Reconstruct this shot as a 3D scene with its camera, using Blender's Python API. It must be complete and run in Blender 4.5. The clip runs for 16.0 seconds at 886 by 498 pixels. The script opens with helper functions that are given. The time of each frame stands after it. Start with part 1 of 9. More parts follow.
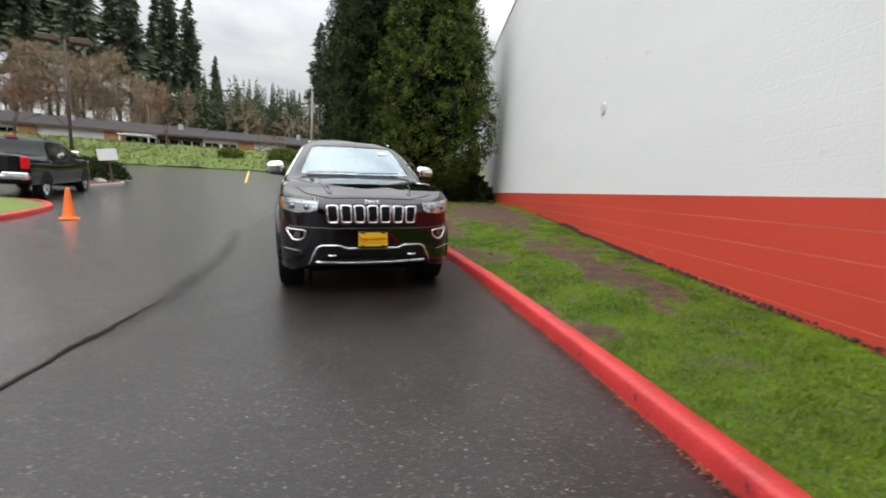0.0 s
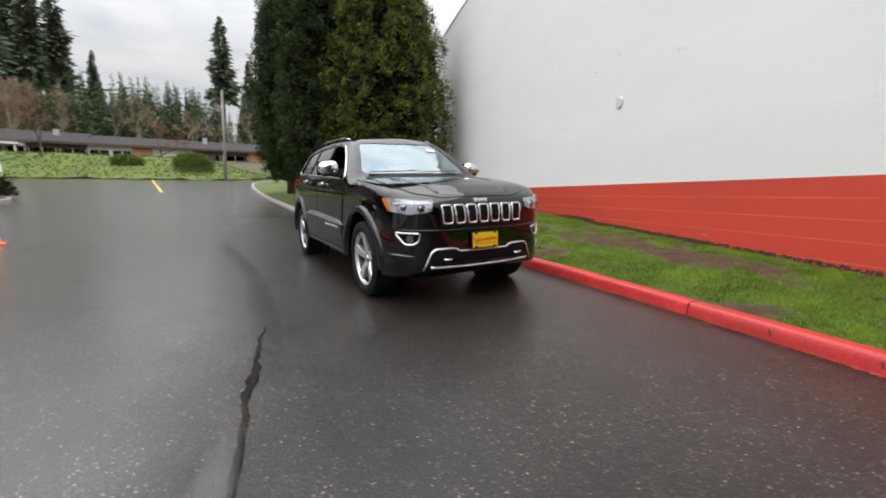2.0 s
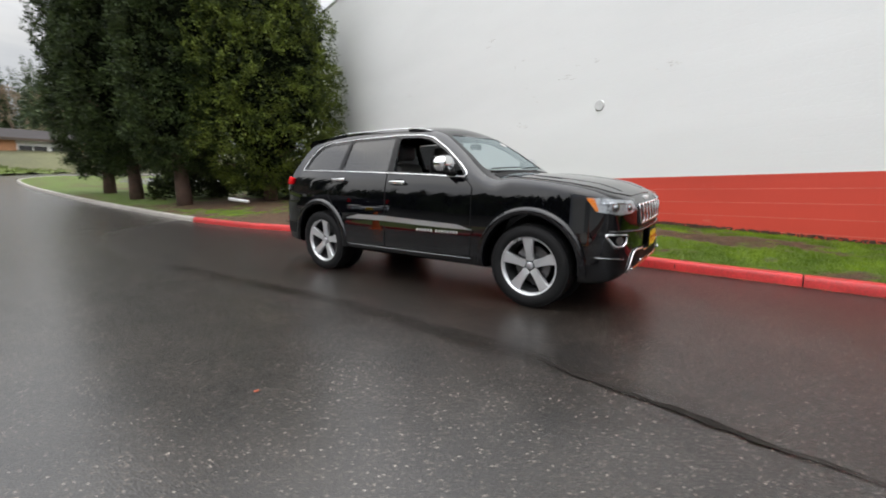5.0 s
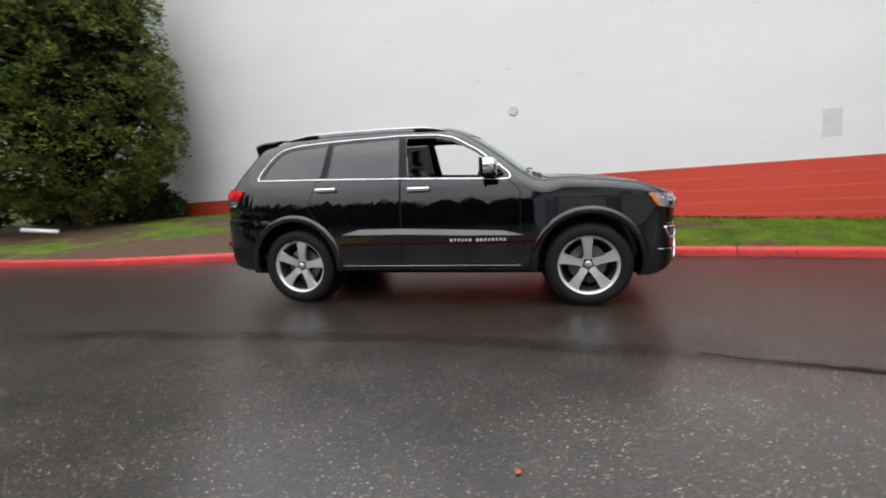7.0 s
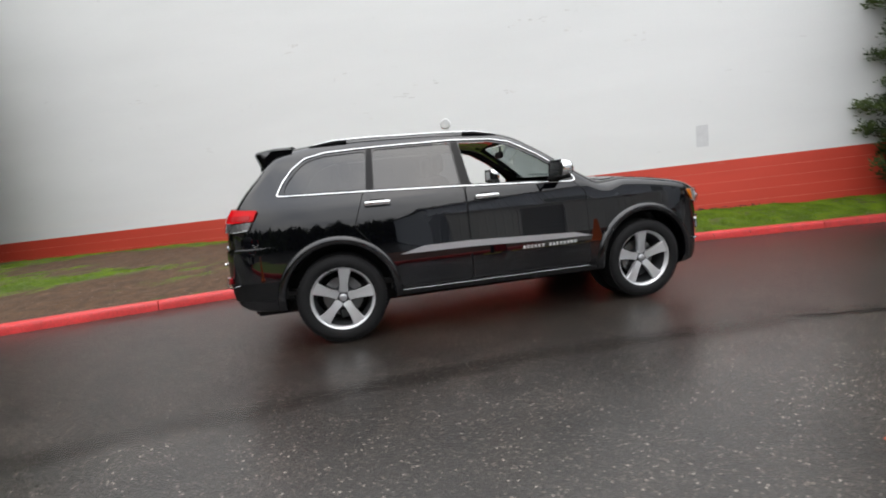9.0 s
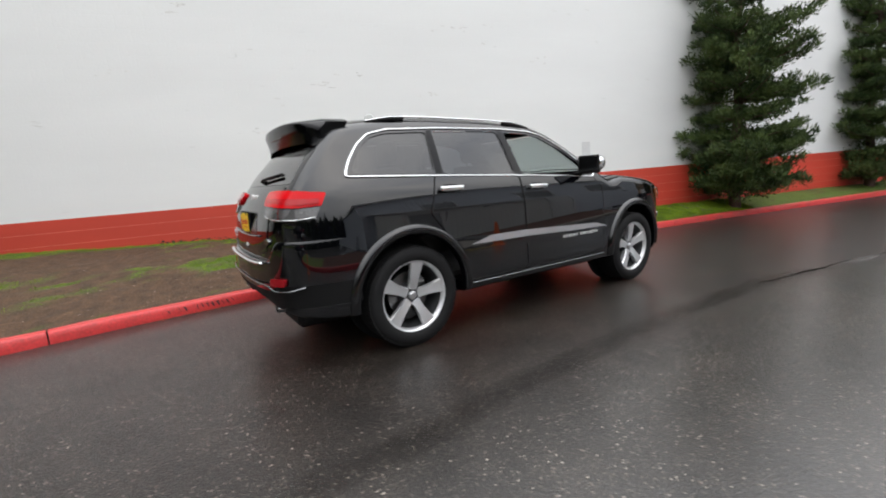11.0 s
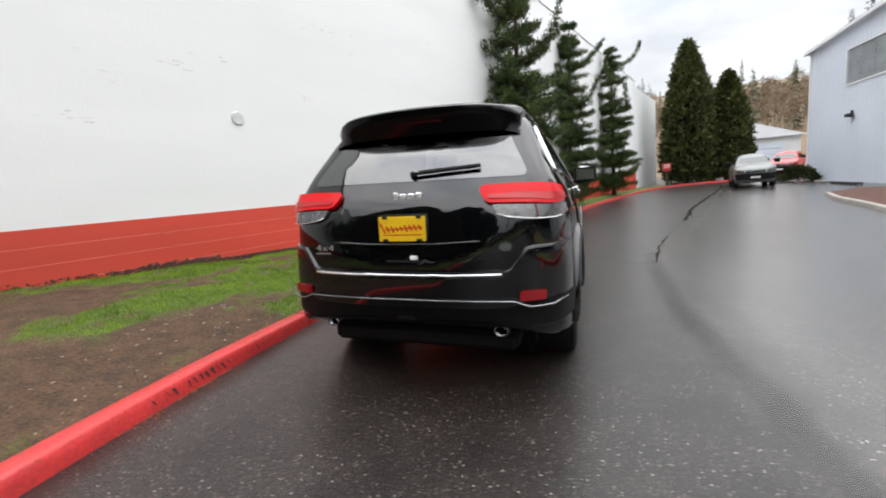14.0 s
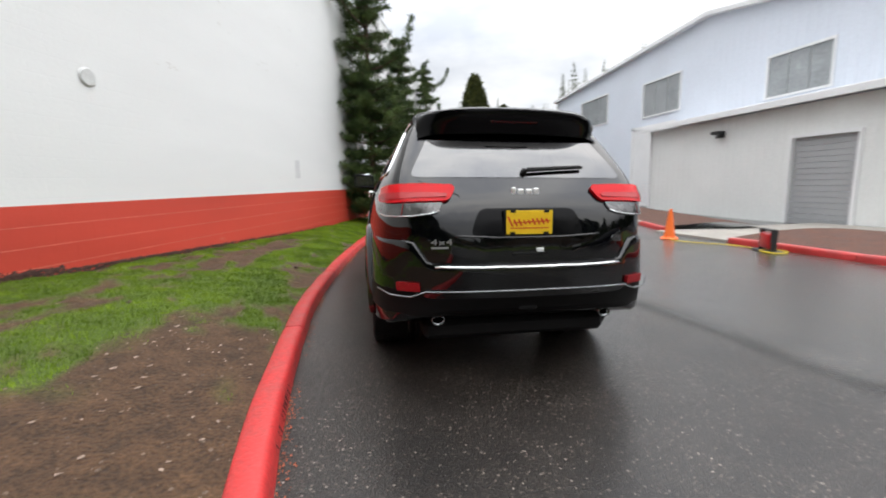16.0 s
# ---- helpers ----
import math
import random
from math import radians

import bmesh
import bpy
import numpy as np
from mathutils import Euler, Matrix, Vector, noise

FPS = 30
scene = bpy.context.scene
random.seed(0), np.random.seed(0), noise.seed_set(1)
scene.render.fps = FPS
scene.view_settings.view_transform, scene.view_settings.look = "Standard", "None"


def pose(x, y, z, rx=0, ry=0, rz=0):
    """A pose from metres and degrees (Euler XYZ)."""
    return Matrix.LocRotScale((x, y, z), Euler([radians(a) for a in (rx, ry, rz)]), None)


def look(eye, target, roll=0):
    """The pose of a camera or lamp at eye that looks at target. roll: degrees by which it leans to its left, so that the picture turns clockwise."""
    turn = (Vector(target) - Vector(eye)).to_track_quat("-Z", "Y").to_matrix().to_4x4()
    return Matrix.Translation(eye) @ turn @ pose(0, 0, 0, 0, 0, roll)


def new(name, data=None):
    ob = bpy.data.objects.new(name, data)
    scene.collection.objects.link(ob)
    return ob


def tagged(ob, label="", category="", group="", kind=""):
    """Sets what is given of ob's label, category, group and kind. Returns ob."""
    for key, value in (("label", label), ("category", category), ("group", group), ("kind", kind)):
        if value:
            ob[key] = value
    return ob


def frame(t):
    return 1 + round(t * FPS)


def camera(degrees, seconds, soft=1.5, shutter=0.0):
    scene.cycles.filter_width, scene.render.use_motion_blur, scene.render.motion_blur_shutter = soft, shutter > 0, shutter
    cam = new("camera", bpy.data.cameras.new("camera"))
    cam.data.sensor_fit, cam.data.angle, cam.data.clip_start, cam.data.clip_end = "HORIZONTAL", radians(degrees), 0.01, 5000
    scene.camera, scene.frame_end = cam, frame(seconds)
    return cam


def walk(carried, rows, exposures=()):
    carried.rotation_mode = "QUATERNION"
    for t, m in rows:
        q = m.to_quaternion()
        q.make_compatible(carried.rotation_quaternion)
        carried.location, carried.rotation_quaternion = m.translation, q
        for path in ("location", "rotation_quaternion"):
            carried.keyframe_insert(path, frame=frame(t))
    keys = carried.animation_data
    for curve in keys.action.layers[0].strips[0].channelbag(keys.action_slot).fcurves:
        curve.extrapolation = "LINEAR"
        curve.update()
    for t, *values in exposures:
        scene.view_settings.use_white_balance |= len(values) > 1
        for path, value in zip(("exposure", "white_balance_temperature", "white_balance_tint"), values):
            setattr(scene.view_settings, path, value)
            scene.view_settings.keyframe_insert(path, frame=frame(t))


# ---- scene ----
cam = camera(93.4, 16.0, soft=1.9, shutter=0.4)
PATH = [
    (0, (-0.671, -6.55, 1.047), (-0.05, -4.668, 0.778), 3.1),
    (0.5, (-1.03, -6.403, 0.995), (-0.467, -4.5, 0.744), 1.2),
    (1, (-1.451, -6.202, 0.97), (-0.774, -4.337, 0.72), 2.0),
    (1.5, (-1.921, -5.957, 0.962), (-1.032, -4.185, 0.694), -0.4),
    (2, (-2.327, -5.587, 0.952), (-1.351, -3.86, 0.695), 0.4),
    (2.5, (-2.772, -5.236, 0.951), (-1.571, -3.654, 0.719), -2.3),
    (3, (-3.154, -4.806, 0.948), (-1.924, -3.245, 0.726), -1.4),
    (3.5, (-3.561, -4.444, 0.95), (-2.215, -2.979, 0.739), -0.1),
    (4, (-3.904, -4.032, 0.955), (-2.503, -2.633, 0.669), -2.4),
    (4.2, (-4.015, -3.848, 0.978), (-2.594, -2.469, 0.699), -1.4),
    (6.3, (-4.839, -1.747, 1.048), (-3.012, -0.988, 0.753), -2.9),
    (6.5, (-4.834, -1.535, 1.062), (-2.987, -0.809, 0.811), -2.2),
    (7, (-4.886, -1.001, 1.078), (-2.954, -0.568, 0.791), -3.8),
    (7.5, (-4.835, -0.459, 1.112), (-2.877, -0.185, 0.814), -6.6),
    (8, (-4.807, 0.082, 1.126), (-2.822, 0.097, 0.884), -5.9),
    (8.5, (-4.75, 0.61, 1.135), (-2.774, 0.426, 0.894), -5.7),
    (8.7, (-4.69, 0.83, 1.143), (-2.72, 0.596, 0.894), -6.1),
    (10.8, (-3.779, 2.809, 1.176), (-2.125, 1.729, 0.866), -5.5),
    (11, (-3.645, 2.956, 1.164), (-2.003, 1.855, 0.864), -5.0),
    (11.5, (-3.306, 3.355, 1.185), (-1.84, 2.037, 0.845), -5.8),
    (12, (-2.891, 3.673, 1.161), (-1.504, 2.278, 0.801), -7.0),
    (12.5, (-2.464, 3.967, 1.184), (-1.267, 2.389, 0.909), -6.2),
    (13, (-2.018, 4.208, 1.176), (-0.989, 2.514, 0.906), -6.7),
    (13.5, (-1.547, 4.374, 1.204), (-0.658, 2.597, 0.974), -4.8),
    (14, (-1.078, 4.564, 1.228), (-0.418, 2.699, 0.939), -4.8),
    (14.5, (-0.565, 4.641, 1.236), (-0.003, 2.739, 0.982), -3.8),
    (15, (-0.077, 4.764, 1.223), (0.136, 2.79, 0.98), -3.8),
    (15.5, (0.4, 4.748, 1.231), (0.424, 2.773, 0.92), -2.1),
    (16, (0.842, 4.764, 1.26), (0.523, 2.814, 0.948), -1.6),
]
walk(cam, [(t, look(eye, target, roll)) for t, eye, target, roll in PATH], exposures=[(0.0, 0.6), (8.0, 0.6), (11.0, 0.58), (13.2, 0.8), (16.0, 0.72)])

# ---- world, sun, exposure ----
world = bpy.data.worlds.new("overcast_sky")
scene.world = world
world.use_nodes = True
wn, wl = world.node_tree.nodes, world.node_tree.links
for n in list(wn):
    wn.remove(n)
w_out = wn.new("ShaderNodeOutputWorld")
w_bg = wn.new("ShaderNodeBackground")
w_sky = wn.new("ShaderNodeTexSky")
w_sky.sky_type = 'NISHITA'
w_sky.sun_disc = False
w_sky.sun_elevation = radians(52)
w_sky.sun_rotation = radians(249)
w_co = wn.new("ShaderNodeTexCoord")
w_map = wn.new("ShaderNodeMapping")
w_map.inputs["Scale"].default_value = (1.0, 1.0, 2.6)
w_noise = wn.new("ShaderNodeTexNoise")
w_noise.inputs["Scale"].default_value = 2.6
w_noise.inputs["Detail"].default_value = 6
w_noise.inputs["Roughness"].default_value = 0.55
w_ramp = wn.new("ShaderNodeValToRGB")
w_ramp.color_ramp.elements[0].position, w_ramp.color_ramp.elements[0].color = 0.32, (3.6, 3.75, 4.05, 1)
w_ramp.color_ramp.elements[1].position, w_ramp.color_ramp.elements[1].color = 0.66, (6.3, 6.22, 6.05, 1)
w_mix = wn.new("ShaderNodeMixRGB")
w_mix.inputs["Fac"].default_value = 0.9
wl.new(w_co.outputs["Generated"], w_map.inputs["Vector"])
wl.new(w_map.outputs["Vector"], w_noise.inputs["Vector"])
wl.new(w_noise.outputs["Fac"], w_ramp.inputs["Fac"])
wl.new(w_sky.outputs["Color"], w_mix.inputs["Color1"])
wl.new(w_ramp.outputs["Color"], w_mix.inputs["Color2"])
# an overcast sky is brightest overhead
w_sep, w_up, w_mul = wn.new("ShaderNodeSeparateXYZ"), wn.new("ShaderNodeMapRange"), wn.new("ShaderNodeVectorMath")
w_up.inputs["From Min"].default_value, w_up.inputs["From Max"].default_value = 0.25, 0.98
w_up.inputs["To Min"].default_value, w_up.inputs["To Max"].default_value = 0.84, 3.1
w_mul.operation = 'SCALE'
wl.new(w_co.outputs["Generated"], w_sep.inputs[0])
wl.new(w_sep.outputs["Z"], w_up.inputs["Value"])
wl.new(w_mix.outputs["Color"], w_mul.inputs[0])
wl.new(w_up.outputs["Result"], w_mul.inputs["Scale"])
# and glows through the cloud round the hidden sun
w_dot, w_glow, w_mul2 = wn.new("ShaderNodeVectorMath"), wn.new("ShaderNodeMapRange"), wn.new("ShaderNodeVectorMath")
w_dot.operation, w_mul2.operation = 'DOT_PRODUCT', 'SCALE'
w_dot.inputs[1].default_value = Vector((-26, -10, 36)).normalized()
w_glow.interpolation_type = 'SMOOTHSTEP'
w_glow.inputs["From Min"].default_value, w_glow.inputs["From Max"].default_value = -0.4, 1.0
w_glow.inputs["To Min"].default_value, w_glow.inputs["To Max"].default_value = 1.0, 1.55
wl.new(w_co.outputs["Generated"], w_dot.inputs[0])
wl.new(w_dot.outputs["Value"], w_glow.inputs["Value"])
wl.new(w_mul.outputs["Vector"], w_mul2.inputs[0])
wl.new(w_glow.outputs["Result"], w_mul2.inputs["Scale"])
wl.new(w_mul2.outputs["Vector"], w_bg.inputs["Color"])
w_bg.inputs["Strength"].default_value = 0.1
wl.new(w_bg.outputs["Background"], w_out.inputs["Surface"])

sun = new("sun", bpy.data.lights.new("sun", 'SUN'))
sun.data.energy, sun.data.angle, sun.data.color = 0.6, radians(150), (1.0, 0.95, 0.88)
sun.matrix_world = look((-26, -10, 36), (0, 0, 0))


# ---- materials ----
def surf(name, base, rough=0.6, metal=0.0, var=0.15, coarse=1.5, fine=40.0, bump=0.0, dist=0.01, coat=0.0, tint=None, rvar=0.1, rand=0.0):
    """A procedural surface: colour varied at two scales, uneven gloss, fine relief."""
    m = bpy.data.materials.new(name)
    m.use_nodes = True
    nt = m.node_tree
    N, L = nt.nodes, nt.links
    b = N["Principled BSDF"]
    b.inputs["Metallic"].default_value = metal
    b.inputs["Coat Weight"].default_value = coat
    b.inputs["Coat Roughness"].default_value = 0.04
    co = N.new("ShaderNodeTexCoord")
    n1, n2 = N.new("ShaderNodeTexNoise"), N.new("ShaderNodeTexNoise")
    for n, s in ((n1, coarse), (n2, fine)):
        n.inputs["Scale"].default_value = s
        n.inputs["Detail"].default_value = 5
        L.new(co.outputs["Object"], n.inputs["Vector"])
    add = N.new("ShaderNodeMath")
    add.operation = 'ADD'
    L.new(n1.outputs["Fac"], add.inputs[0])
    L.new(n2.outputs["Fac"], add.inputs[1])
    fac = add.outputs[0]
    if rand:
        inf, ma = N.new("ShaderNodeObjectInfo"), N.new("ShaderNodeMath")
        ma.operation = 'MULTIPLY_ADD'
        ma.inputs[1].default_value = rand
        L.new(inf.outputs["Random"], ma.inputs[0])
        L.new(fac, ma.inputs[2])
        fac = ma.outputs[0]
    ramp = N.new("ShaderNodeValToRGB")
    dark = tint or tuple(c * (1 - var) for c in base)
    light = tuple(min(1, c * (1 + var)) for c in base)
    ramp.color_ramp.elements[0].position, ramp.color_ramp.elements[0].color = 0.7 / 2, (*dark, 1)
    ramp.color_ramp.elements[1].position, ramp.color_ramp.elements[1].color = (1.3 + rand) / 2, (*light, 1)
    half = N.new("ShaderNodeMath")
    half.operation = 'MULTIPLY'
    half.inputs[1].default_value = 0.5
    L.new(fac, half.inputs[0])
    L.new(half.outputs[0], ramp.inputs["Fac"])
    L.new(ramp.outputs["Color"], b.inputs["Base Color"])
    mr = N.new("ShaderNodeMapRange")
    mr.inputs["From Min"].default_value, mr.inputs["From Max"].default_value = 0.3, 0.7
    mr.inputs["To Min"].default_value, mr.inputs["To Max"].default_value = max(0.02, rough - rvar), min(1, rough + rvar)
    L.new(n1.outputs["Fac"], mr.inputs["Value"])
    L.new(mr.outputs["Result"], b.inputs["Roughness"])
    if bump:
        bp = N.new("ShaderNodeBump")
        bp.inputs["Strength"].default_value, bp.inputs["Distance"].default_value = bump, dist
        L.new(n2.outputs["Fac"], bp.inputs["Height"])
        L.new(bp.outputs["Normal"], b.inputs["Normal"])
    return m


def plain(name, base, rough=0.4, metal=0.0, coat=0.0, emit=0.0):
    """A small, truly even surface."""
    m = bpy.data.materials.new(name)
    m.use_nodes = True
    b = m.node_tree.nodes["Principled BSDF"]
    b.inputs["Base Color"].default_value = (*base, 1)
    b.inputs["Roughness"].default_value, b.inputs["Metallic"].default_value = rough, metal
    b.inputs["Coat Weight"].default_value = coat
    if emit:
        b.inputs["Emission Color"].default_value, b.inputs["Emission Strength"].default_value = (*base, 1), emit
    return m


def glass(name, tint, alpha, rough=0.01, f0=0.06, shine=(0.8, 0.8, 0.8)):
    """Thin window glass: a clear or tinted pane that mirrors at glancing angles."""
    m = bpy.data.materials.new(name)
    m.use_nodes = True
    N, L = m.node_tree.nodes, m.node_tree.links
    N.remove(N["Principled BSDF"])
    tr, gl, mx, lw = N.new("ShaderNodeBsdfTransparent"), N.new("ShaderNodeBsdfGlossy"), N.new("ShaderNodeMixShader"), N.new("ShaderNodeLayerWeight")
    lw.inputs["Blend"].default_value = 0.5
    pw, mr = N.new("ShaderNodeMath"), N.new("ShaderNodeMapRange")
    pw.operation = 'POWER'
    pw.inputs[1].default_value = 4.0
    L.new(lw.outputs["Facing"], pw.inputs[0])
    L.new(pw.outputs[0], mr.inputs["Value"])
    mr.inputs["To Min"].default_value = f0
    tr.inputs["Color"].default_value = (*[t * alpha for t in tint], 1)
    gl.inputs["Roughness"].default_value = rough
    gl.inputs["Color"].default_value = (*shine, 1)
    L.new(mr.outputs["Result"], mx.inputs["Fac"])
    L.new(tr.outputs["BSDF"], mx.inputs[1])
    L.new(gl.outputs["BSDF"], mx.inputs[2])
    L.new(mx.outputs["Shader"], N["Material Output"].inputs["Surface"])
    return m


def asphalt_material():
    m = bpy.data.materials.new("wet_asphalt")
    m.use_nodes = True
    N, L = m.node_tree.nodes, m.node_tree.links
    b = N["Principled BSDF"]
    co = N.new("ShaderNodeTexCoord")

    def noise_node(scale, detail=5, rough=0.55):
        n = N.new("ShaderNodeTexNoise")
        n.inputs["Scale"].default_value, n.inputs["Detail"].default_value, n.inputs["Roughness"].default_value = scale, detail, rough
        L.new(co.outputs["Object"], n.inputs["Vector"])
        return n
    big, mid, tiny = noise_node(0.35, 4), noise_node(2.5), noise_node(160, 2, 0.7)
    stones = N.new("ShaderNodeTexVoronoi")
    stones.inputs["Scale"].default_value = 105
    L.new(co.outputs["Object"], stones.inputs["Vector"])
    # pale aggregate chips among dark binder
    chip = N.new("ShaderNodeValToRGB")
    chip.color_ramp.elements[0].position, chip.color_ramp.elements[0].color = 0.0, (0.010, 0.0078, 0.006, 1)
    chip.color_ramp.elements[1].position, chip.color_ramp.elements[1].color = 1.0, (0.26, 0.225, 0.19, 1)
    for at_, tone_ in ((0.55, 0.016), (0.82, 0.026), (0.94, 0.046), (0.985, 0.115)):
        e = chip.color_ramp.elements.new(at_)
        e.color = (tone_, tone_ * 0.80, tone_ * 0.66, 1)
    sep = N.new("ShaderNodeSeparateColor")
    L.new(stones.outputs["Color"], sep.inputs["Color"])
    L.new(sep.outputs["Red"], chip.inputs["Fac"])
    tone = N.new("ShaderNodeMapRange")
    tone.inputs["From Min"].default_value, tone.inputs["From Max"].default_value = 0.3, 0.7
    tone.inputs["To Min"].default_value, tone.inputs["To Max"].default_value = 0.5, 1.25
    L.new(mid.outputs["Fac"], tone.inputs["Value"])
    mul = N.new("ShaderNodeVectorMath")
    mul.operation = 'SCALE'
    L.new(chip.outputs["Color"], mul.inputs[0])
    L.new(tone.outputs["Result"], mul.inputs["Scale"])
    # older, paler, wetter asphalt west of the lane's joint
    at, edge, zone = N.new("ShaderNodeAttribute"), N.new("ShaderNodeMath"), N.new("ShaderNodeMapRange")
    at.attribute_name = "west_of_joint"
    edge.operation = 'MULTIPLY_ADD'
    edge.inputs[1].default_value = 0.5
    L.new(mid.outputs["Fac"], edge.inputs[0])
    L.new(at.outputs["Fac"], edge.inputs[2])
    zone.inputs["From Min"].default_value, zone.inputs["From Max"].default_value = 0.12, 0.75
    L.new(edge.outputs[0], zone.inputs["Value"])
    old = N.new("ShaderNodeMixRGB")
    old.blend_type = 'MULTIPLY'
    old.inputs["Color2"].default_value = (1.2, 1.24, 1.24, 1)
    old.use_clamp = False
    L.new(zone.outputs["Result"], old.inputs["Fac"])
    L.new(mul.outputs["Vector"], old.inputs["Color1"])
    L.new(old.outputs["Color"], b.inputs["Base Color"])
    coat = N.new("ShaderNodeMapRange")
    coat.inputs["To Min"].default_value, coat.inputs["To Max"].default_value = 0.58, 1.0
    L.new(zone.outputs["Result"], coat.inputs["Value"])
    L.new(coat.outputs["Result"], b.inputs["Coat Weight"])
    b.inputs["Roughness"].default_value = 0.42
    b.inputs["Specular IOR Level"].default_value = 0.25
    hsum = N.new("ShaderNodeMath")
    hsum.operation = 'ADD'
    L.new(tiny.outputs["Fac"], hsum.inputs[0])
    L.new(stones.outputs["Distance"], hsum.inputs[1])
    bp = N.new("ShaderNodeBump")
    bp.inputs["Strength"].default_value, bp.inputs["Distance"].default_value = 0.6, 0.006
    L.new(hsum.outputs[0], bp.inputs["Height"])
    L.new(bp.outputs["Normal"], b.inputs["Normal"])
    # thin film of rain water over the stones
    thick = N.new("ShaderNodeMapRange")
    thick.inputs["To Min"].default_value, thick.inputs["To Max"].default_value = 1.46, 1.62
    L.new(zone.outputs["Result"], thick.inputs["Value"])
    L.new(thick.outputs["Result"], b.inputs["Coat IOR"])
    film = N.new("ShaderNodeMapRange")
    film.inputs["To Min"].default_value, film.inputs["To Max"].default_value = 0.27, 0.24
    L.new(zone.outputs["Result"], film.inputs["Value"])
    L.new(film.outputs["Result"], b.inputs["Coat Roughness"])
    cb = N.new("ShaderNodeBump")
    cb.inputs["Strength"].default_value, cb.inputs["Distance"].default_value = 0.11, 0.004
    L.new(hsum.outputs[0], cb.inputs["Height"])
    L.new(cb.outputs["Normal"], b.inputs["Coat Normal"])
    return m


def verge_material():
    """Trodden earth and thin turf, told apart by the mesh's own turf attribute."""
    m = bpy.data.materials.new("verge_soil")
    m.use_nodes = True
    N, L = m.node_tree.nodes, m.node_tree.links
    b = N["Principled BSDF"]
    co, at = N.new("ShaderNodeTexCoord"), N.new("ShaderNodeAttribute")
    at.attribute_name = "turf"
    n1, n2 = N.new("ShaderNodeTexNoise"), N.new("ShaderNodeTexNoise")
    n1.inputs["Scale"].default_value, n2.inputs["Scale"].default_value = 7, 48
    for n in (n1, n2):
        n.inputs["Detail"].default_value = 6
        L.new(co.outputs["Object"], n.inputs["Vector"])
    soil, turf = N.new("ShaderNodeValToRGB"), N.new("ShaderNodeValToRGB")
    soil.color_ramp.elements[0].position, soil.color_ramp.elements[0].color = 0.3, (0.042, 0.021, 0.009, 1)
    soil.color_ramp.elements[1].position, soil.color_ramp.elements[1].color = 0.7, (0.120, 0.064, 0.030, 1)
    turf.color_ramp.elements[0].position, turf.color_ramp.elements[0].color = 0.3, (0.040, 0.070, 0.008, 1)
    turf.color_ramp.elements[1].position, turf.color_ramp.elements[1].color = 0.7, (0.125, 0.190, 0.018, 1)
    for r in (soil, turf):
        L.new(n2.outputs["Fac"], r.inputs["Fac"])
    mx, damp, sc = N.new("ShaderNodeMixRGB"), N.new("ShaderNodeMapRange"), N.new("ShaderNodeVectorMath")
    damp.inputs["From Min"].default_value, damp.inputs["From Max"].default_value = 0.35, 0.68
    damp.inputs["To Min"].default_value, damp.inputs["To Max"].default_value = 0.7, 1.35
    L.new(n1.outputs["Fac"], damp.inputs["Value"])
    sc.operation = 'SCALE'
    L.new(soil.outputs["Color"], sc.inputs[0])
    L.new(damp.outputs["Result"], sc.inputs["Scale"])
    L.new(at.outputs["Fac"], mx.inputs["Fac"])
    L.new(sc.outputs["Vector"], mx.inputs["Color1"])
    L.new(turf.outputs["Color"], mx.inputs["Color2"])
    L.new(mx.outputs["Color"], b.inputs["Base Color"])
    b.inputs["Roughness"].default_value = 0.85
    bp = N.new("ShaderNodeBump")
    bp.inputs["Strength"].default_value, bp.inputs["Distance"].default_value = 1.0, 0.035
    L.new(n2.outputs["Fac"], bp.inputs["Height"])
    L.new(bp.outputs["Normal"], b.inputs["Normal"])
    return m


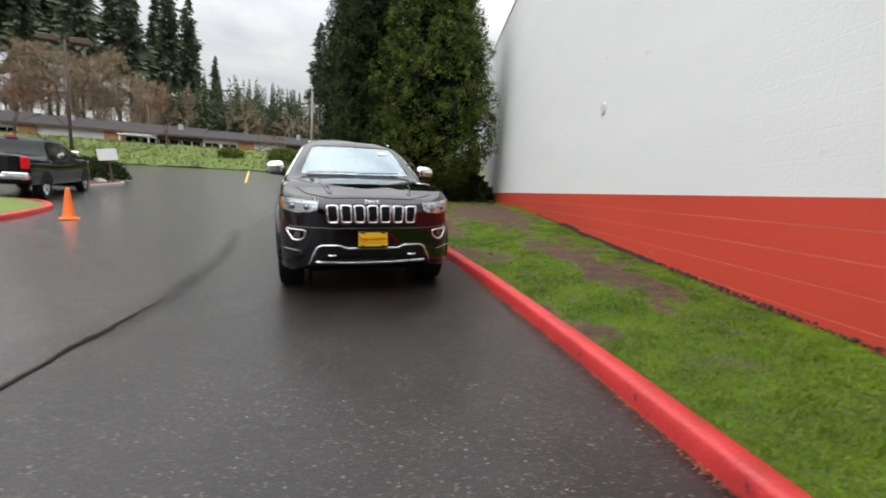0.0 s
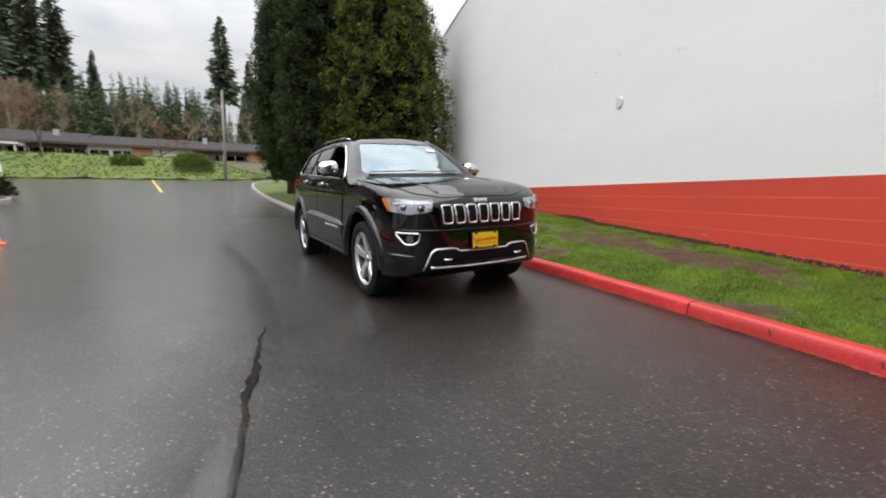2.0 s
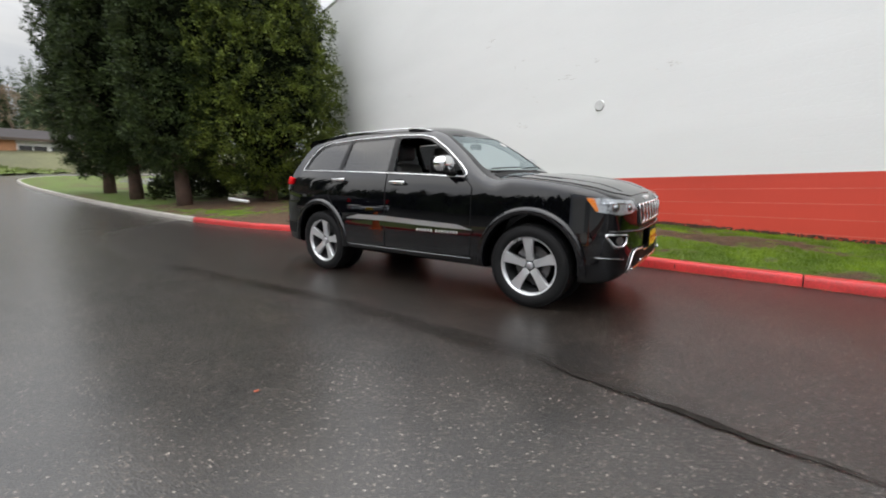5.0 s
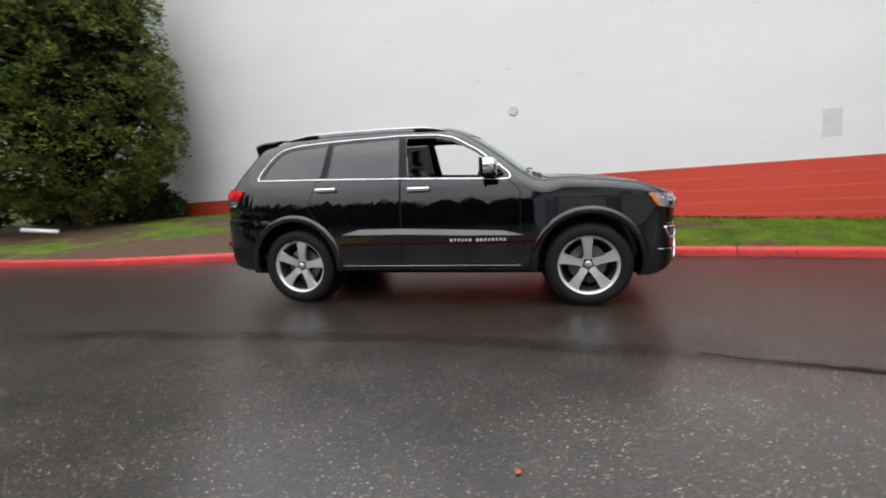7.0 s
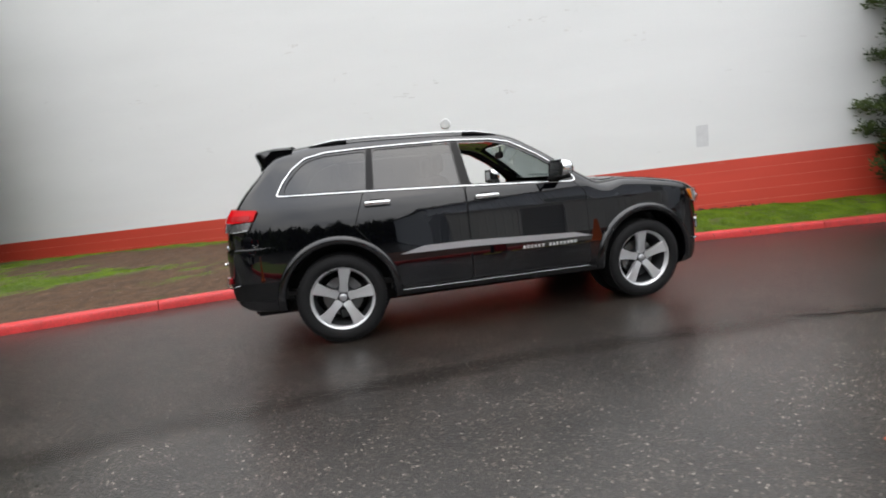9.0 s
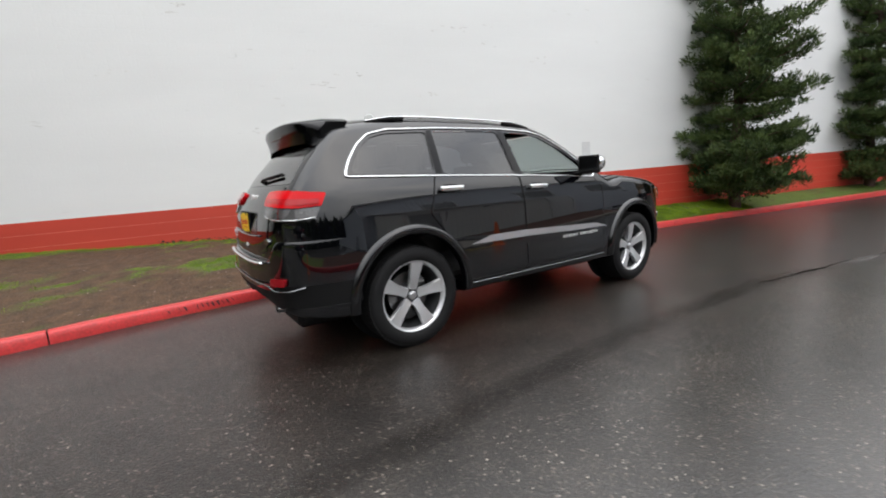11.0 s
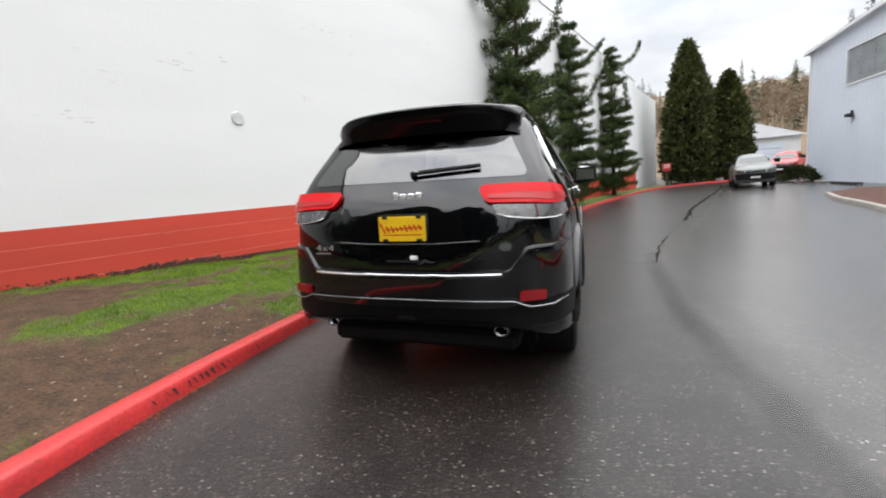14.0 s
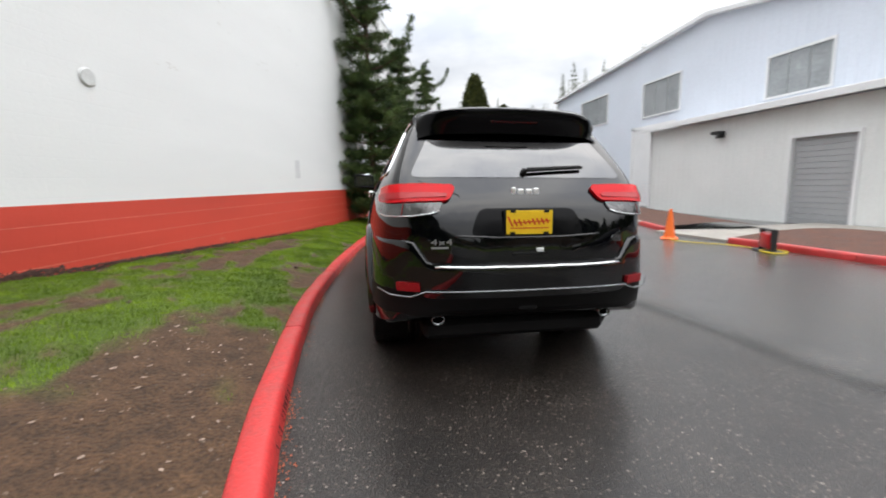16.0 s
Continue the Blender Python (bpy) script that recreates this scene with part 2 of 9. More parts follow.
def painted_block_material(name, base, worn, wear, joint=0.35, low=0.94):
    """Thick masonry paint over concrete block, with faint courses, streaks and flakes."""
    m = bpy.data.materials.new(name)
    m.use_nodes = True
    N, L = m.node_tree.nodes, m.node_tree.links
    b = N["Principled BSDF"]
    co = N.new("ShaderNodeTexCoord")
    brick = N.new("ShaderNodeTexBrick")
    brick.inputs["Scale"].default_value = 1.0
    brick.inputs["Brick Width"].default_value, brick.inputs["Row Height"].default_value = 0.405, 0.203
    brick.inputs["Mortar Size"].default_value, brick.inputs["Mortar Smooth"].default_value = 0.006, 0.8
    L.new(co.outputs["Object"], brick.inputs["Vector"])
    n1, n2, n3 = N.new("ShaderNodeTexNoise"), N.new("ShaderNodeTexNoise"), N.new("ShaderNodeTexNoise")
    n1.inputs["Scale"].default_value, n2.inputs["Scale"].default_value, n3.inputs["Scale"].default_value = 0.5, 30, 4.5
    mp, pos = N.new("ShaderNodeMapping"), N.new("ShaderNodeNewGeometry")
    mp.inputs["Scale"].default_value = (0.5, 0.5, 2.2)
    L.new(pos.outputs["Position"], mp.inputs["Vector"])
    for n in (n1, n2, n3):
        n.inputs["Detail"].default_value = 7
    L.new(mp.outputs["Vector"], n1.inputs["Vector"])
    L.new(pos.outputs["Position"], n2.inputs["Vector"])
    L.new(mp.outputs["Vector"], n3.inputs["Vector"])
    r1 = N.new("ShaderNodeValToRGB")
    r1.color_ramp.elements[0].position, r1.color_ramp.elements[0].color = 0.3, (*[c * low for c in base], 1)
    r1.color_ramp.elements[1].position, r1.color_ramp.elements[1].color = 0.65, (*base, 1)
    L.new(n1.outputs["Fac"], r1.inputs["Fac"])
    r2 = N.new("ShaderNodeValToRGB")
    r2.color_ramp.elements[0].position, r2.color_ramp.elements[0].color = 0.70, (0, 0, 0, 1)
    r2.color_ramp.elements[1].position, r2.color_ramp.elements[1].color = 0.76, (wear, wear, wear, 1)
    L.new(n3.outputs["Fac"], r2.inputs["Fac"])
    mx = N.new("ShaderNodeMixRGB")
    mx.inputs["Color2"].default_value = (*worn, 1)
    L.new(r2.outputs["Color"], mx.inputs["Fac"])
    L.new(r1.outputs["Color"], mx.inputs["Color1"])
    L.new(mx.outputs["Color"], b.inputs["Base Color"])
    b.inputs["Roughness"].default_value = 0.55
    add = N.new("ShaderNodeMath")
    add.operation = 'MULTIPLY_ADD'
    add.inputs[1].default_value = -joint
    L.new(brick.outputs["Fac"], add.inputs[0])
    L.new(n2.outputs["Fac"], add.inputs[2])
    bp = N.new("ShaderNodeBump")
    bp.inputs["Strength"].default_value, bp.inputs["Distance"].default_value = 0.25, 0.008
    L.new(add.outputs[0], bp.inputs["Height"])
    L.new(bp.outputs["Normal"], b.inputs["Normal"])
    return m


def leaf_material(name, dark, light, rough=0.6):
    """Foliage whose tone changes from clump to clump."""
    m = bpy.data.materials.new(name)
    m.use_nodes = True
    N, L = m.node_tree.nodes, m.node_tree.links
    b = N["Principled BSDF"]
    g, r, co, n1 = N.new("ShaderNodeNewGeometry"), N.new("ShaderNodeValToRGB"), N.new("ShaderNodeTexCoord"), N.new("ShaderNodeTexNoise")
    n1.inputs["Scale"].default_value = 2.6
    n1.inputs["Detail"].default_value = 3
    L.new(co.outputs["Object"], n1.inputs["Vector"])
    ad = N.new("ShaderNodeMath")
    ad.operation = 'MULTIPLY_ADD'
    ad.inputs[1].default_value = 0.14
    L.new(g.outputs["Random Per Island"], ad.inputs[0])
    sub = N.new("ShaderNodeMath")
    sub.operation = 'MULTIPLY'
    sub.inputs[1].default_value = 1.15
    L.new(n1.outputs["Fac"], sub.inputs[0])
    L.new(sub.outputs[0], ad.inputs[2])
    r.color_ramp.elements[0].position, r.color_ramp.elements[0].color = 0.46, (*dark, 1)
    r.color_ramp.elements[1].position, r.color_ramp.elements[1].color = 0.86, (*light, 1)
    L.new(ad.outputs[0], r.inputs["Fac"])
    L.new(r.outputs["Color"], b.inputs["Base Color"])
    b.inputs["Roughness"].default_value = rough
    b.inputs["Specular IOR Level"].default_value = 0.2
    return m


ASPHALT = asphalt_material()
SEAM = surf("worn_tar_seam", (0.019, 0.016, 0.014), 0.85, var=0.5, coarse=3, fine=60, bump=0.6, dist=0.004)
SEAM.node_tree.nodes["Principled BSDF"].inputs["Specular IOR Level"].default_value = 0.02
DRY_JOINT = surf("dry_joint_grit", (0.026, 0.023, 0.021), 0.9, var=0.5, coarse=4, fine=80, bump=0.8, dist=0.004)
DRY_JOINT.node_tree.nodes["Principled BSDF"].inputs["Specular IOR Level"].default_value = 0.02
VERGE = verge_material()
WHITE_WALL = painted_block_material("white_wall_paint", (0.80, 0.81, 0.80), (0.60, 0.60, 0.58), 0.35)
RED_WALL = painted_block_material("red_wall_paint", (0.63, 0.064, 0.036), (0.60, 0.15, 0.10), 0.6, 0.0, 0.78)
RED_JOINT = surf("pale_painted_joint", (0.66, 0.21, 0.15), 0.7, var=0.35, coarse=0.8, fine=9)
RED_KERB = surf("red_kerb_paint", (0.55, 0.034, 0.034), 0.42, var=0.25, coarse=5, fine=45, bump=0.6, dist=0.005, tint=(0.27, 0.028, 0.026), rand=0.3)
CONCRETE = surf("old_concrete", (0.30, 0.28, 0.25), 0.7, var=0.25, coarse=2, fine=50, bump=0.4, dist=0.005)
GRASS = leaf_material("grass_blades", (0.085, 0.145, 0.010), (0.230, 0.345, 0.022), 0.8)
TURF = surf("lawn_turf", (0.105, 0.15, 0.028), 0.9, var=0.4, coarse=0.6, fine=25, bump=0.8, dist=0.03, tint=(0.09, 0.11, 0.03))
EARTH = surf("field_earth", (0.10, 0.10, 0.05), 0.95, var=0.4, coarse=0.2, fine=6)
BARK_MULCH = surf("bark_mulch", (0.10, 0.045, 0.03), 0.85, var=0.5, coarse=4, fine=45, bump=1.0, dist=0.03)
BARK = surf("tree_bark", (0.085, 0.052, 0.038), 0.9, var=0.4, coarse=4, fine=30, bump=0.8, dist=0.02)
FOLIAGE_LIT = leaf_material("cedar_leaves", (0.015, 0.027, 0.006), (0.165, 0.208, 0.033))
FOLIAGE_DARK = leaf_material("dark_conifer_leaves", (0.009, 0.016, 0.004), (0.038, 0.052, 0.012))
FOLIAGE_CEDAR = leaf_material("dark_cedar_leaves", (0.012, 0.022, 0.008), (0.062, 0.090, 0.023))
# paled and greyed: distance haze is put into the fir colour
FOLIAGE_FIR = leaf_material("hazed_fir_needles", (0.055, 0.075, 0.048), (0.17, 0.20, 0.125))
FOLIAGE_MID = leaf_material("green_conifer_needles", (0.030, 0.050, 0.026), (0.10, 0.13, 0.055))
FOLIAGE_BLUE = leaf_material("wall_conifer_leaves", (0.022, 0.042, 0.014), (0.105, 0.150, 0.045))
FOLIAGE_OLIVE = leaf_material("clipped_cedar_leaves", (0.024, 0.034, 0.010), (0.11, 0.12, 0.035))
FOLIAGE_BROWN = leaf_material("bare_twigs", (0.17, 0.13, 0.09), (0.36, 0.28, 0.19))
# lighter grey-green that carries the haze over the far conifers
FOLIAGE_FAR = leaf_material("hazed_conifer_needles", (0.06, 0.078, 0.05), (0.17, 0.19, 0.12))
FOLIAGE_IVY = leaf_material("ivy_leaves", (0.055, 0.085, 0.014), (0.15, 0.19, 0.035))
METAL_SIDING = surf("pale_metal_siding", (0.66, 0.71, 0.79), 0.5, var=0.05, coarse=0.5, fine=12)
SIDING_TRIM = surf("white_metal_trim", (0.78, 0.79, 0.80), 0.45, var=0.05)
ROLL_DOOR = surf("grey_roller_door", (0.36, 0.37, 0.38), 0.45, var=0.08)
DARK_WINDOW = glass("dark_window_glass", (0.25, 0.27, 0.28), 0.5)
ROOF_DARK = surf("dark_roof_shingle", (0.055, 0.050, 0.050), 0.85, var=0.3, fine=20)
ROOF_DARK.node_tree.nodes["Principled BSDF"].inputs["Specular IOR Level"].default_value = 0.1
BRICK_TAN = surf("tan_brick", (0.36, 0.175, 0.085), 0.85, var=0.25, coarse=2, fine=20)
HOUSE_WHITE = surf("white_house_paint", (0.72, 0.72, 0.70), 0.6, var=0.08)
CONE_ORANGE = surf("orange_cone_plastic", (0.85, 0.16, 0.02), 0.45, var=0.12)
RUBBER = surf("black_rubber", (0.022, 0.022, 0.023), 0.55, var=0.25, fine=80)
YELLOW_LINE = surf("worn_yellow_paint", (0.60, 0.42, 0.08), 0.6, var=0.3, fine=60)
POLE_WOOD = surf("weathered_pole_wood", (0.25, 0.22, 0.19), 0.85, var=0.25)


# ---- building helpers ----
def part(name, bm, material, parent=None, label="", smooth=False, sharp=0.0):
    """Links a bmesh as one mesh object under a thing or a part."""
    me = bpy.data.meshes.new(name)
    bm.normal_update()
    bm.to_mesh(me)
    bm.free()
    for mt in (material if isinstance(material, (list, tuple)) else (material,)):
        me.materials.append(mt)
    if smooth or sharp:
        me.polygons.foreach_set("use_smooth", [True] * len(me.polygons))
        if sharp:
            me.set_sharp_from_angle(angle=radians(sharp))
    ob = new(name, me)
    if parent:
        ob.parent = parent
    if label:
        ob["label"] = label
    return ob


def raw(name, verts, faces, material, parent=None, label="", smooth=False, sharp=0.0):
    """The same from plain lists."""
    me = bpy.data.meshes.new(name)
    me.from_pydata([tuple(v) for v in verts], [], [tuple(f) for f in faces])
    for mt in (material if isinstance(material, (list, tuple)) else (material,)):
        me.materials.append(mt)
    if smooth or sharp:
        me.polygons.foreach_set("use_smooth", [True] * len(me.polygons))
        if sharp:
            me.set_sharp_from_angle(angle=radians(sharp))
    me.update()
    ob = new(name, me)
    if parent:
        ob.parent = parent
    if label:
        ob["label"] = label
    return ob


def thing(name, m, label, category, group="", kind=""):
    """An Empty at a thing's base, for its parts."""
    e = new(name)
    e.empty_display_size = 0.1
    e.matrix_world = m
    return tagged(e, label, category, group, kind)


def box(bm, x0, x1, y0, y1, z0, z1, bevel=0.0, m=None, segs=1):
    """Adds a box between the given bounds, bevelled if asked."""
    r = bmesh.ops.create_cube(bm, size=1.0)
    vs = r["verts"]
    for v in vs:
        v.co = Vector(((x0 + x1) / 2 + v.co.x * (x1 - x0), (y0 + y1) / 2 + v.co.y * (y1 - y0), (z0 + z1) / 2 + v.co.z * (z1 - z0)))
    if bevel:
        es = list({e for v in vs for e in v.link_edges})
        r = bmesh.ops.bevel(bm, geom=es, offset=bevel, segments=segs, affect='EDGES', profile=0.5)
        vs = list({v for f in r["faces"] for v in f.verts} | {v for v in vs if v.is_valid})
    if m:
        bmesh.ops.transform(bm, matrix=m, verts=vs)
    return vs


def tube(bm, p0, p1, r0, r1=None, n=12, caps=True):
    """Adds a round bar from p0 to p1."""
    p0, p1 = Vector(p0), Vector(p1)
    d = p1 - p0
    m = Matrix.Translation((p0 + p1) / 2) @ d.to_track_quat("Z", "Y").to_matrix().to_4x4()
    bmesh.ops.create_cone(bm, cap_ends=caps, segments=n, radius1=r0, radius2=r0 if r1 is None else r1, depth=d.length, matrix=m)


def hinge(u, w):
    return (u + math.sqrt(u * u + w * w)) / 2


def gz(x, y):
    """Height of the paved ground: it leans towards the wall, climbs beyond the parked car's tail and flattens past its nose."""
    fx = -0.094 + 0.008 * (x + 1.1) + 0.030 * hinge(x + 1.1, 0.3) if x < 6 else 0.176 + 0.02 * (x - 6)
    if x < -20:
        fx -= 0.012 * (x + 20)
    yy = min(max(y, -60), 75)
    return fx + 0.021 * yy + 0.039 * hinge(yy - 9, 3) + 0.036 * hinge(-(yy + 8), 3)


def wall_x(y):
    return 4.08 + 0.30 * y


def interp(pairs, v):
    for (a, fa), (b, fb) in zip(pairs, pairs[1:]):
        if v <= b:
            return fa + (fb - fa) * max(0.0, (v - a) / (b - a))
    return pairs[-1][1]


def spline(pts, step):
    """A smooth plan line through the points, as evenly spaced points with their headings."""
    P = [Vector((*p, 0)) for p in pts]
    P = [2 * P[0] - P[1], *P, 2 * P[-1] - P[-2]]
    dense = []
    for a, b, c, d in zip(P, P[1:], P[2:], P[3:]):
        for i in range(40):
            t = i / 40
            dense.append(0.5 * ((2 * b) + (c - a) * t + (2 * a - 5 * b + 4 * c - d) * t * t + (3 * b - a - 3 * c + d) * t ** 3))
    dense.append(P[-2])
    out, run, need = [dense[0]], 0.0, step
    for a, b in zip(dense, dense[1:]):
        seg = (b - a).length
        while run + seg >= need:
            out.append(a.lerp(b, (need - run) / seg))
            need += step
        run += seg
    return out

# ---- ground and road ----
def build_ground():
    def axis(lo, hi, near_lo, near_hi, fine, ratio=1.22):
        vals, v, s = [], near_lo, fine
        inner = list(np.arange(near_lo, near_hi + 1e-6, fine))
        left, right = [], []
        v, s = near_lo, fine
        while v > lo:
            s *= ratio
            v -= s
            left.append(v)
        v, s = near_hi, fine
        while v < hi:
            s *= ratio
            v += s
            right.append(v)
        return left[::-1] + inner + right
    xs, ys = axis(-900, 900, -16, 9, 0.5), axis(-900, 900, -34, 52, 0.6)
    verts = [(x, y, gz(x, y) + 0.006 * noise.noise((x * 0.4, y * 0.4, 0))) for y in ys for x in xs]
    nx = len(xs)
    faces = [(j * nx + i, j * nx + i + 1, (j + 1) * nx + i + 1, (j + 1) * nx + i) for j in range(len(ys) - 1) for i in range(nx - 1)]
    ob = raw("ground", verts, faces, (ASPHALT, EARTH), smooth=True)
    idx = []
    for f in faces:
        cx, cy = verts[f[0]][0], verts[f[0]][1]
        idx.append(0 if (-45 < cx < 40 and -60 < cy < 50) else 1)
    ob.data.polygons.foreach_set("material_index", idx)
    joint = [(-60, -16), (-22, -7.7), (-11.9, -4.6), (-5.9, -2.8), (-3.2, -2.25), (-1, -1.95), (2.7, -1.88), (6, -1.7), (8.5, -1.0), (10, 1.5), (12, 8), (16, 60)]
    att = ob.data.attributes.new("west_of_joint", 'FLOAT', 'POINT')
    att.data.foreach_set("value", [max(-2.0, min(2.0, interp(joint, v[1]) - v[0])) for v in verts])
    tagged(ob, "dark wet asphalt pavement with pale stone chips", "ground", kind="structure")


build_ground()

KERB_PLAN = [(-20, -33), (-13, -31.2), (-8.9, -29.2), (-6.3, -27), (-4.5, -24), (-1.85, -16.6), (-0.5, -12), (0.5, -8.3), (0.98, -5.5), (1.3, -2.6),
             (1.46, 0), (1.43, 1.5), (1.31, 3), (1.04, 4.7), (0.78, 6.2), (0.6, 8.3), (0.5, 12.3), (0.42, 20), (0.8, 30), (2.1, 38), (6, 43), (14, 46)]
KERB_H, KERB_W = 0.12, 0.155


def kerb_side(p, q):
    """Unit vector from the road towards the verge, for a kerb that runs from p to q with rising y."""
    d = (q - p).normalized()
    return Vector((d.y, -d.x, 0))


def build_kerb(name, plan, red_from, red_to, label, flip=False, stone=2.5, height=KERB_H):
    """A run of kerb stones: each stone is a piece with a rounded, battered road face and open joints."""
    root = thing(name, Matrix(), label, "kerb", kind="structure")
    pts = spline(plan, 0.25)
    per = int(stone / 0.25)
    prof = [(0.0, -0.12), (0.0, 0.02), (0.006, height * 0.55), (0.012, height * 0.82), (0.022, height * 0.94), (0.04, height), (KERB_W - 0.02, height), (KERB_W, height - 0.015), (KERB_W, -0.12)]
    for k in range(0, len(pts) - 1, per):
        seg = pts[k:k + per + 1]
        if len(seg) < 2:
            continue
        verts, faces = [], []
        for i, p in enumerate(seg):
            a, b = pts[max(0, k + i - 1)], pts[min(len(pts) - 1, k + i + 1)]
            side = kerb_side(a, b) * (-1 if flip else 1)
            along = (b - a).normalized()
            gap = 0.006 if i == 0 else (-0.006 if i == len(seg) - 1 else 0)
            chip = 0.006 if i in (0, len(seg) - 1) else 0
            for o, h in prof:
                q = p + side * (o + 0.008 * noise.noise((p.x * 2.6, p.y * 2.6, h * 9))) + along * gap
                g = gz(p.x, p.y)
                verts.append((q.x, q.y, g + h - (chip if h > 0.1 else 0) + 0.005 * noise.noise((p.x * 1.3, p.y * 1.3, 3))))
        n = len(prof)
        for i in range(len(seg) - 1):
            for j in range(n - 1):
                f = (i * n + j, (i + 1) * n + j, (i + 1) * n + j + 1, i * n + j + 1)
                faces.append(f[::-1] if flip else f)
        faces.append(tuple(range(n)) if not flip else tuple(range(n))[::-1])
        faces.append(tuple(range((len(seg) - 1) * n, len(seg) * n))[::-1 if not flip else 1])
        mid = seg[len(seg) // 2]
        red = red_from <= mid.y <= red_to
        raw("kerb_stone", verts, faces, RED_KERB if red else CONCRETE, root, "" if red else "bare grey concrete stone", sharp=50)
    return root


build_kerb("kerb_1", KERB_PLAN, -100, 8.3, "red-painted concrete kerb with chips and scuffs")

WALL_BASE = [(-40, -0.05), (-28, 0.03), (-8, 0.20), (-5, 0.24), (-3, 0.32), (0, 0.44), (2.5, 0.58), (5, 0.69), (12, 0.74), (16, 1.0), (24, 1.4), (46, 3.0)]


def turf_amount(x, y, s):
    """How much grass grows at a place of the verge: s runs from the kerb to the wall."""
    v = noise.fractal((x * 1.5 + 0.2 * y, y * 0.5, 1.7), 1.0, 2.0, 5) + 1.0 * noise.fractal((x * 4, y * 2.6, 5), 0.8, 2, 5)
    if y > 0.5:
        band = -0.14 - 0.75 * math.exp(-((s - 0.10) / 0.2) ** 2) + 0.45 * math.exp(-((s - 0.46) / 0.09) ** 2) - 0.95 * math.exp(-((s - 0.72) / 0.15) ** 2) + 0.9 * math.exp(-((s - 0.98) / 0.05) ** 2)
        k = min(1.0, (y - 0.5) / 1.5) * (1.0 if y < 7 else max(0.0, 1 - (y - 7) / 2))
    else:
        band, k = 0.0, 0.0
    front = 0.34 - 1.0 * math.exp(-((s - 0.55) / 0.16) ** 2) * max(0.0, 1 - abs(y + 2.4) / 3.2)
    if y < -3.6:
        front += 0.25 * min(1.0, -3.6 - y)
    if y > 8.5:
        front = 0.45 - 1.3 * math.exp(-((x - 4.0) ** 2 + (y - 10.4) ** 2) / 5.0) - 0.9 * math.exp(-((x - 1.9) ** 2 + (y - 12.2) ** 2) / 2.0)
    return min(1.0, max(0.0, 0.5 + 1.9 * (v * (1 - 0.25 * k) + band * k + front * (1 - k))))


def verge_point(p, side, s):
    """A point of the verge: s = 0 behind the kerb, 1 at the wall or lawn's far edge."""
    x0, y0 = p.x + side.x * (KERB_W - 0.01), p.y + side.y * (KERB_W - 0.01)
    if p.y < 14.4:
        # walk square to the wall until it is met
        reach = (wall_x(y0) - x0) / (1 + 0.09)
        x1, y1 = x0 + reach + 0.1, y0 - 0.30 * reach
        z1 = interp(WALL_BASE, y1)
    else:
        k = min(1.0, (p.y - 14.4) / 8)
        x1, y1 = wall_x(p.y) + 0.1 + 14 * k, y0 - 0.30 * (wall_x(y0) - x0) / 1.09 * (1 - k)
        z1 = gz(min(x1, 8), y1) + 0.25
    x, y = x0 + (x1 - x0) * s, y0 + (y1 - y0) * s
    z0 = gz(x0, y0) + KERB_H - 0.025
    z = z0 + (z1 - z0) * (s ** 1.15) + 0.06 * math.sin(math.pi * s)
    z += (0.025 * noise.fractal((x * 1.5, y * 1.5, 0), 1, 2, 3) + 0.012 * noise.noise((x * 7, y * 7, 2))) * min(1, s * 12)
    return Vector((x, y, z))


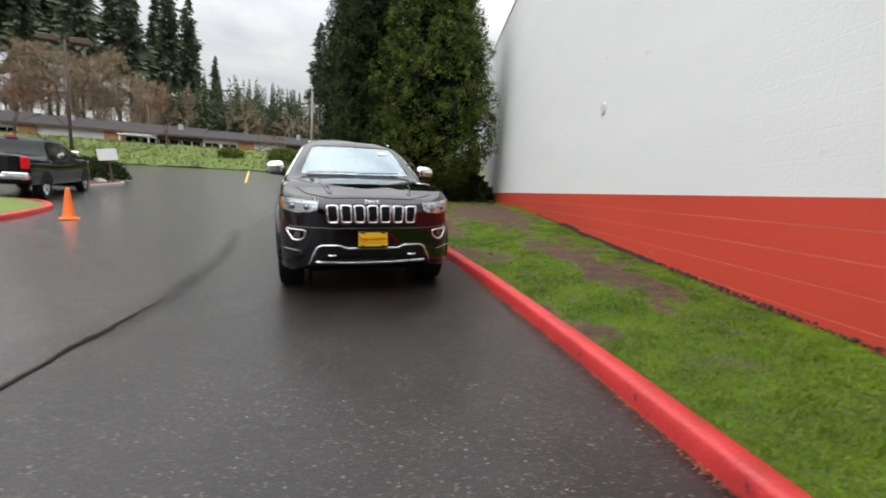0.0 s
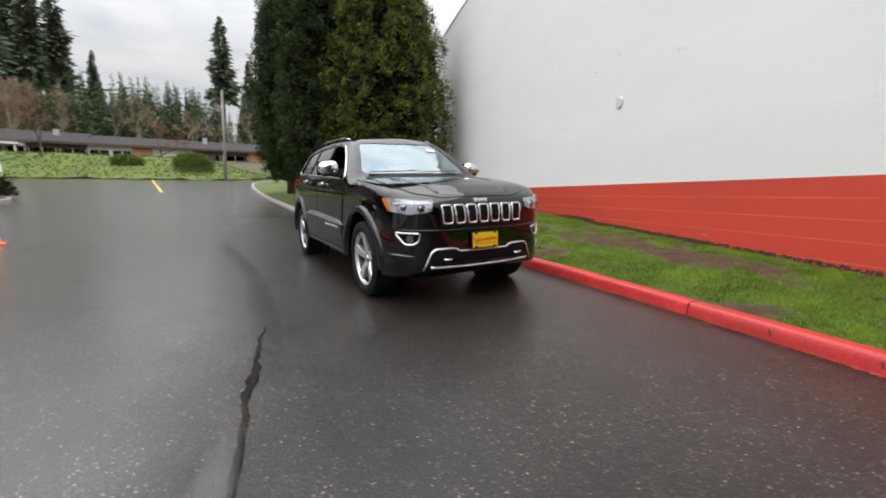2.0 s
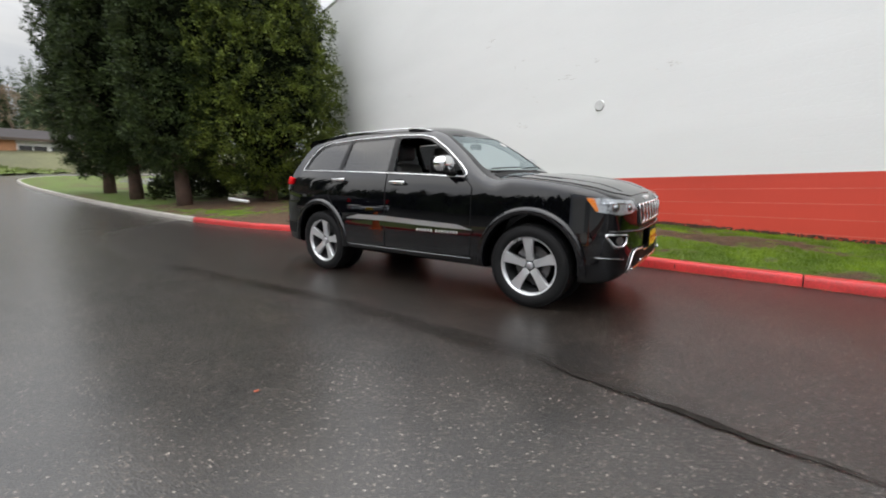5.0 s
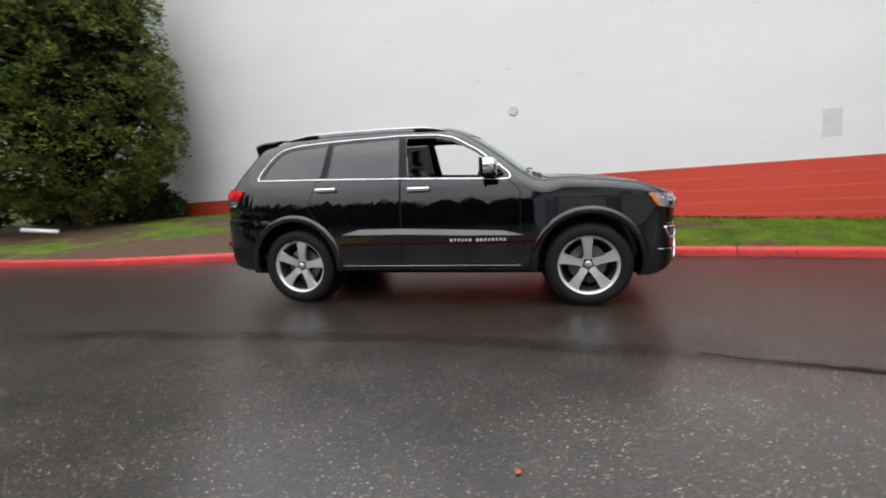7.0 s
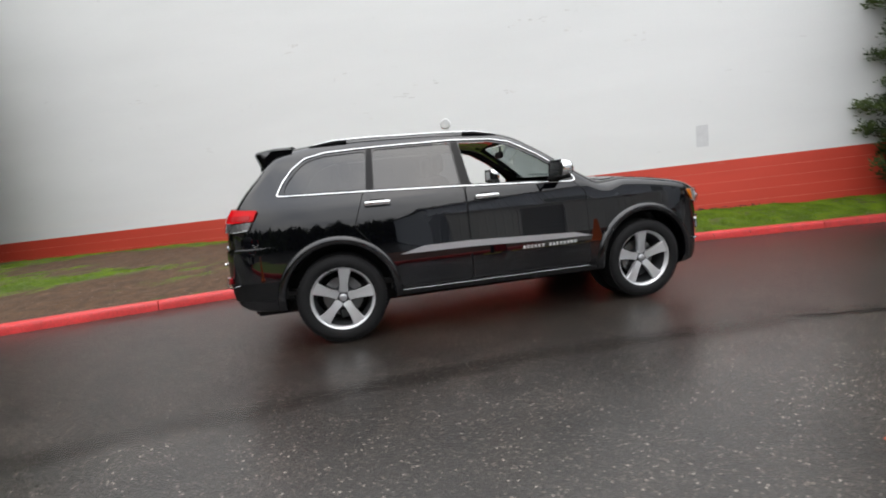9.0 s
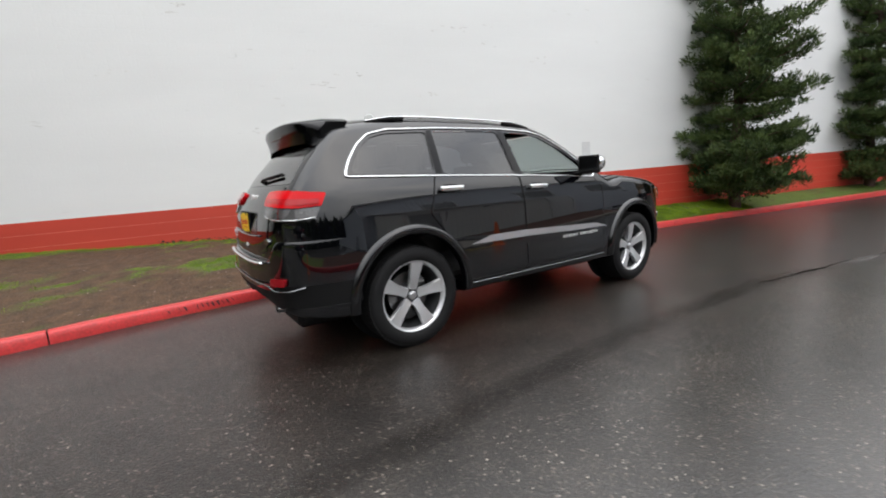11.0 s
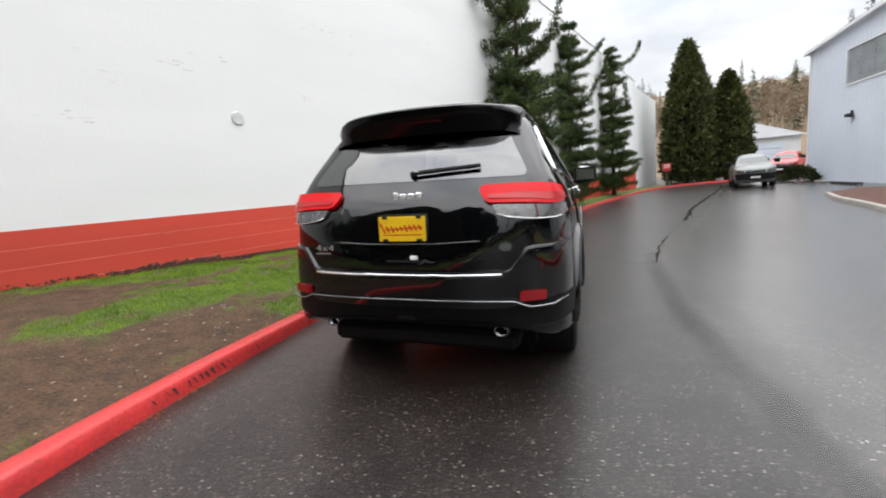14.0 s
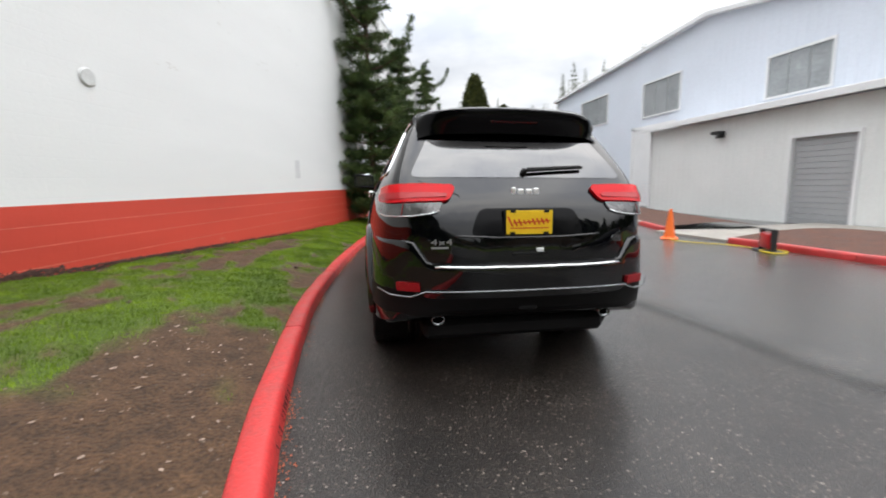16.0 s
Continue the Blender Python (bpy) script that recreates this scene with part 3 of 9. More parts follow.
def build_verge():
    pts = spline(KERB_PLAN, 0.12)
    pts = [p for p in pts if -27.5 < p.y < 42]
    near = [i for i in range(len(pts) - 1)]
    rows, n = [], 36
    for i in near:
        if not -11 < pts[i].y < 14 and i % 4:
            continue
        side = kerb_side(pts[max(0, i - 8)], pts[min(len(pts) - 1, i + 8)])
        rows.append((pts[i], side))
    verts, turf, faces = [], [], []
    for p, side in rows:
        for j in range(n + 1):
            v = verge_point(p, side, j / n)
            verts.append(v)
            turf.append(turf_amount(v.x, v.y, j / n))
    for i in range(len(rows) - 1):
        for j in range(n):
            a = i * (n + 1) + j
            faces.append((a, a + 1, a + n + 2, a + n + 1)[::-1])
    ob = raw("verge", verts, faces, VERGE, smooth=True)
    att = ob.data.attributes.new("turf", 'FLOAT', 'POINT')
    att.data.foreach_set("value", turf)
    tagged(ob, "sloping verge of thin turf and muddy brown earth", "verge", kind="structure")
    # blades
    rng = random.Random(4)
    bv, bf = [], []
    idx = [i for i, (p, s) in enumerate(rows) if -9 < p.y < 11]
    for _ in range(420000):
        p, side = rows[rng.choice(idx)]
        s = rng.random()
        v = verge_point(p + Vector((0, rng.uniform(-0.06, 0.06), 0)), side, s)
        if rng.random() > turf_amount(v.x, v.y, s) ** 1.7:
            continue
        lush = turf_amount(v.x, v.y, s)
        a, h, lean = rng.uniform(0, 6.283), rng.uniform(0.006, 0.016) + 0.02 * lush * rng.random(), rng.uniform(0, 0.028)
        w = rng.uniform(0.002, 0.0045)
        dx, dy = math.cos(a), math.sin(a)
        k = len(bv)
        bv += [(v.x - dy * w, v.y + dx * w, v.z - 0.01), (v.x + dy * w, v.y - dx * w, v.z - 0.01), (v.x + dx * lean, v.y + dy * lean, v.z + h)]
        bf.append((k, k + 1, k + 2))
    tagged(raw("grass", bv, bf, GRASS), "short green grass in patches on the verge", "grass", kind="stuff")
    # leaf litter and pebbles on the bare soil
    bv, bf = [], []
    for _ in range(5200):
        p, side = rows[rng.choice(idx)]
        s = rng.random()
        v = verge_point(p + Vector((0, rng.uniform(-0.06, 0.06), 0)), side, s)
        if rng.random() < turf_amount(v.x, v.y, s):
            continue
        r, a = rng.uniform(0.004, 0.013), rng.uniform(0, 6.28)
        k = len(bv)
        for i in range(5):
            t = a + i * 1.2566
            bv.append((v.x + r * math.cos(t) * rng.uniform(0.6, 1.2), v.y + r * math.sin(t) * rng.uniform(0.6, 1.2), v.z + 0.002))
        bv.append((v.x, v.y, v.z + r * 0.5))
        bf += [(k + i, k + (i + 1) % 5, k + 5) for i in range(5)]
    tagged(raw("leaf_litter", bv, bf, surf("litter", (0.17, 0.12, 0.085), 0.8, var=0.6, coarse=9)), "scattered pebbles and dead leaf bits on bare soil", "litter", kind="stuff")

    # pale dead leaves and scraps lying on the trodden earth
    bv, bf = [], []
    back = [i for i, (p, s) in enumerate(rows) if 1.5 < p.y < 9]
    for n_ in range(270):
        p, side = rows[rng.choice(back if n_ < 220 else idx)]
        s = rng.choice((rng.uniform(0.02, 0.3), rng.uniform(0.02, 0.3), rng.random()))
        v = verge_point(p + Vector((0, rng.uniform(-0.06, 0.06), 0)), side, s)
        r, a = rng.uniform(0.005, 0.016), rng.uniform(0, 6.28)
        k = len(bv)
        for i in range(7):
            t = a + i * 0.8976
            q = r * rng.uniform(0.6, 1.2) * (1.3 if i % 3 == 0 else 0.8)
            bv.append((v.x + q * math.cos(t), v.y + q * math.sin(t), v.z + 0.008 + rng.uniform(0, 0.35) * r))
        bf.append(tuple(range(k, k + 7)))
    tagged(raw("dead_leaves", bv, bf, surf("pale_dead_leaf", (0.34, 0.25, 0.195), 0.7, var=0.6, coarse=6)), "scattered pale dead leaves on the trodden earth", "leaves", kind="stuff")


build_verge()


# dark wet seam along the lane: a ragged crack at its far end, a soaked band beside the car
def soaked_material(name, tone, rough, strength):
    m = bpy.data.materials.new(name)
    m.use_nodes = True
    N, L = m.node_tree.nodes, m.node_tree.links
    b = N["Principled BSDF"]
    b.inputs["Base Color"].default_value = (*tone, 1)
    b.inputs["Roughness"].default_value = rough
    b.inputs["IOR"].default_value = 1.68
    co, at, n1 = N.new("ShaderNodeTexCoord"), N.new("ShaderNodeAttribute"), N.new("ShaderNodeTexNoise")
    at.attribute_name = "middle"
    n1.inputs["Scale"].default_value, n1.inputs["Detail"].default_value, n1.inputs["Roughness"].default_value = 1.7, 9, 0.72
    L.new(co.outputs["Object"], n1.inputs["Vector"])
    mu, mr = N.new("ShaderNodeMath"), N.new("ShaderNodeMapRange")
    mu.operation = 'MULTIPLY'
    L.new(n1.outputs["Fac"], mu.inputs[0])
    L.new(at.outputs["Fac"], mu.inputs[1])
    mr.inputs["From Min"].default_value, mr.inputs["From Max"].default_value = 0.26, 0.52
    mr.inputs["To Max"].default_value = strength
    L.new(mu.outputs[0], mr.inputs["Value"])
    L.new(mr.outputs["Result"], b.inputs["Alpha"])
    return m


def tar_strip(plan, seed, width, material, label):
    """A strip of poured tar: uneven width, frayed edges, thinning out at both ends."""
    pts = spline(plan, 0.05)
    verts, faces = [], []
    last = len(pts) - 1
    for i, p in enumerate(pts):
        d = (pts[min(last, i + 1)] - pts[max(0, i - 1)]).normalized()
        s = Vector((d.y, -d.x, 0))
        p = p + s * 0.10 * noise.fractal((p.x * 0.9, p.y * 0.9, seed), 1, 2, 4)
        w = width * (0.75 + 0.9 * noise.fractal((p.x * 1.6, p.y * 1.6, seed + 5), 1, 2, 4)) * min(1.0, i / 6, (last - i) / 6)
        a = max(0.003, w * (1 + 0.9 * noise.noise((p.x * 9, p.y * 9, seed + 1))))
        b = max(0.003, w * (1 + 0.9 * noise.noise((p.x * 9, p.y * 9, seed + 2))))
        for o in (-a, 0, b):
            q = p + s * o
            verts.append((q.x, q.y, gz(q.x, q.y) + (0.014 if o == 0 else 0.009)))
    for i in range(last):
        k = 3 * i
        faces += [(k, k + 1, k + 4, k + 3), (k + 1, k + 2, k + 5, k + 4)]
    tagged(raw("tar_crack", verts, faces, material, smooth=True), label, "road crack", "tar strips")


tar_strip([(-8.6, -24.2), (-6.75, -18.6), (-4.53, -12.05), (-4.05, -9.95), (-3.5, -8.3)], 2, 0.070, SEAM, "strip of black tar in a crack of the asphalt")
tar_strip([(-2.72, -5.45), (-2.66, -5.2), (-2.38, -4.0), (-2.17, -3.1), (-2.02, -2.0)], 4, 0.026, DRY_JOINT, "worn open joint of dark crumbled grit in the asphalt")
tar_strip([(-1.0, 9.6), (-0.6, 9.35), (-0.2, 8.9)], 8, 0.05, SEAM, "strip of black tar in a crack of the asphalt")


def soaked_band(plan, half, name, label, material, up=0.010):
    pts = spline(plan, 0.1)
    verts, mid, faces = [], [], []
    n = 8
    for i, p in enumerate(pts):
        a, b = pts[max(0, i - 1)], pts[min(len(pts) - 1, i + 1)]
        s = kerb_side(a, b)
        end = min(1.0, i / 12, (len(pts) - 1 - i) / 12)
        o = 0.06 * noise.noise((p.x, p.y * 1.1, 4))
        for j in range(n + 1):
            t = 2 * j / n - 1
            q = p + s * (o + t * half)
            verts.append((q.x, q.y, gz(q.x, q.y) + up))
            mid.append((1 - t * t) * end)
    for i in range(len(pts) - 1):
        for j in range(n):
            k = i * (n + 1) + j
            faces.append((k, k + 1, k + n + 2, k + n + 1))
    ob = raw(name, verts, faces, material, smooth=True)
    att = ob.data.attributes.new("middle", 'FLOAT', 'POINT')
    att.data.foreach_set("value", mid)
    tagged(ob, label, "wet patch", kind="structure")


SOAKED = soaked_material("soaked_band", (0.012, 0.010, 0.008), 0.26, 0.34)
CHALKY = soaked_material("chalky_streak", (0.17, 0.16, 0.15), 0.5, 0.36)
soaked_band([(-2.3, 4.4), (-2.06, 3.0), (-1.95, 1.5), (-1.86, 0.0), (-1.92, -1.5), (-2.08, -3.0), (-2.25, -3.7)][::-1], 0.19, "soaked_band", "dark soaked band along the lane's joint", SOAKED)
soaked_band([(-2.8, -5.4), (-2.45, -4.2), (-2.25, -3.2), (-2.2, -2.6)], 0.12, "chalky_streak", "pale washed-out streak along the lane's joint", CHALKY, 0.014)
soaked_band([(-2.3, 9.5), (-1.0, 9.9), (0.2, 9.6)], 0.2, "soaked_patch", "dark damp patch near the kerb", SOAKED)


def kerb_foot_debris():
    """Rusty leaf crumbs washed along the kerb's foot, and dark scuffs on its face."""
    rng = random.Random(12)
    pts = spline(KERB_PLAN, 0.05)
    run = [i for i, p in enumerate(pts) if -8 < p.y < 6]
    verts, faces = [], []
    for _ in range(5200):
        i = rng.choice(run)
        p = pts[i]
        if noise.noise((p.x, p.y * 1.7, 2)) + (0.35 if p.y < -1 else -0.25) < rng.uniform(-0.5, 0.5):
            continue
        s = kerb_side(pts[i - 1], pts[i + 1])
        q = p - s * (abs(rng.gauss(0, 0.03)) + 0.003) + Vector((0, rng.uniform(-0.03, 0.03), 0))
        r, a = rng.uniform(0.003, 0.009), rng.uniform(0, 6.28)
        k = len(verts)
        z = gz(q.x, q.y) + 0.008
        for j in range(4):
            verts.append((q.x + r * math.cos(a + j * 1.57) * rng.uniform(0.5, 1.2), q.y + r * math.sin(a + j * 1.57) * rng.uniform(0.5, 1.2), z + rng.uniform(0, 0.006)))
        faces.append((k, k + 1, k + 2, k + 3))
    tagged(raw("kerb_debris", verts, faces, surf("rusty_leaf_crumbs", (0.34, 0.085, 0.035), 0.8, var=0.5, coarse=5, tint=(0.07, 0.035, 0.02))), "rusty leaf crumbs along the kerb's foot", "litter", kind="stuff")
    verts, faces = [], []
    for _ in range(34):
        y = rng.choice((rng.uniform(2.3, 2.95), rng.uniform(2.35, 2.7), rng.uniform(2.4, 2.9), rng.uniform(-6, 5)))
        i = min(range(len(pts)), key=lambda j: abs(pts[j].y - y))
        p, s = pts[i], kerb_side(pts[i - 1], pts[i + 1])
        d = Vector((-s.y, s.x, 0))
        lo, hi = rng.uniform(0.03, 0.05), rng.uniform(0.075, 0.09)
        w, sl = rng.uniform(0.0025, 0.007), rng.uniform(0.0, 0.03)
        g = gz(p.x, p.y)
        k = len(verts)
        for h, e in ((lo, -1), (lo, 1), (hi, 1), (hi, -1)):
            q = p + s * (0.002 if h == hi else -0.009) + d * (e * w + (sl if h == hi else 0))
            verts.append((q.x, q.y, g + h))
        faces.append((k, k + 1, k + 2, k + 3))
    tagged(raw("kerb_scuffs", verts, faces, surf("tyre_scuff", (0.10, 0.02, 0.02), 0.7, var=0.3)), "dark tyre scuffs on the red kerb", "scuff", kind="stuff")


kerb_foot_debris()


# ---- the long painted wall ----
def build_wall():
    y0, y1 = -28.2, 14.6
    n = Vector((-1, 0.30, 0)).normalized()
    along = Vector((0.30, 1, 0)).normalized()
    org = Vector((wall_x(y0), y0, 0))
    length = (Vector((wall_x(y1), y1, 0)) - org).length
    # local axes: x along the wall, y up, z out of the wall away from the road when negative
    m = Matrix(((along.x, 0, n.x, org.x), (along.y, 0, n.y, org.y), (0, 1, 0, 0), (0, 0, 0, 1)))
    root = thing("wall_east", m, "tall white-painted block wall with a red band along its foot", "wall", kind="structure")
    band = 1.155
    top = lambda u: 7.3 + (8.35 - 7.3) * u / length
    bm = bmesh.new()
    step = 48
    ring = []
    for i in range(step + 1):
        u = length * i / step
        ring.append([bm.verts.new((u, band, 0)), bm.verts.new((u, top(u), 0)), bm.verts.new((u, top(u), -0.3)), bm.verts.new((u, -1.2, -0.3)), bm.verts.new((u, -1.2, -0.012)), bm.verts.new((u, band, -0.012))])
    for a, b in zip(ring, ring[1:]):
        for k in range(6):
            bm.faces.new((a[k], b[k], b[(k + 1) % 6], a[(k + 1) % 6]))
    bm.faces.new(ring[0])
    bm.faces.new(ring[-1][::-1])
    bmesh.ops.recalc_face_normals(bm, faces=bm.faces)
    part("wall_panel", bm, WHITE_WALL, root, "white-painted masonry")
    # plain further stretch, set back a little, without the red band
    bm = bmesh.new()
    box(bm, -9.0, -0.02, -1.2, 7.1, -0.4, -0.12, 0.01)
    part("wall_panel", bm, WHITE_WALL, root, "plain white further stretch")
    # parapet cap
    bm = bmesh.new()
    vs = box(bm, 0, length, 0, 0.06, -0.33, 0.035, 0.008)
    for v in vs:
        v.co.y += top(v.co.x)
    part("coping", bm, SIDING_TRIM, root, "thin metal coping")
    # red band: blocks of their own near the parked car, one joined run beyond
    rng = random.Random(8)
    shared = []
    for k in range(4):
        bm = bmesh.new()
        box(bm, -0.0002, 0.4052, 0.003, 0.200, -0.012, 0.002 + 0.0001 * k, 0.0006)
        me = bpy.data.meshes.new("block")
        bm.to_mesh(me)
        bm.free()
        me.materials.append(RED_WALL)
        shared.append(me)
    bm = bmesh.new()
    rows, cols = 7, int(length / 0.405)
    for r in range(rows):
        yb = band - 0.203 * (r + 1)
        for c in range(-1, cols + 1):
            ub = c * 0.405 + (0.2025 if r % 2 else 0)
            if ub < 0 or ub + 0.405 > length:
                continue
            yw = y0 + ub * along.y
            if r < 5 and -7.5 < yw < 9.8 and yb + 0.203 > interp(WALL_BASE, yw) - 0.02:
                ob = new("block", rng.choice(shared))
                ob.parent = root
                ob.location = (ub, yb, 0)
            else:
                box(bm, ub, ub + 0.405, yb + 0.003, yb + 0.200, -0.012, 0.002)
    ob = part("block_run", bm, RED_WALL, root, "red-painted blocks")
    tagged(ob, kind="stuff")
    bm = bmesh.new()
    box(bm, 0, length, -1.2, band, -0.011, 0.0004)
    part("mortar_bed", bm, RED_JOINT, root)
    return root, m, length


WALL, WALL_M, WALL_LEN = build_wall()


def on_wall(y, z, out=0.0):
    """World place on the wall's face."""
    n = Vector((-1, 0.30, 0)).normalized()
    return Vector((wall_x(y), y, z)) + n * out


def wall_frame(y, z, out=0.0):
    a, n = Vector((0.30, 1, 0)).normalized(), Vector((-1, 0.30, 0)).normalized()
    p = on_wall(y, z, out)
    return Matrix(((a.x, 0, n.x, p.x), (a.y, 0, n.y, p.y), (0, 1, 0, p.z), (0, 0, 0, 1)))


PLASTER = surf("patched_plaster", (0.62, 0.63, 0.62), 0.8, var=0.12, coarse=6, fine=40, bump=0.6)
GREY_PATCH = surf("grey_primer", (0.63, 0.64, 0.64), 0.75, var=0.08, coarse=6)


def wall_details():
    rng = random.Random(3)
    bm = bmesh.new()
    bmesh.ops.create_circle(bm, cap_ends=True, radius=0.105, segments=20)
    r = bmesh.ops.extrude_face_region(bm, geom=list(bm.faces))
    for v in [g for g in r["geom"] if isinstance(g, bmesh.types.BMVert)]:
        v.co = Vector((v.co.x * 0.82, v.co.y * 0.82, 0.02 + 0.006 * rng.random()))
    ob = part("wall_plate", bm, PLASTER, sharp=40)
    ob.matrix_world = wall_frame(-0.66, 2.52, 0.001)
    tagged(ob, "round plastered-over plate on the white wall", "wall plate")
    bm = bmesh.new()
    box(bm, -0.11, 0.11, -0.2, 0.2, 0, 0.004, 0.002)
    ob = part("wall_patch", bm, GREY_PATCH)
    ob.matrix_world = wall_frame(-5.3, 1.66, 0.0)
    tagged(ob, "grey rectangular paint patch on the white wall", "wall patch")
    # scraped and flaked paint marks
    verts, faces = [], []
    marks = [(-0.3, 3.3, 0.35), (0.1, 3.15, 0.22), (1.4, 3.7, 0.3), (-2.4, 4.2, 0.5), (-3.0, 3.9, 0.3), (-3.4, 4.3, 0.35), (2.2, 4.4, 0.2), (-4.0, 3.6, 0.4), (0.9, 2.9, 0.15), (-1.8, 3.0, 0.2), (3.2, 3.4, 0.3), (4.4, 2.6, 0.25), (-5.0, 4.6, 0.5), (-1.2, 4.9, 0.3), (5.6, 3.8, 0.3), (1.2, 2.4, 0.12)]
    for y, z, w in marks:
        for _ in range(rng.randint(3, 7)):
            c = on_wall(y + rng.uniform(-w, w), z + rng.uniform(-0.08, 0.08), 0.0025)
            a, b = rng.uniform(0.02, 0.09), rng.uniform(0.004, 0.02)
            t = rng.uniform(-0.15, 0.25)
            k = len(verts)
            d = Vector((0.287, 0.958, t)).normalized()
            u = Vector((0, 0, 1))
            num = 7
            for i in range(num):
                an = 6.283 * i / num
                verts.append(c + d * a * math.cos(an) * rng.uniform(0.6, 1.2) + u * b * math.sin(an) * rng.uniform(0.5, 1.3))
            faces.append(tuple(range(k, k + num)))
    tagged(raw("paint_flakes", verts, faces, surf("bare_flakes", (0.69, 0.69, 0.67), 0.85, var=0.2, coarse=8)), "small scraped and flaked marks on white paint", "paint flakes", kind="stuff")
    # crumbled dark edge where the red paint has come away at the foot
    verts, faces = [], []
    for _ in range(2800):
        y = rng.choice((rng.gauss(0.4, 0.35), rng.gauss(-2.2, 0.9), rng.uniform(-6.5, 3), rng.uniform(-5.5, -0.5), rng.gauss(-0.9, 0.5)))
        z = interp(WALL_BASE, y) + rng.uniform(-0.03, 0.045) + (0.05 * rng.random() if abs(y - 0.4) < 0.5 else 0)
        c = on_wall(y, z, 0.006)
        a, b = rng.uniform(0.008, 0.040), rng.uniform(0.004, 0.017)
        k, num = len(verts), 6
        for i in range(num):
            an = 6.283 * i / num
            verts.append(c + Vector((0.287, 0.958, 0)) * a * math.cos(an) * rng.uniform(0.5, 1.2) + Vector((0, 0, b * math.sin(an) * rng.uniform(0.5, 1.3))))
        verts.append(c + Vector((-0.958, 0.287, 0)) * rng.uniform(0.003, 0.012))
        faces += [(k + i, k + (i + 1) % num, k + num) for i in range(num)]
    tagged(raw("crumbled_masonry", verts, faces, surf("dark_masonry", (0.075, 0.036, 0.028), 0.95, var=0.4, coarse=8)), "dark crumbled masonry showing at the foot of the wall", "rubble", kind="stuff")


wall_details()
# plain building behind the wall, closing it
bm = bmesh.new()
vs = box(bm, 0.3, WALL_LEN - 0.01, -1.2, 7.0, -14, -0.31)
ob = part("building_mass", bm, HOUSE_WHITE, WALL, "plain white building body")

# ---- trees ----
def sprays(rng, verts, faces, c, size, up=0.5, n=5, out=None, wide=1.0):
    """A clump: a few small leaf blades fanning from one place."""
    for _ in range(n):
        d = Vector((rng.gauss(0, 1), rng.gauss(0, 1), rng.gauss(up, 0.7)))
        if out is not None:
            d += out * 1.1
        d = d.normalized() * size * rng.uniform(0.6, 1.3)
        s = d.cross(Vector((rng.gauss(0, 1), rng.gauss(0, 1), rng.gauss(0, 1)))).normalized() * size * wide * rng.uniform(0.14, 0.26)
        b = c + Vector((rng.gauss(0, 1), rng.gauss(0, 1), rng.gauss(0, 1))) * size * 0.35
        k = len(verts)
        verts += [b - s * 0.5, b + d * 0.55 - s, b + d, b + d * 0.55 + s]
        faces.append((k, k + 1, k + 2, k + 3))


def trunk_mesh(bm, h, r, rng, limbs=()):
    prev, rad = Vector((0, 0, -0.3)), r
    steps = 7
    for i in range(1, steps + 1):
        t = i / steps
        p = Vector((0.04 * h * 0.1 * rng.gauss(0, 1), 0.04 * h * 0.1 * rng.gauss(0, 1), h * t))
        nr = r * (1 - 0.9 * t) + 0.01
        tube(bm, prev, p, rad * (1.25 if i == 1 else 1), nr, 9)
        prev, rad = p, nr
    for a, b, ra in limbs:
        tube(bm, a, b, ra, ra * 0.35, 6)


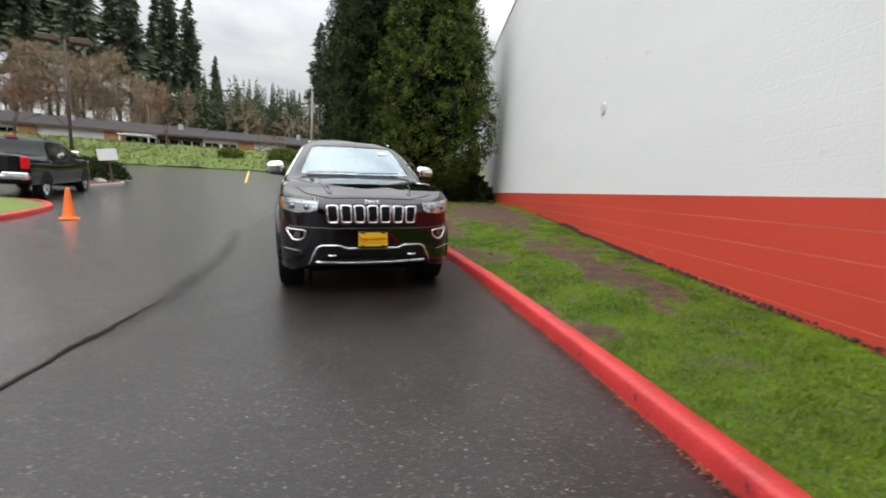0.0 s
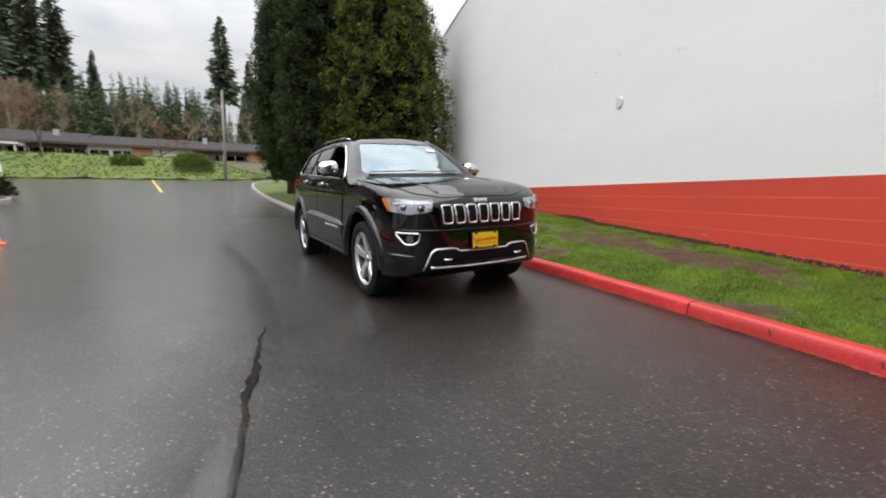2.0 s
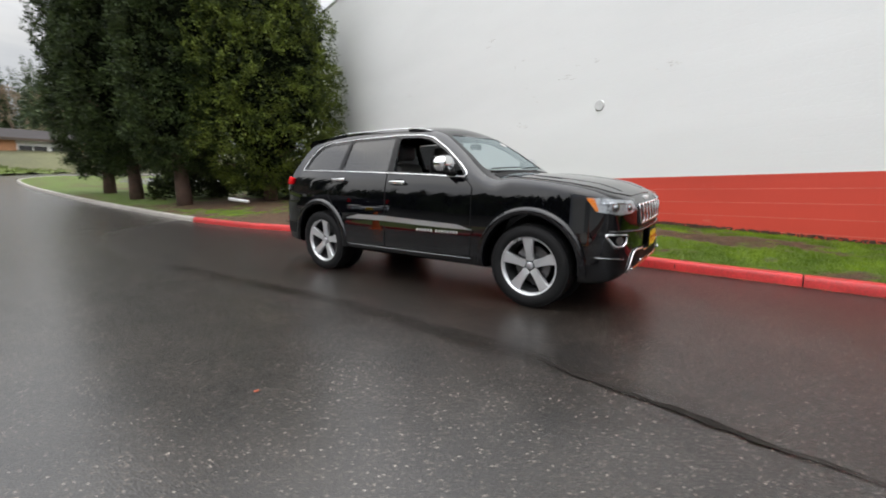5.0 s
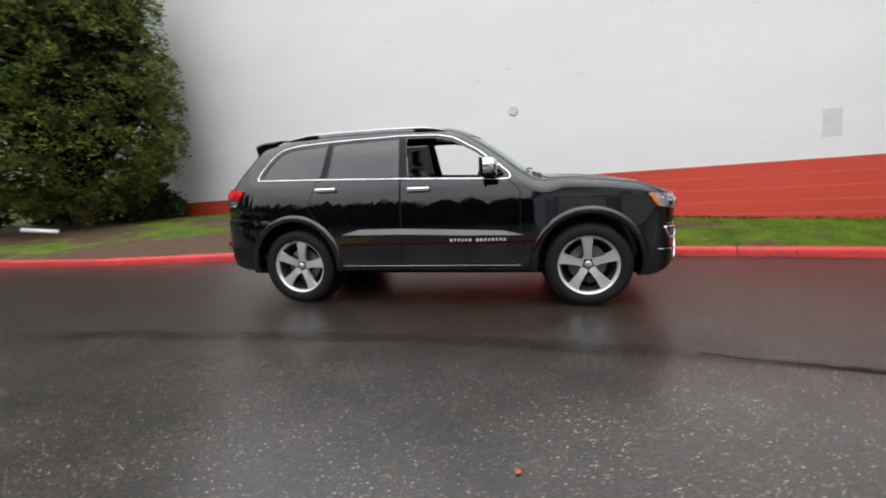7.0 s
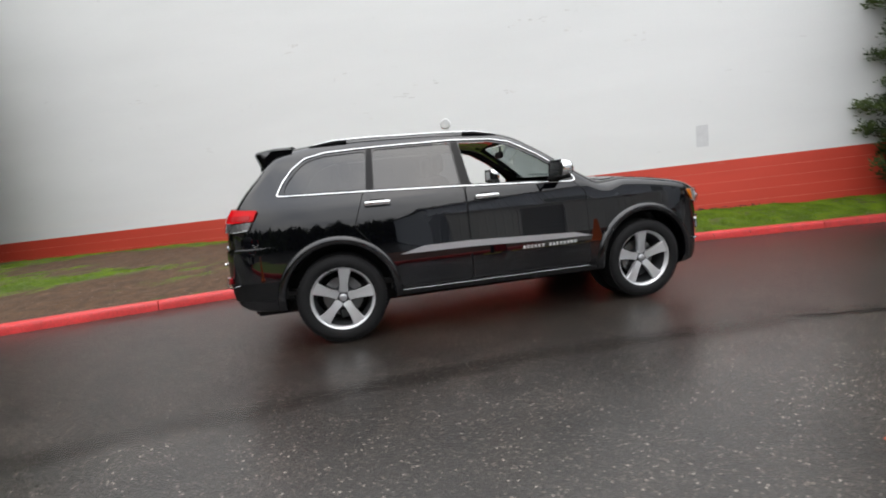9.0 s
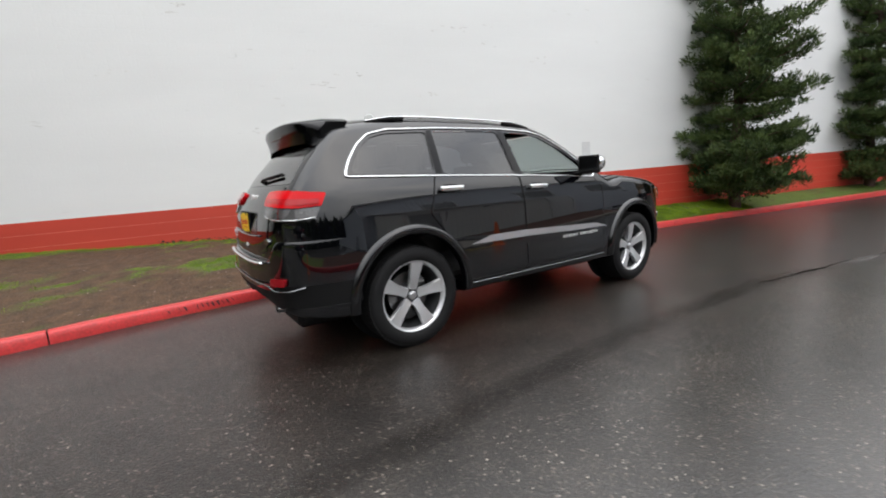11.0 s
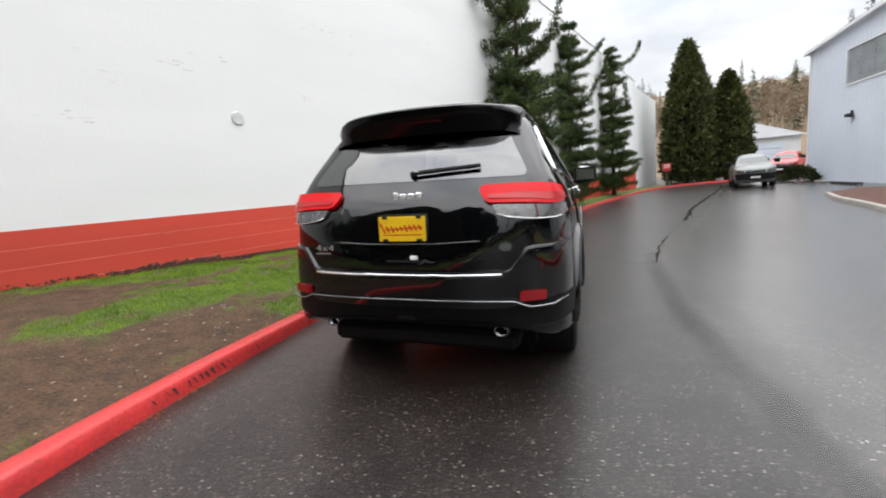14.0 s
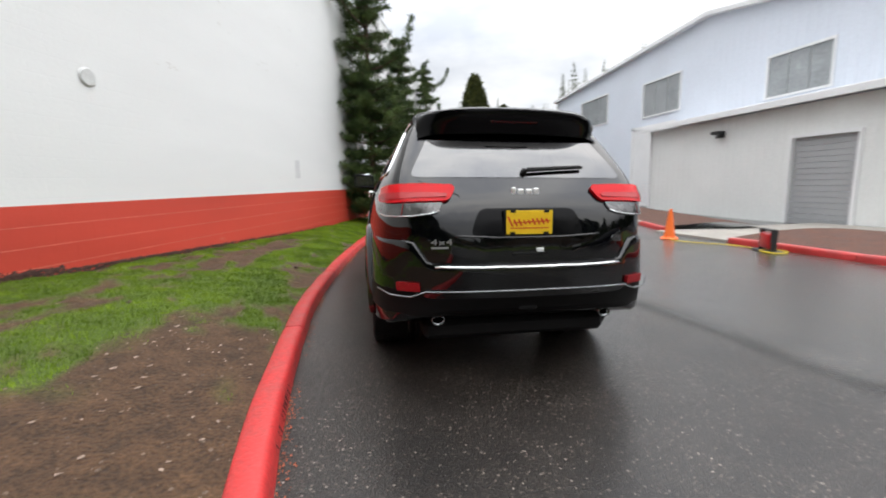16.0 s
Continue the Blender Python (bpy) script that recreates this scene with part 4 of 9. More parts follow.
def dense_cedar(x, y, z, h, r, seed, leaves, clumps, size, label, base=0.6, trunks=1, per=30):
    """A broad, dense cedar: lobed outline, foliage in many drooping clumps with dark gaps."""
    rng = random.Random(seed)
    root = thing("cedar_tree", pose(x, y, z), label, "tree", "cedars beside the wall")
    bm = bmesh.new()
    for k in range(trunks):
        trunk_mesh(bm, h * 0.93, 0.21, rng, [(Vector((0, 0, zz)), Vector((math.cos(a) * r * 0.75, math.sin(a) * r * 0.75, zz + 0.5)), 0.06) for zz, a in ((base + i * 0.45, i * 2.4) for i in range(14))])
    part("trunk", bm, BARK, root, smooth=True)
    verts, faces = [], []
    for _ in range(clumps):
        t = rng.random() ** 1.1
        a = rng.uniform(0, 6.283)
        prof = min(1.0, 0.42 + 4.5 * t) * (1 - max(0.0, t - 0.3) ** 1.8 * 1.7)
        lobe = 1 + 0.16 * noise.noise((math.cos(a) * 2.2 + seed, math.sin(a) * 2.2, t * h * 0.55))
        rr = r * prof * lobe * rng.uniform(0.82, 1.07)
        out = Vector((math.cos(a), math.sin(a), 0))
        c = out * rr + Vector((0, 0, base + t * (h - base)))
        rc = rng.uniform(0.17, 0.34) * (0.75 + 0.11 * r)
        tilt = (out + Vector((rng.gauss(0, 0.3), rng.gauss(0, 0.3), rng.uniform(-0.1, 0.7)))).normalized()
        # a cupped plate of sprays, turned outwards and up, drooping at its rim
        for _ in range(per):
            d = Vector((rng.gauss(0, 1), rng.gauss(0, 1), rng.gauss(0, 0.75)))
            d -= tilt * d.dot(tilt) * 0.55
            d = d.normalized() * rc * rng.random() ** 0.45
            k = d.length / rc
            d += tilt * rc * 0.45 * (1 - k * k)
            d.z -= 0.22 * rc * k
            sprays(rng, verts, faces, c + d, size * rng.uniform(0.6, 1.15), 0.15, 3, tilt * 0.9 + d / rc * 0.8)
    ob = raw("crown", verts, faces, leaves, root)
    # near-black inner mass: stops see-through, its colour stands for shade between clumps
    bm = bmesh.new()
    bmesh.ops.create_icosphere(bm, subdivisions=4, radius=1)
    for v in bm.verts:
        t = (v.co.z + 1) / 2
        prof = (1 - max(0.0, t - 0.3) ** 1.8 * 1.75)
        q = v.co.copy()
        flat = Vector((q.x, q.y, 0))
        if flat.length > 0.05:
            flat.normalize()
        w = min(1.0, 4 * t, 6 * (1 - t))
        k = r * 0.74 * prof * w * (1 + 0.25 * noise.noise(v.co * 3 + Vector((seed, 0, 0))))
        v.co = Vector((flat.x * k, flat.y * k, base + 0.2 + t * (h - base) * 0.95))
    part("inner_mass", bm, CROWN_SHADE, root, smooth=True)
    # inner sprays in darker leaves: shade behind the lit clumps put into colour
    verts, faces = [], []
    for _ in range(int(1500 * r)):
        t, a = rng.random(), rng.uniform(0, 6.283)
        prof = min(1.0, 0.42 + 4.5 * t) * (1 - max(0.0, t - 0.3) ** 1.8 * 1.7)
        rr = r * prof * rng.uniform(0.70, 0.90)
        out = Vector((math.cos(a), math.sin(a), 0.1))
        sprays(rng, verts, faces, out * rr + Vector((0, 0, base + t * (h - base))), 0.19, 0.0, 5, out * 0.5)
    raw("inner_leaves", verts, faces, FOLIAGE_DARK, root, "inner foliage coloured dark for the shade between clumps")
    return root


# near-black without gloss: the crown's inner shade as a colour
CROWN_SHADE = surf("crown_shade", (0.007, 0.009, 0.005), 0.95, var=0.5, coarse=3, fine=20, bump=1.0, dist=0.15)
CROWN_SHADE.node_tree.nodes["Principled BSDF"].inputs["Specular IOR Level"].default_value = 0.0
dense_cedar(4.35, 11.2, gz(4.3, 11) + 0.1, 10.8, 2.45, 11, FOLIAGE_LIT, 1500, 0.10, "broad dense cedar with yellow-green foliage beside the white wall")
dense_cedar(1.9, 12.4, gz(1.9, 12.4) + 0.1, 11.8, 1.5, 12, FOLIAGE_CEDAR, 860, 0.10, "tall dark cedar with a bare reddish trunk base", 1.1)
dense_cedar(1.75, 16.2, gz(1.7, 16) + 0.1, 12.6, 1.7, 13, FOLIAGE_CEDAR, 860, 0.11, "tall dark cedar standing in a row", 1.2)
dense_cedar(2.1, 20.5, gz(2, 20.5) + 0.1, 13.2, 1.8, 14, FOLIAGE_CEDAR, 700, 0.12, "tall dark cedar at the far end of a row", 0.8)


def wall_conifer(x, y, z, h, r, seed, label, arms):
    """A ragged conifer against the wall: tiers of boughs that dip and turn up, each carrying separate tufts, with open gaps between."""
    rng = random.Random(seed)
    root = thing("wall_conifer", pose(x, y, z), label, "tree", "conifers along the wall")
    bm = bmesh.new()
    trunk_mesh(bm, h * 0.96, 0.11, rng)
    verts, faces = [], []

    def tuft(c, rc, d, n):
        for _ in range(n):
            v = Vector((rng.gauss(0, 1), rng.gauss(0, 1), rng.gauss(0.15, 0.55))).normalized() * rc * rng.random() ** 0.5
            sprays(rng, verts, faces, c + v, 0.105, 0.9, 4, d * 0.8 + v / rc * 0.7, 0.6)

    def bough(p, a, reach, rise, thick):
        d = Vector((math.cos(a), math.sin(a), -0.12))
        steps = max(3, int(reach / 0.14))
        for k in range(steps):
            d = (d + Vector((rng.gauss(0, 0.10), rng.gauss(0, 0.10), rise))).normalized()
            q = p + d * reach / steps
            tube(bm, p, q, 0.028 * (1 - k / (steps + 1)), 0.028 * (1 - (k + 1) / (steps + 1)), 5, False)
            f = (k + 1) / steps
            if f > 0.25 or rng.random() < 0.5:
                fat = thick * (1.15 - 0.75 * f)
                side = Vector((-d.y, d.x, 0))
                tuft(q + side * rng.gauss(0, fat * 0.7) + Vector((0, 0, fat * 0.3)), fat, d, int(10 + 75 * fat))
                if rng.random() < 0.5:
                    tuft(q + side * rng.choice((-1, 1)) * fat * 1.3, fat * 0.7, d, int(6 + 36 * fat))
            p = q
    whorls = int(h * 2.7)
    for w in range(whorls):
        t = (w + 0.9 * rng.random()) / whorls
        zz = 0.22 + t * h * 0.93
        girth = r * (0.20 + 0.80 * (1 - t) ** 0.7) * (0.85 if t < 0.08 else 1.0)
        for k in range(9 if t < 0.5 else 6):
            a = rng.uniform(0, 6.283)
            lobe = 1 + 0.5 * noise.noise((math.cos(a) + seed, math.sin(a), zz * 0.8))
            if rng.random() < 0.08 + 0.14 * t:
                continue
            bough(Vector((0, 0, zz)), a, girth * lobe * rng.uniform(0.6, 1.05), rng.uniform(0.03, 0.11), 0.25 * (1.15 - 0.5 * t))
    # a few long, bare-footed arms that sweep up past the rest
    for i in range(arms):
        t = 0.45 + 0.45 * (i + rng.random()) / arms
        bough(Vector((0, 0, t * h * 0.93)), i * 2.399 + rng.uniform(-0.5, 0.5), r * rng.uniform(1.1, 1.6), rng.uniform(0.08, 0.14), 0.13)
    # older twigs close to the stem
    for _ in range(int(26 * h)):
        t = rng.random() ** 1.3
        a = rng.uniform(0, 6.283)
        rr = r * 0.42 * (1 - t) ** 0.9 * math.sqrt(rng.random())
        tuft(Vector((math.cos(a) * rr, math.sin(a) * rr, 0.25 + t * h * 0.85)), 0.16, Vector((math.cos(a), math.sin(a), 0.3)), 8)
    tuft(Vector((0, 0, h * 0.95)), 0.10, Vector((0, 0, 1)), 14)
    part("trunk", bm, BARK, root, smooth=True)
    raw("crown", verts, faces, FOLIAGE_BLUE, root)
    return root


wall_conifer(0.78, -8.7, gz(0.8, -8.7) + 0.1, 8.9, 1.75, 21, "ragged dark green conifer growing against the white wall", 6)
wall_conifer(-0.55, -14.2, gz(-0.6, -14) + 0.1, 7.6, 1.4, 22, "ragged conifer with forked arms close to the wall", 6)
wall_conifer(-2.45, -19.9, gz(-2.4, -19.9) + 0.1, 7.9, 1.4, 24, "ragged conifer at the far end of the wall", 5)


def columnar(x, y, z, h, r, seed, leaves, clumps, size, label, name="columnar_cedar", group="clipped cedars"):
    """A smooth, clipped flame-shaped evergreen."""
    rng = random.Random(seed)
    root = thing(name, pose(x, y, z), label, "tree", group)
    bm = bmesh.new()
    trunk_mesh(bm, h * 0.9, 0.14, rng)
    part("trunk", bm, BARK, root, smooth=True)
    verts, faces = [], []
    for _ in range(clumps):
        t, a = rng.random(), rng.uniform(0, 6.283)
        prof = min(1, 0.75 + 2 * t) * (1 - t ** 2.2) ** 0.8
        rr = r * prof * (1 - 0.3 * rng.random() ** 2) * (1 + 0.1 * noise.noise((a * 2, t * 7, seed)))
        sprays(rng, verts, faces, Vector((math.cos(a) * rr, math.sin(a) * rr, 0.15 + t * h)), size, 0.9, 4, Vector((math.cos(a), math.sin(a), 0.3)))
    raw("crown", verts, faces, leaves, root)
    # near-black core again, painting the shade inside the crown
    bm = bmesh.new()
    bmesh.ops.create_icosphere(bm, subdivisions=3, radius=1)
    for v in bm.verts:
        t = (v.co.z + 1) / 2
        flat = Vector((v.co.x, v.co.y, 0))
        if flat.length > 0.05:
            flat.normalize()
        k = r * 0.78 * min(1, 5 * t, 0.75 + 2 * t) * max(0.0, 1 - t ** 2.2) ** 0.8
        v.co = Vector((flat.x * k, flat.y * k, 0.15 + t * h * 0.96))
    part("inner_mass", bm, CROWN_SHADE, root, smooth=True)


columnar(-8.2, -31.5, gz(-8, -31.5), 9.8, 1.75, 31, FOLIAGE_OLIVE, 4500, 0.3, "tall flame-shaped dark evergreen beside the road")
columnar(-10.9, -32.0, gz(-11, -32), 7.4, 1.55, 32, FOLIAGE_OLIVE, 3600, 0.3, "shorter flame-shaped dark evergreen beside the road")
columnar(-9.8, -36.0, gz(-9.8, -36), 8.6, 1.7, 33, FOLIAGE_OLIVE, 2200, 0.4, "dark evergreen standing behind two others")


def shrub(x, y, z, r, h, seed, leaves, n, size, label, group="shrubs"):
    rng = random.Random(seed)
    verts, faces = [], []
    for _ in range(n):
        d = Vector((rng.gauss(0, 1), rng.gauss(0, 1), abs(rng.gauss(0, 1)))).normalized()
        k = (1 - 0.4 * rng.random() ** 2) * (1 + 0.25 * noise.noise(d * 2.2 + Vector((seed, 0, 0))))
        sprays(rng, verts, faces, Vector((d.x * r * k, d.y * r * k, d.z * h * k)), size, 0.5, 4, d)
    ob = raw("shrub", verts, faces, leaves)
    ob.location = (x, y, z)
    tagged(ob, label, "shrub", group)


shrub(6.0, 13.2, gz(6, 13) + 0.2, 1.2, 1.3, 41, FOLIAGE_DARK, 900, 0.2, "dark low shrub under the cedars")
shrub(3.3, 15.0, gz(3, 15) + 0.2, 1.4, 1.2, 42, FOLIAGE_DARK, 900, 0.2, "dark low shrub under the cedars")
shrub(6.2, 11.0, gz(6, 11) + 0.2, 0.9, 1.1, 43, FOLIAGE_DARK, 800, 0.2, "dark low shrub at the wall's end")
for k, (sx, sy, sr, sh) in enumerate([(-10.9, 17.6, 1.1, 1.1), (-12.4, 18.6, 1.5, 1.6), (-10.5, 19.2, 1.0, 0.9), (-13.8, 19.8, 1.7, 1.9)]):
    shrub(sx, sy, gz(sx, sy) + 0.15, sr, sh, 50 + k, FOLIAGE_IVY if k % 2 else FOLIAGE_DARK, 700, 0.16, "rounded garden shrub in the kerbed bed")


# ---- woods on the hills ----
def far_conifer_mesh(seed, h, r, n, gaps=0.0, bare=0.08):
    rng = random.Random(seed)
    verts, faces = [], []
    for i in range(n):
        t = i / n
        zz = h * (bare + (1 - bare) * t)
        a = rng.uniform(0, 6.283)
        if rng.random() < gaps or noise.noise((math.cos(a) * 1.6 + seed, math.sin(a) * 1.6, t * 11)) < -0.32 + 0.25 * gaps:
            continue
        rr = r * (1 - t) ** 0.7 * rng.uniform(0.45, 1.05) * (0.8 + 0.7 * noise.noise((seed, a, t * 9))) + 0.012
        d = Vector((math.cos(a), math.sin(a), rng.uniform(-0.55, 0.1)))
        b = Vector((0, 0, zz)) + d * rr * rng.uniform(0.0, 0.4)
        for _ in range(2):
            e = d + Vector((rng.gauss(0, 0.3), rng.gauss(0, 0.3), rng.gauss(-0.1, 0.25)))
            s = e.cross(Vector((rng.gauss(0, 1), rng.gauss(0, 1), rng.gauss(0, 1)))).normalized() * (rr * 0.09 + 0.002)
            k = len(verts)
            verts += [b, b + e * rr * 0.4 + s, b + e * rr * 0.65, b + e * rr * 0.4 - s]
            faces.append((k, k + 1, k + 2, k + 3))
    n0 = len(verts)
    for i in range(6):
        a = i * 1.0472
        verts.append(Vector((math.cos(a) * h * 0.012, math.sin(a) * h * 0.012, 0)))
    verts.append(Vector((0, 0, h)))
    faces += [(n0 + i, n0 + (i + 1) % 6, n0 + 6) for i in range(6)]
    return verts, faces


def bare_tree_mesh(seed, h, n):
    """A leafless broadleaf tree: trunk, forking limbs and fine twigs."""
    rng = random.Random(seed)
    verts, faces = [], []

    def limb(p, d, length, w, level):
        q = p + d * length
        s = d.cross(Vector((rng.gauss(0, 1), rng.gauss(0, 1), rng.gauss(0, 1)))).normalized()
        s2 = d.cross(s).normalized()
        k = len(verts)
        for v in (s, s2, -s, -s2):
            verts.append(p + v * w)
        for v in (s, s2, -s, -s2):
            verts.append(q + v * w * 0.55)
        for i in range(4):
            faces.append((k + i, k + (i + 1) % 4, k + 4 + (i + 1) % 4, k + 4 + i))
        if level == 0:
            for _ in range(7):
                e = (d + Vector((rng.gauss(0, 0.7), rng.gauss(0, 0.7), rng.gauss(0.1, 0.5)))).normalized() * h * rng.uniform(0.04, 0.09)
                t = e.cross(Vector((rng.gauss(0, 1), rng.gauss(0, 1), rng.gauss(0, 1)))).normalized() * h * 0.0022
                k = len(verts)
                verts.extend((q - t, q + t, q + e))
                faces.append((k, k + 1, k + 2))
            return
        for _ in range(n if level > 1 else n + 1):
            nd = (d + Vector((rng.gauss(0, 0.5), rng.gauss(0, 0.5), rng.gauss(0.1, 0.3)))).normalized()
            limb(p.lerp(q, rng.uniform(0.55, 1)), nd, length * rng.uniform(0.5, 0.8), w * 0.58, level - 1)
    limb(Vector((0, 0, 0)), Vector((0, 0, 1)), h * 0.4, h * 0.014, 5)
    return verts, faces


def core_mesh(seed):
    """The dense heart of a far conifer: a lumpy cone that lets no sky through."""
    bm = bmesh.new()
    bmesh.ops.create_cone(bm, cap_ends=True, segments=14, radius1=0.2, radius2=0.01, depth=1.0, matrix=Matrix.Translation((0, 0, 0.5)))
    bmesh.ops.subdivide_edges(bm, edges=bm.edges, cuts=5, use_grid_fill=True)
    verts = [v.co * 1.0 + Vector((v.co.x, v.co.y, 0)) * 0.5 * noise.noise(v.co * 7 + Vector((seed * 5, 0, 0))) for v in bm.verts]
    faces = [[v.index for v in f.verts] for f in bm.faces]
    bm.free()
    return verts, faces


def hill(x, y):
    """Height of the wooded hills round the place."""
    base = gz(x, y)
    if y > 52:
        base += 2.2 * min(1, (y - 50) / 6) + 0.10 * max(0, y - 72) * (1.3 if x < -10 else 0.6)
    if y < -55:
        base += 0.22 * (-55 - y) * (1.0 if x < -10 else 0.7)
    return base


def woods(name, label, spots, makers, material):
    verts, faces = [], []
    for i, (x, y, s, a) in enumerate(spots):
        mv, mf = makers[i % len(makers)]
        z = hill(x, y) - 0.3
        k = len(verts)
        ca, sa = math.cos(a), math.sin(a)
        verts += [(x + s * (v.x * ca - v.y * sa), y + s * (v.x * sa + v.y * ca), z + s * v.z) for v in mv]
        faces += [tuple(j + k for j in f) for f in mf]
    tagged(raw(name, verts, faces, material), label, "woods", kind="stuff")


wr = random.Random(77)
CON = [far_conifer_mesh(100 + i, 1.0, 0.13 + 0.015 * i, 520, 0.2 + 0.12 * i) for i in range(4)]
FIR = [far_conifer_mesh(120 + i, 1.0, 0.10 + 0.012 * i, 2600, 0.15 + 0.1 * i, 0.3 + 0.05 * i) for i in range(4)]
BARE = [bare_tree_mesh(200 + i, 1.0, 2) for i in range(4)] + [bare_tree_mesh(210, 1.0, 3)]
north = [(wr.uniform(-34, 30), wr.uniform(92, 122), wr.uniform(9, 15), wr.uniform(0, 6)) for _ in range(170)]
woods("far_woods_north", "far hillside woods of conifers in hazed needle colour", north, CON, FOLIAGE_FAR)
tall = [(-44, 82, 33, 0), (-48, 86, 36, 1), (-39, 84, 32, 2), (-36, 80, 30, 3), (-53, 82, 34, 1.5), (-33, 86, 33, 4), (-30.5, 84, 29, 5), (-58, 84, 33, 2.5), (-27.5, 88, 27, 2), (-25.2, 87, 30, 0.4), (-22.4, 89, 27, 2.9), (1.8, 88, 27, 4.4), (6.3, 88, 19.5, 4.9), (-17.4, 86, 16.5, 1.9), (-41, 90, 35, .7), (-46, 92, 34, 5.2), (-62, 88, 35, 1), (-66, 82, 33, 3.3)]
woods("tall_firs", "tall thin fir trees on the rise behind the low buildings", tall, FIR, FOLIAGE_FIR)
bare_n = [(wr.uniform(-72, -18), wr.uniform(68, 84), wr.uniform(6, 10), wr.uniform(0, 6)) for _ in range(130)] + [(wr.uniform(-18, 20), wr.uniform(66, 80), wr.uniform(6, 10), wr.uniform(0, 6)) for _ in range(26)] + [(wr.uniform(-74, -22), wr.uniform(68, 82), wr.uniform(10, 15), wr.uniform(0, 6)) for _ in range(44)]
green_n = [(wr.uniform(-21, 24), wr.uniform(70, 90), wr.uniform(8, 13.5), wr.uniform(0, 6)) for _ in range(120)]
woods("green_woods_north", "dark green conifers behind the low buildings", green_n, CON, FOLIAGE_MID)
woods("bare_woods_north", "leafless brown trees behind the low buildings", bare_n, BARE, FOLIAGE_BROWN)
south = [(wr.uniform(-75, 6), wr.uniform(-120, -85), wr.uniform(6, 12), wr.uniform(0, 6)) for _ in range(70)]
south += [(-21, -70, 8, 1), (-26, -76, 11, 2), (-17, -84, 10, 3), (-33, -80, 10, 4), (-24, -73, 7, 5), (-40, -84, 13, 0), (-12, -88, 9, 2)]
woods("far_woods_south", "far hillside woods of conifers in hazed needle colour", south, CON, FOLIAGE_FAR)
bare_s = [(wr.uniform(-75, 2), wr.uniform(-110, -60), wr.uniform(5, 9), wr.uniform(0, 6)) for _ in range(330)]
woods("bare_woods_south", "leafless brown trees on the hillside", bare_s, BARE, FOLIAGE_BROWN)
# ring made taller to give the car's flank dark trees to mirror
ring_spots = [(120 * math.cos(a) + wr.uniform(-25, 25), 130 * math.sin(a) + wr.uniform(-20, 20), wr.uniform(15, 27), wr.uniform(0, 6)) for a in [i * 6.283 / 420 for i in range(420)]]
ring_spots = [q for q in ring_spots if abs(q[0]) > 62]
# added out of view so that paint and wet asphalt mirror dark trees
west = [(wr.uniform(-46, -30), wr.uniform(-14, 42), wr.uniform(8, 13), wr.uniform(0, 6)) for _ in range(190)]
woods("unseen_west_woods", "unseen belt of dark conifers added to darken reflections", west, CON + [core_mesh(k) for k in range(2)], FOLIAGE_DARK)
woods("far_woods_round", "distant belt of conifers raised to darken reflections", ring_spots, CON, FOLIAGE_FAR)


HILL_BROWN = surf("brown_winter_brush", (0.19, 0.135, 0.085), 0.95, var=0.35, coarse=0.25, fine=4)


def build_hills():
    for name, x0, x1, y0, y1, label, m in (("hill_north", -130, 110, 50.5, 190, "rising hillside under the woods", EARTH), ("hill_south", -140, 80, -190, -50.5, "brown winter hillside", HILL_BROWN)):
        nx, ny = 48, 40
        verts = [(x0 + (x1 - x0) * i / nx, y0 + (y1 - y0) * j / ny, 0) for j in range(ny + 1) for i in range(nx + 1)]
        verts = [(x, y, hill(x, y) + 0.03 + 0.4 * noise.noise((x * 0.1, y * 0.1, 0)) * (1 if 58 < y or y < -58 else 0)) for x, y, _ in verts]
        faces = [(j * (nx + 1) + i, j * (nx + 1) + i + 1, (j + 1) * (nx + 1) + i + 1, (j + 1) * (nx + 1) + i) for j in range(ny) for i in range(nx)]
        tagged(raw(name, verts, faces, m, smooth=True), label, "hill", kind="structure")


build_hills()


def ivy_bank():
    """The green bank that climbs from the pavement to the low buildings."""
    verts, faces = [], []
    xs, ys = 120, 14
    for j in range(ys + 1):
        for i in range(xs + 1):
            x = -60 + 75 * i / xs
            t = j / ys
            edge = 46.5 + 1.2 * math.sin(x * 0.11) + (0 if x < 2 else (x - 2) * 0.6)
            y = edge + 7.5 * t
            verts.append((x, y, gz(x, y) + 0.12 + 2.15 * min(1, t * 1.25) * (1 if x < -3 else max(0.25, 1 - (x + 3) * 0.12)) + 0.18 * noise.fractal((x * 0.8, y * 0.8, 0), 1, 2, 3)))
    for j in range(ys):
        for i in range(xs):
            a = j * (xs + 1) + i
            faces.append((a, a + 1, a + xs + 2, a + xs + 1))
    tagged(raw("ivy_bank", verts, faces, TURF, smooth=True), "bright green ivy bank below the low buildings", "bank", kind="structure")
    rng = random.Random(5)
    lv, lf = [], []
    for _ in range(15000):
        f = faces[rng.randrange(len(faces))]
        v = Vector(verts[f[0]]).lerp(Vector(verts[f[2]]), rng.random())
        sprays(rng, lv, lf, v, 0.2, 0.8, 2)
    tagged(raw("ivy", lv, lf, FOLIAGE_IVY), "bright green ground-cover leaves on the bank", "ivy", kind="stuff")
    shrub(-3.4, 49.3, gz(-3, 49) + 1.3, 1.9, 1.5, 61, FOLIAGE_IVY, 1300, 0.25, "rounded green bush on the ivy bank")
    shrub(-9.4, 50.0, gz(-9, 50) + 1.3, 1.5, 1.0, 62, FOLIAGE_IVY, 900, 0.25, "low green bush on the ivy bank")


ivy_bank()


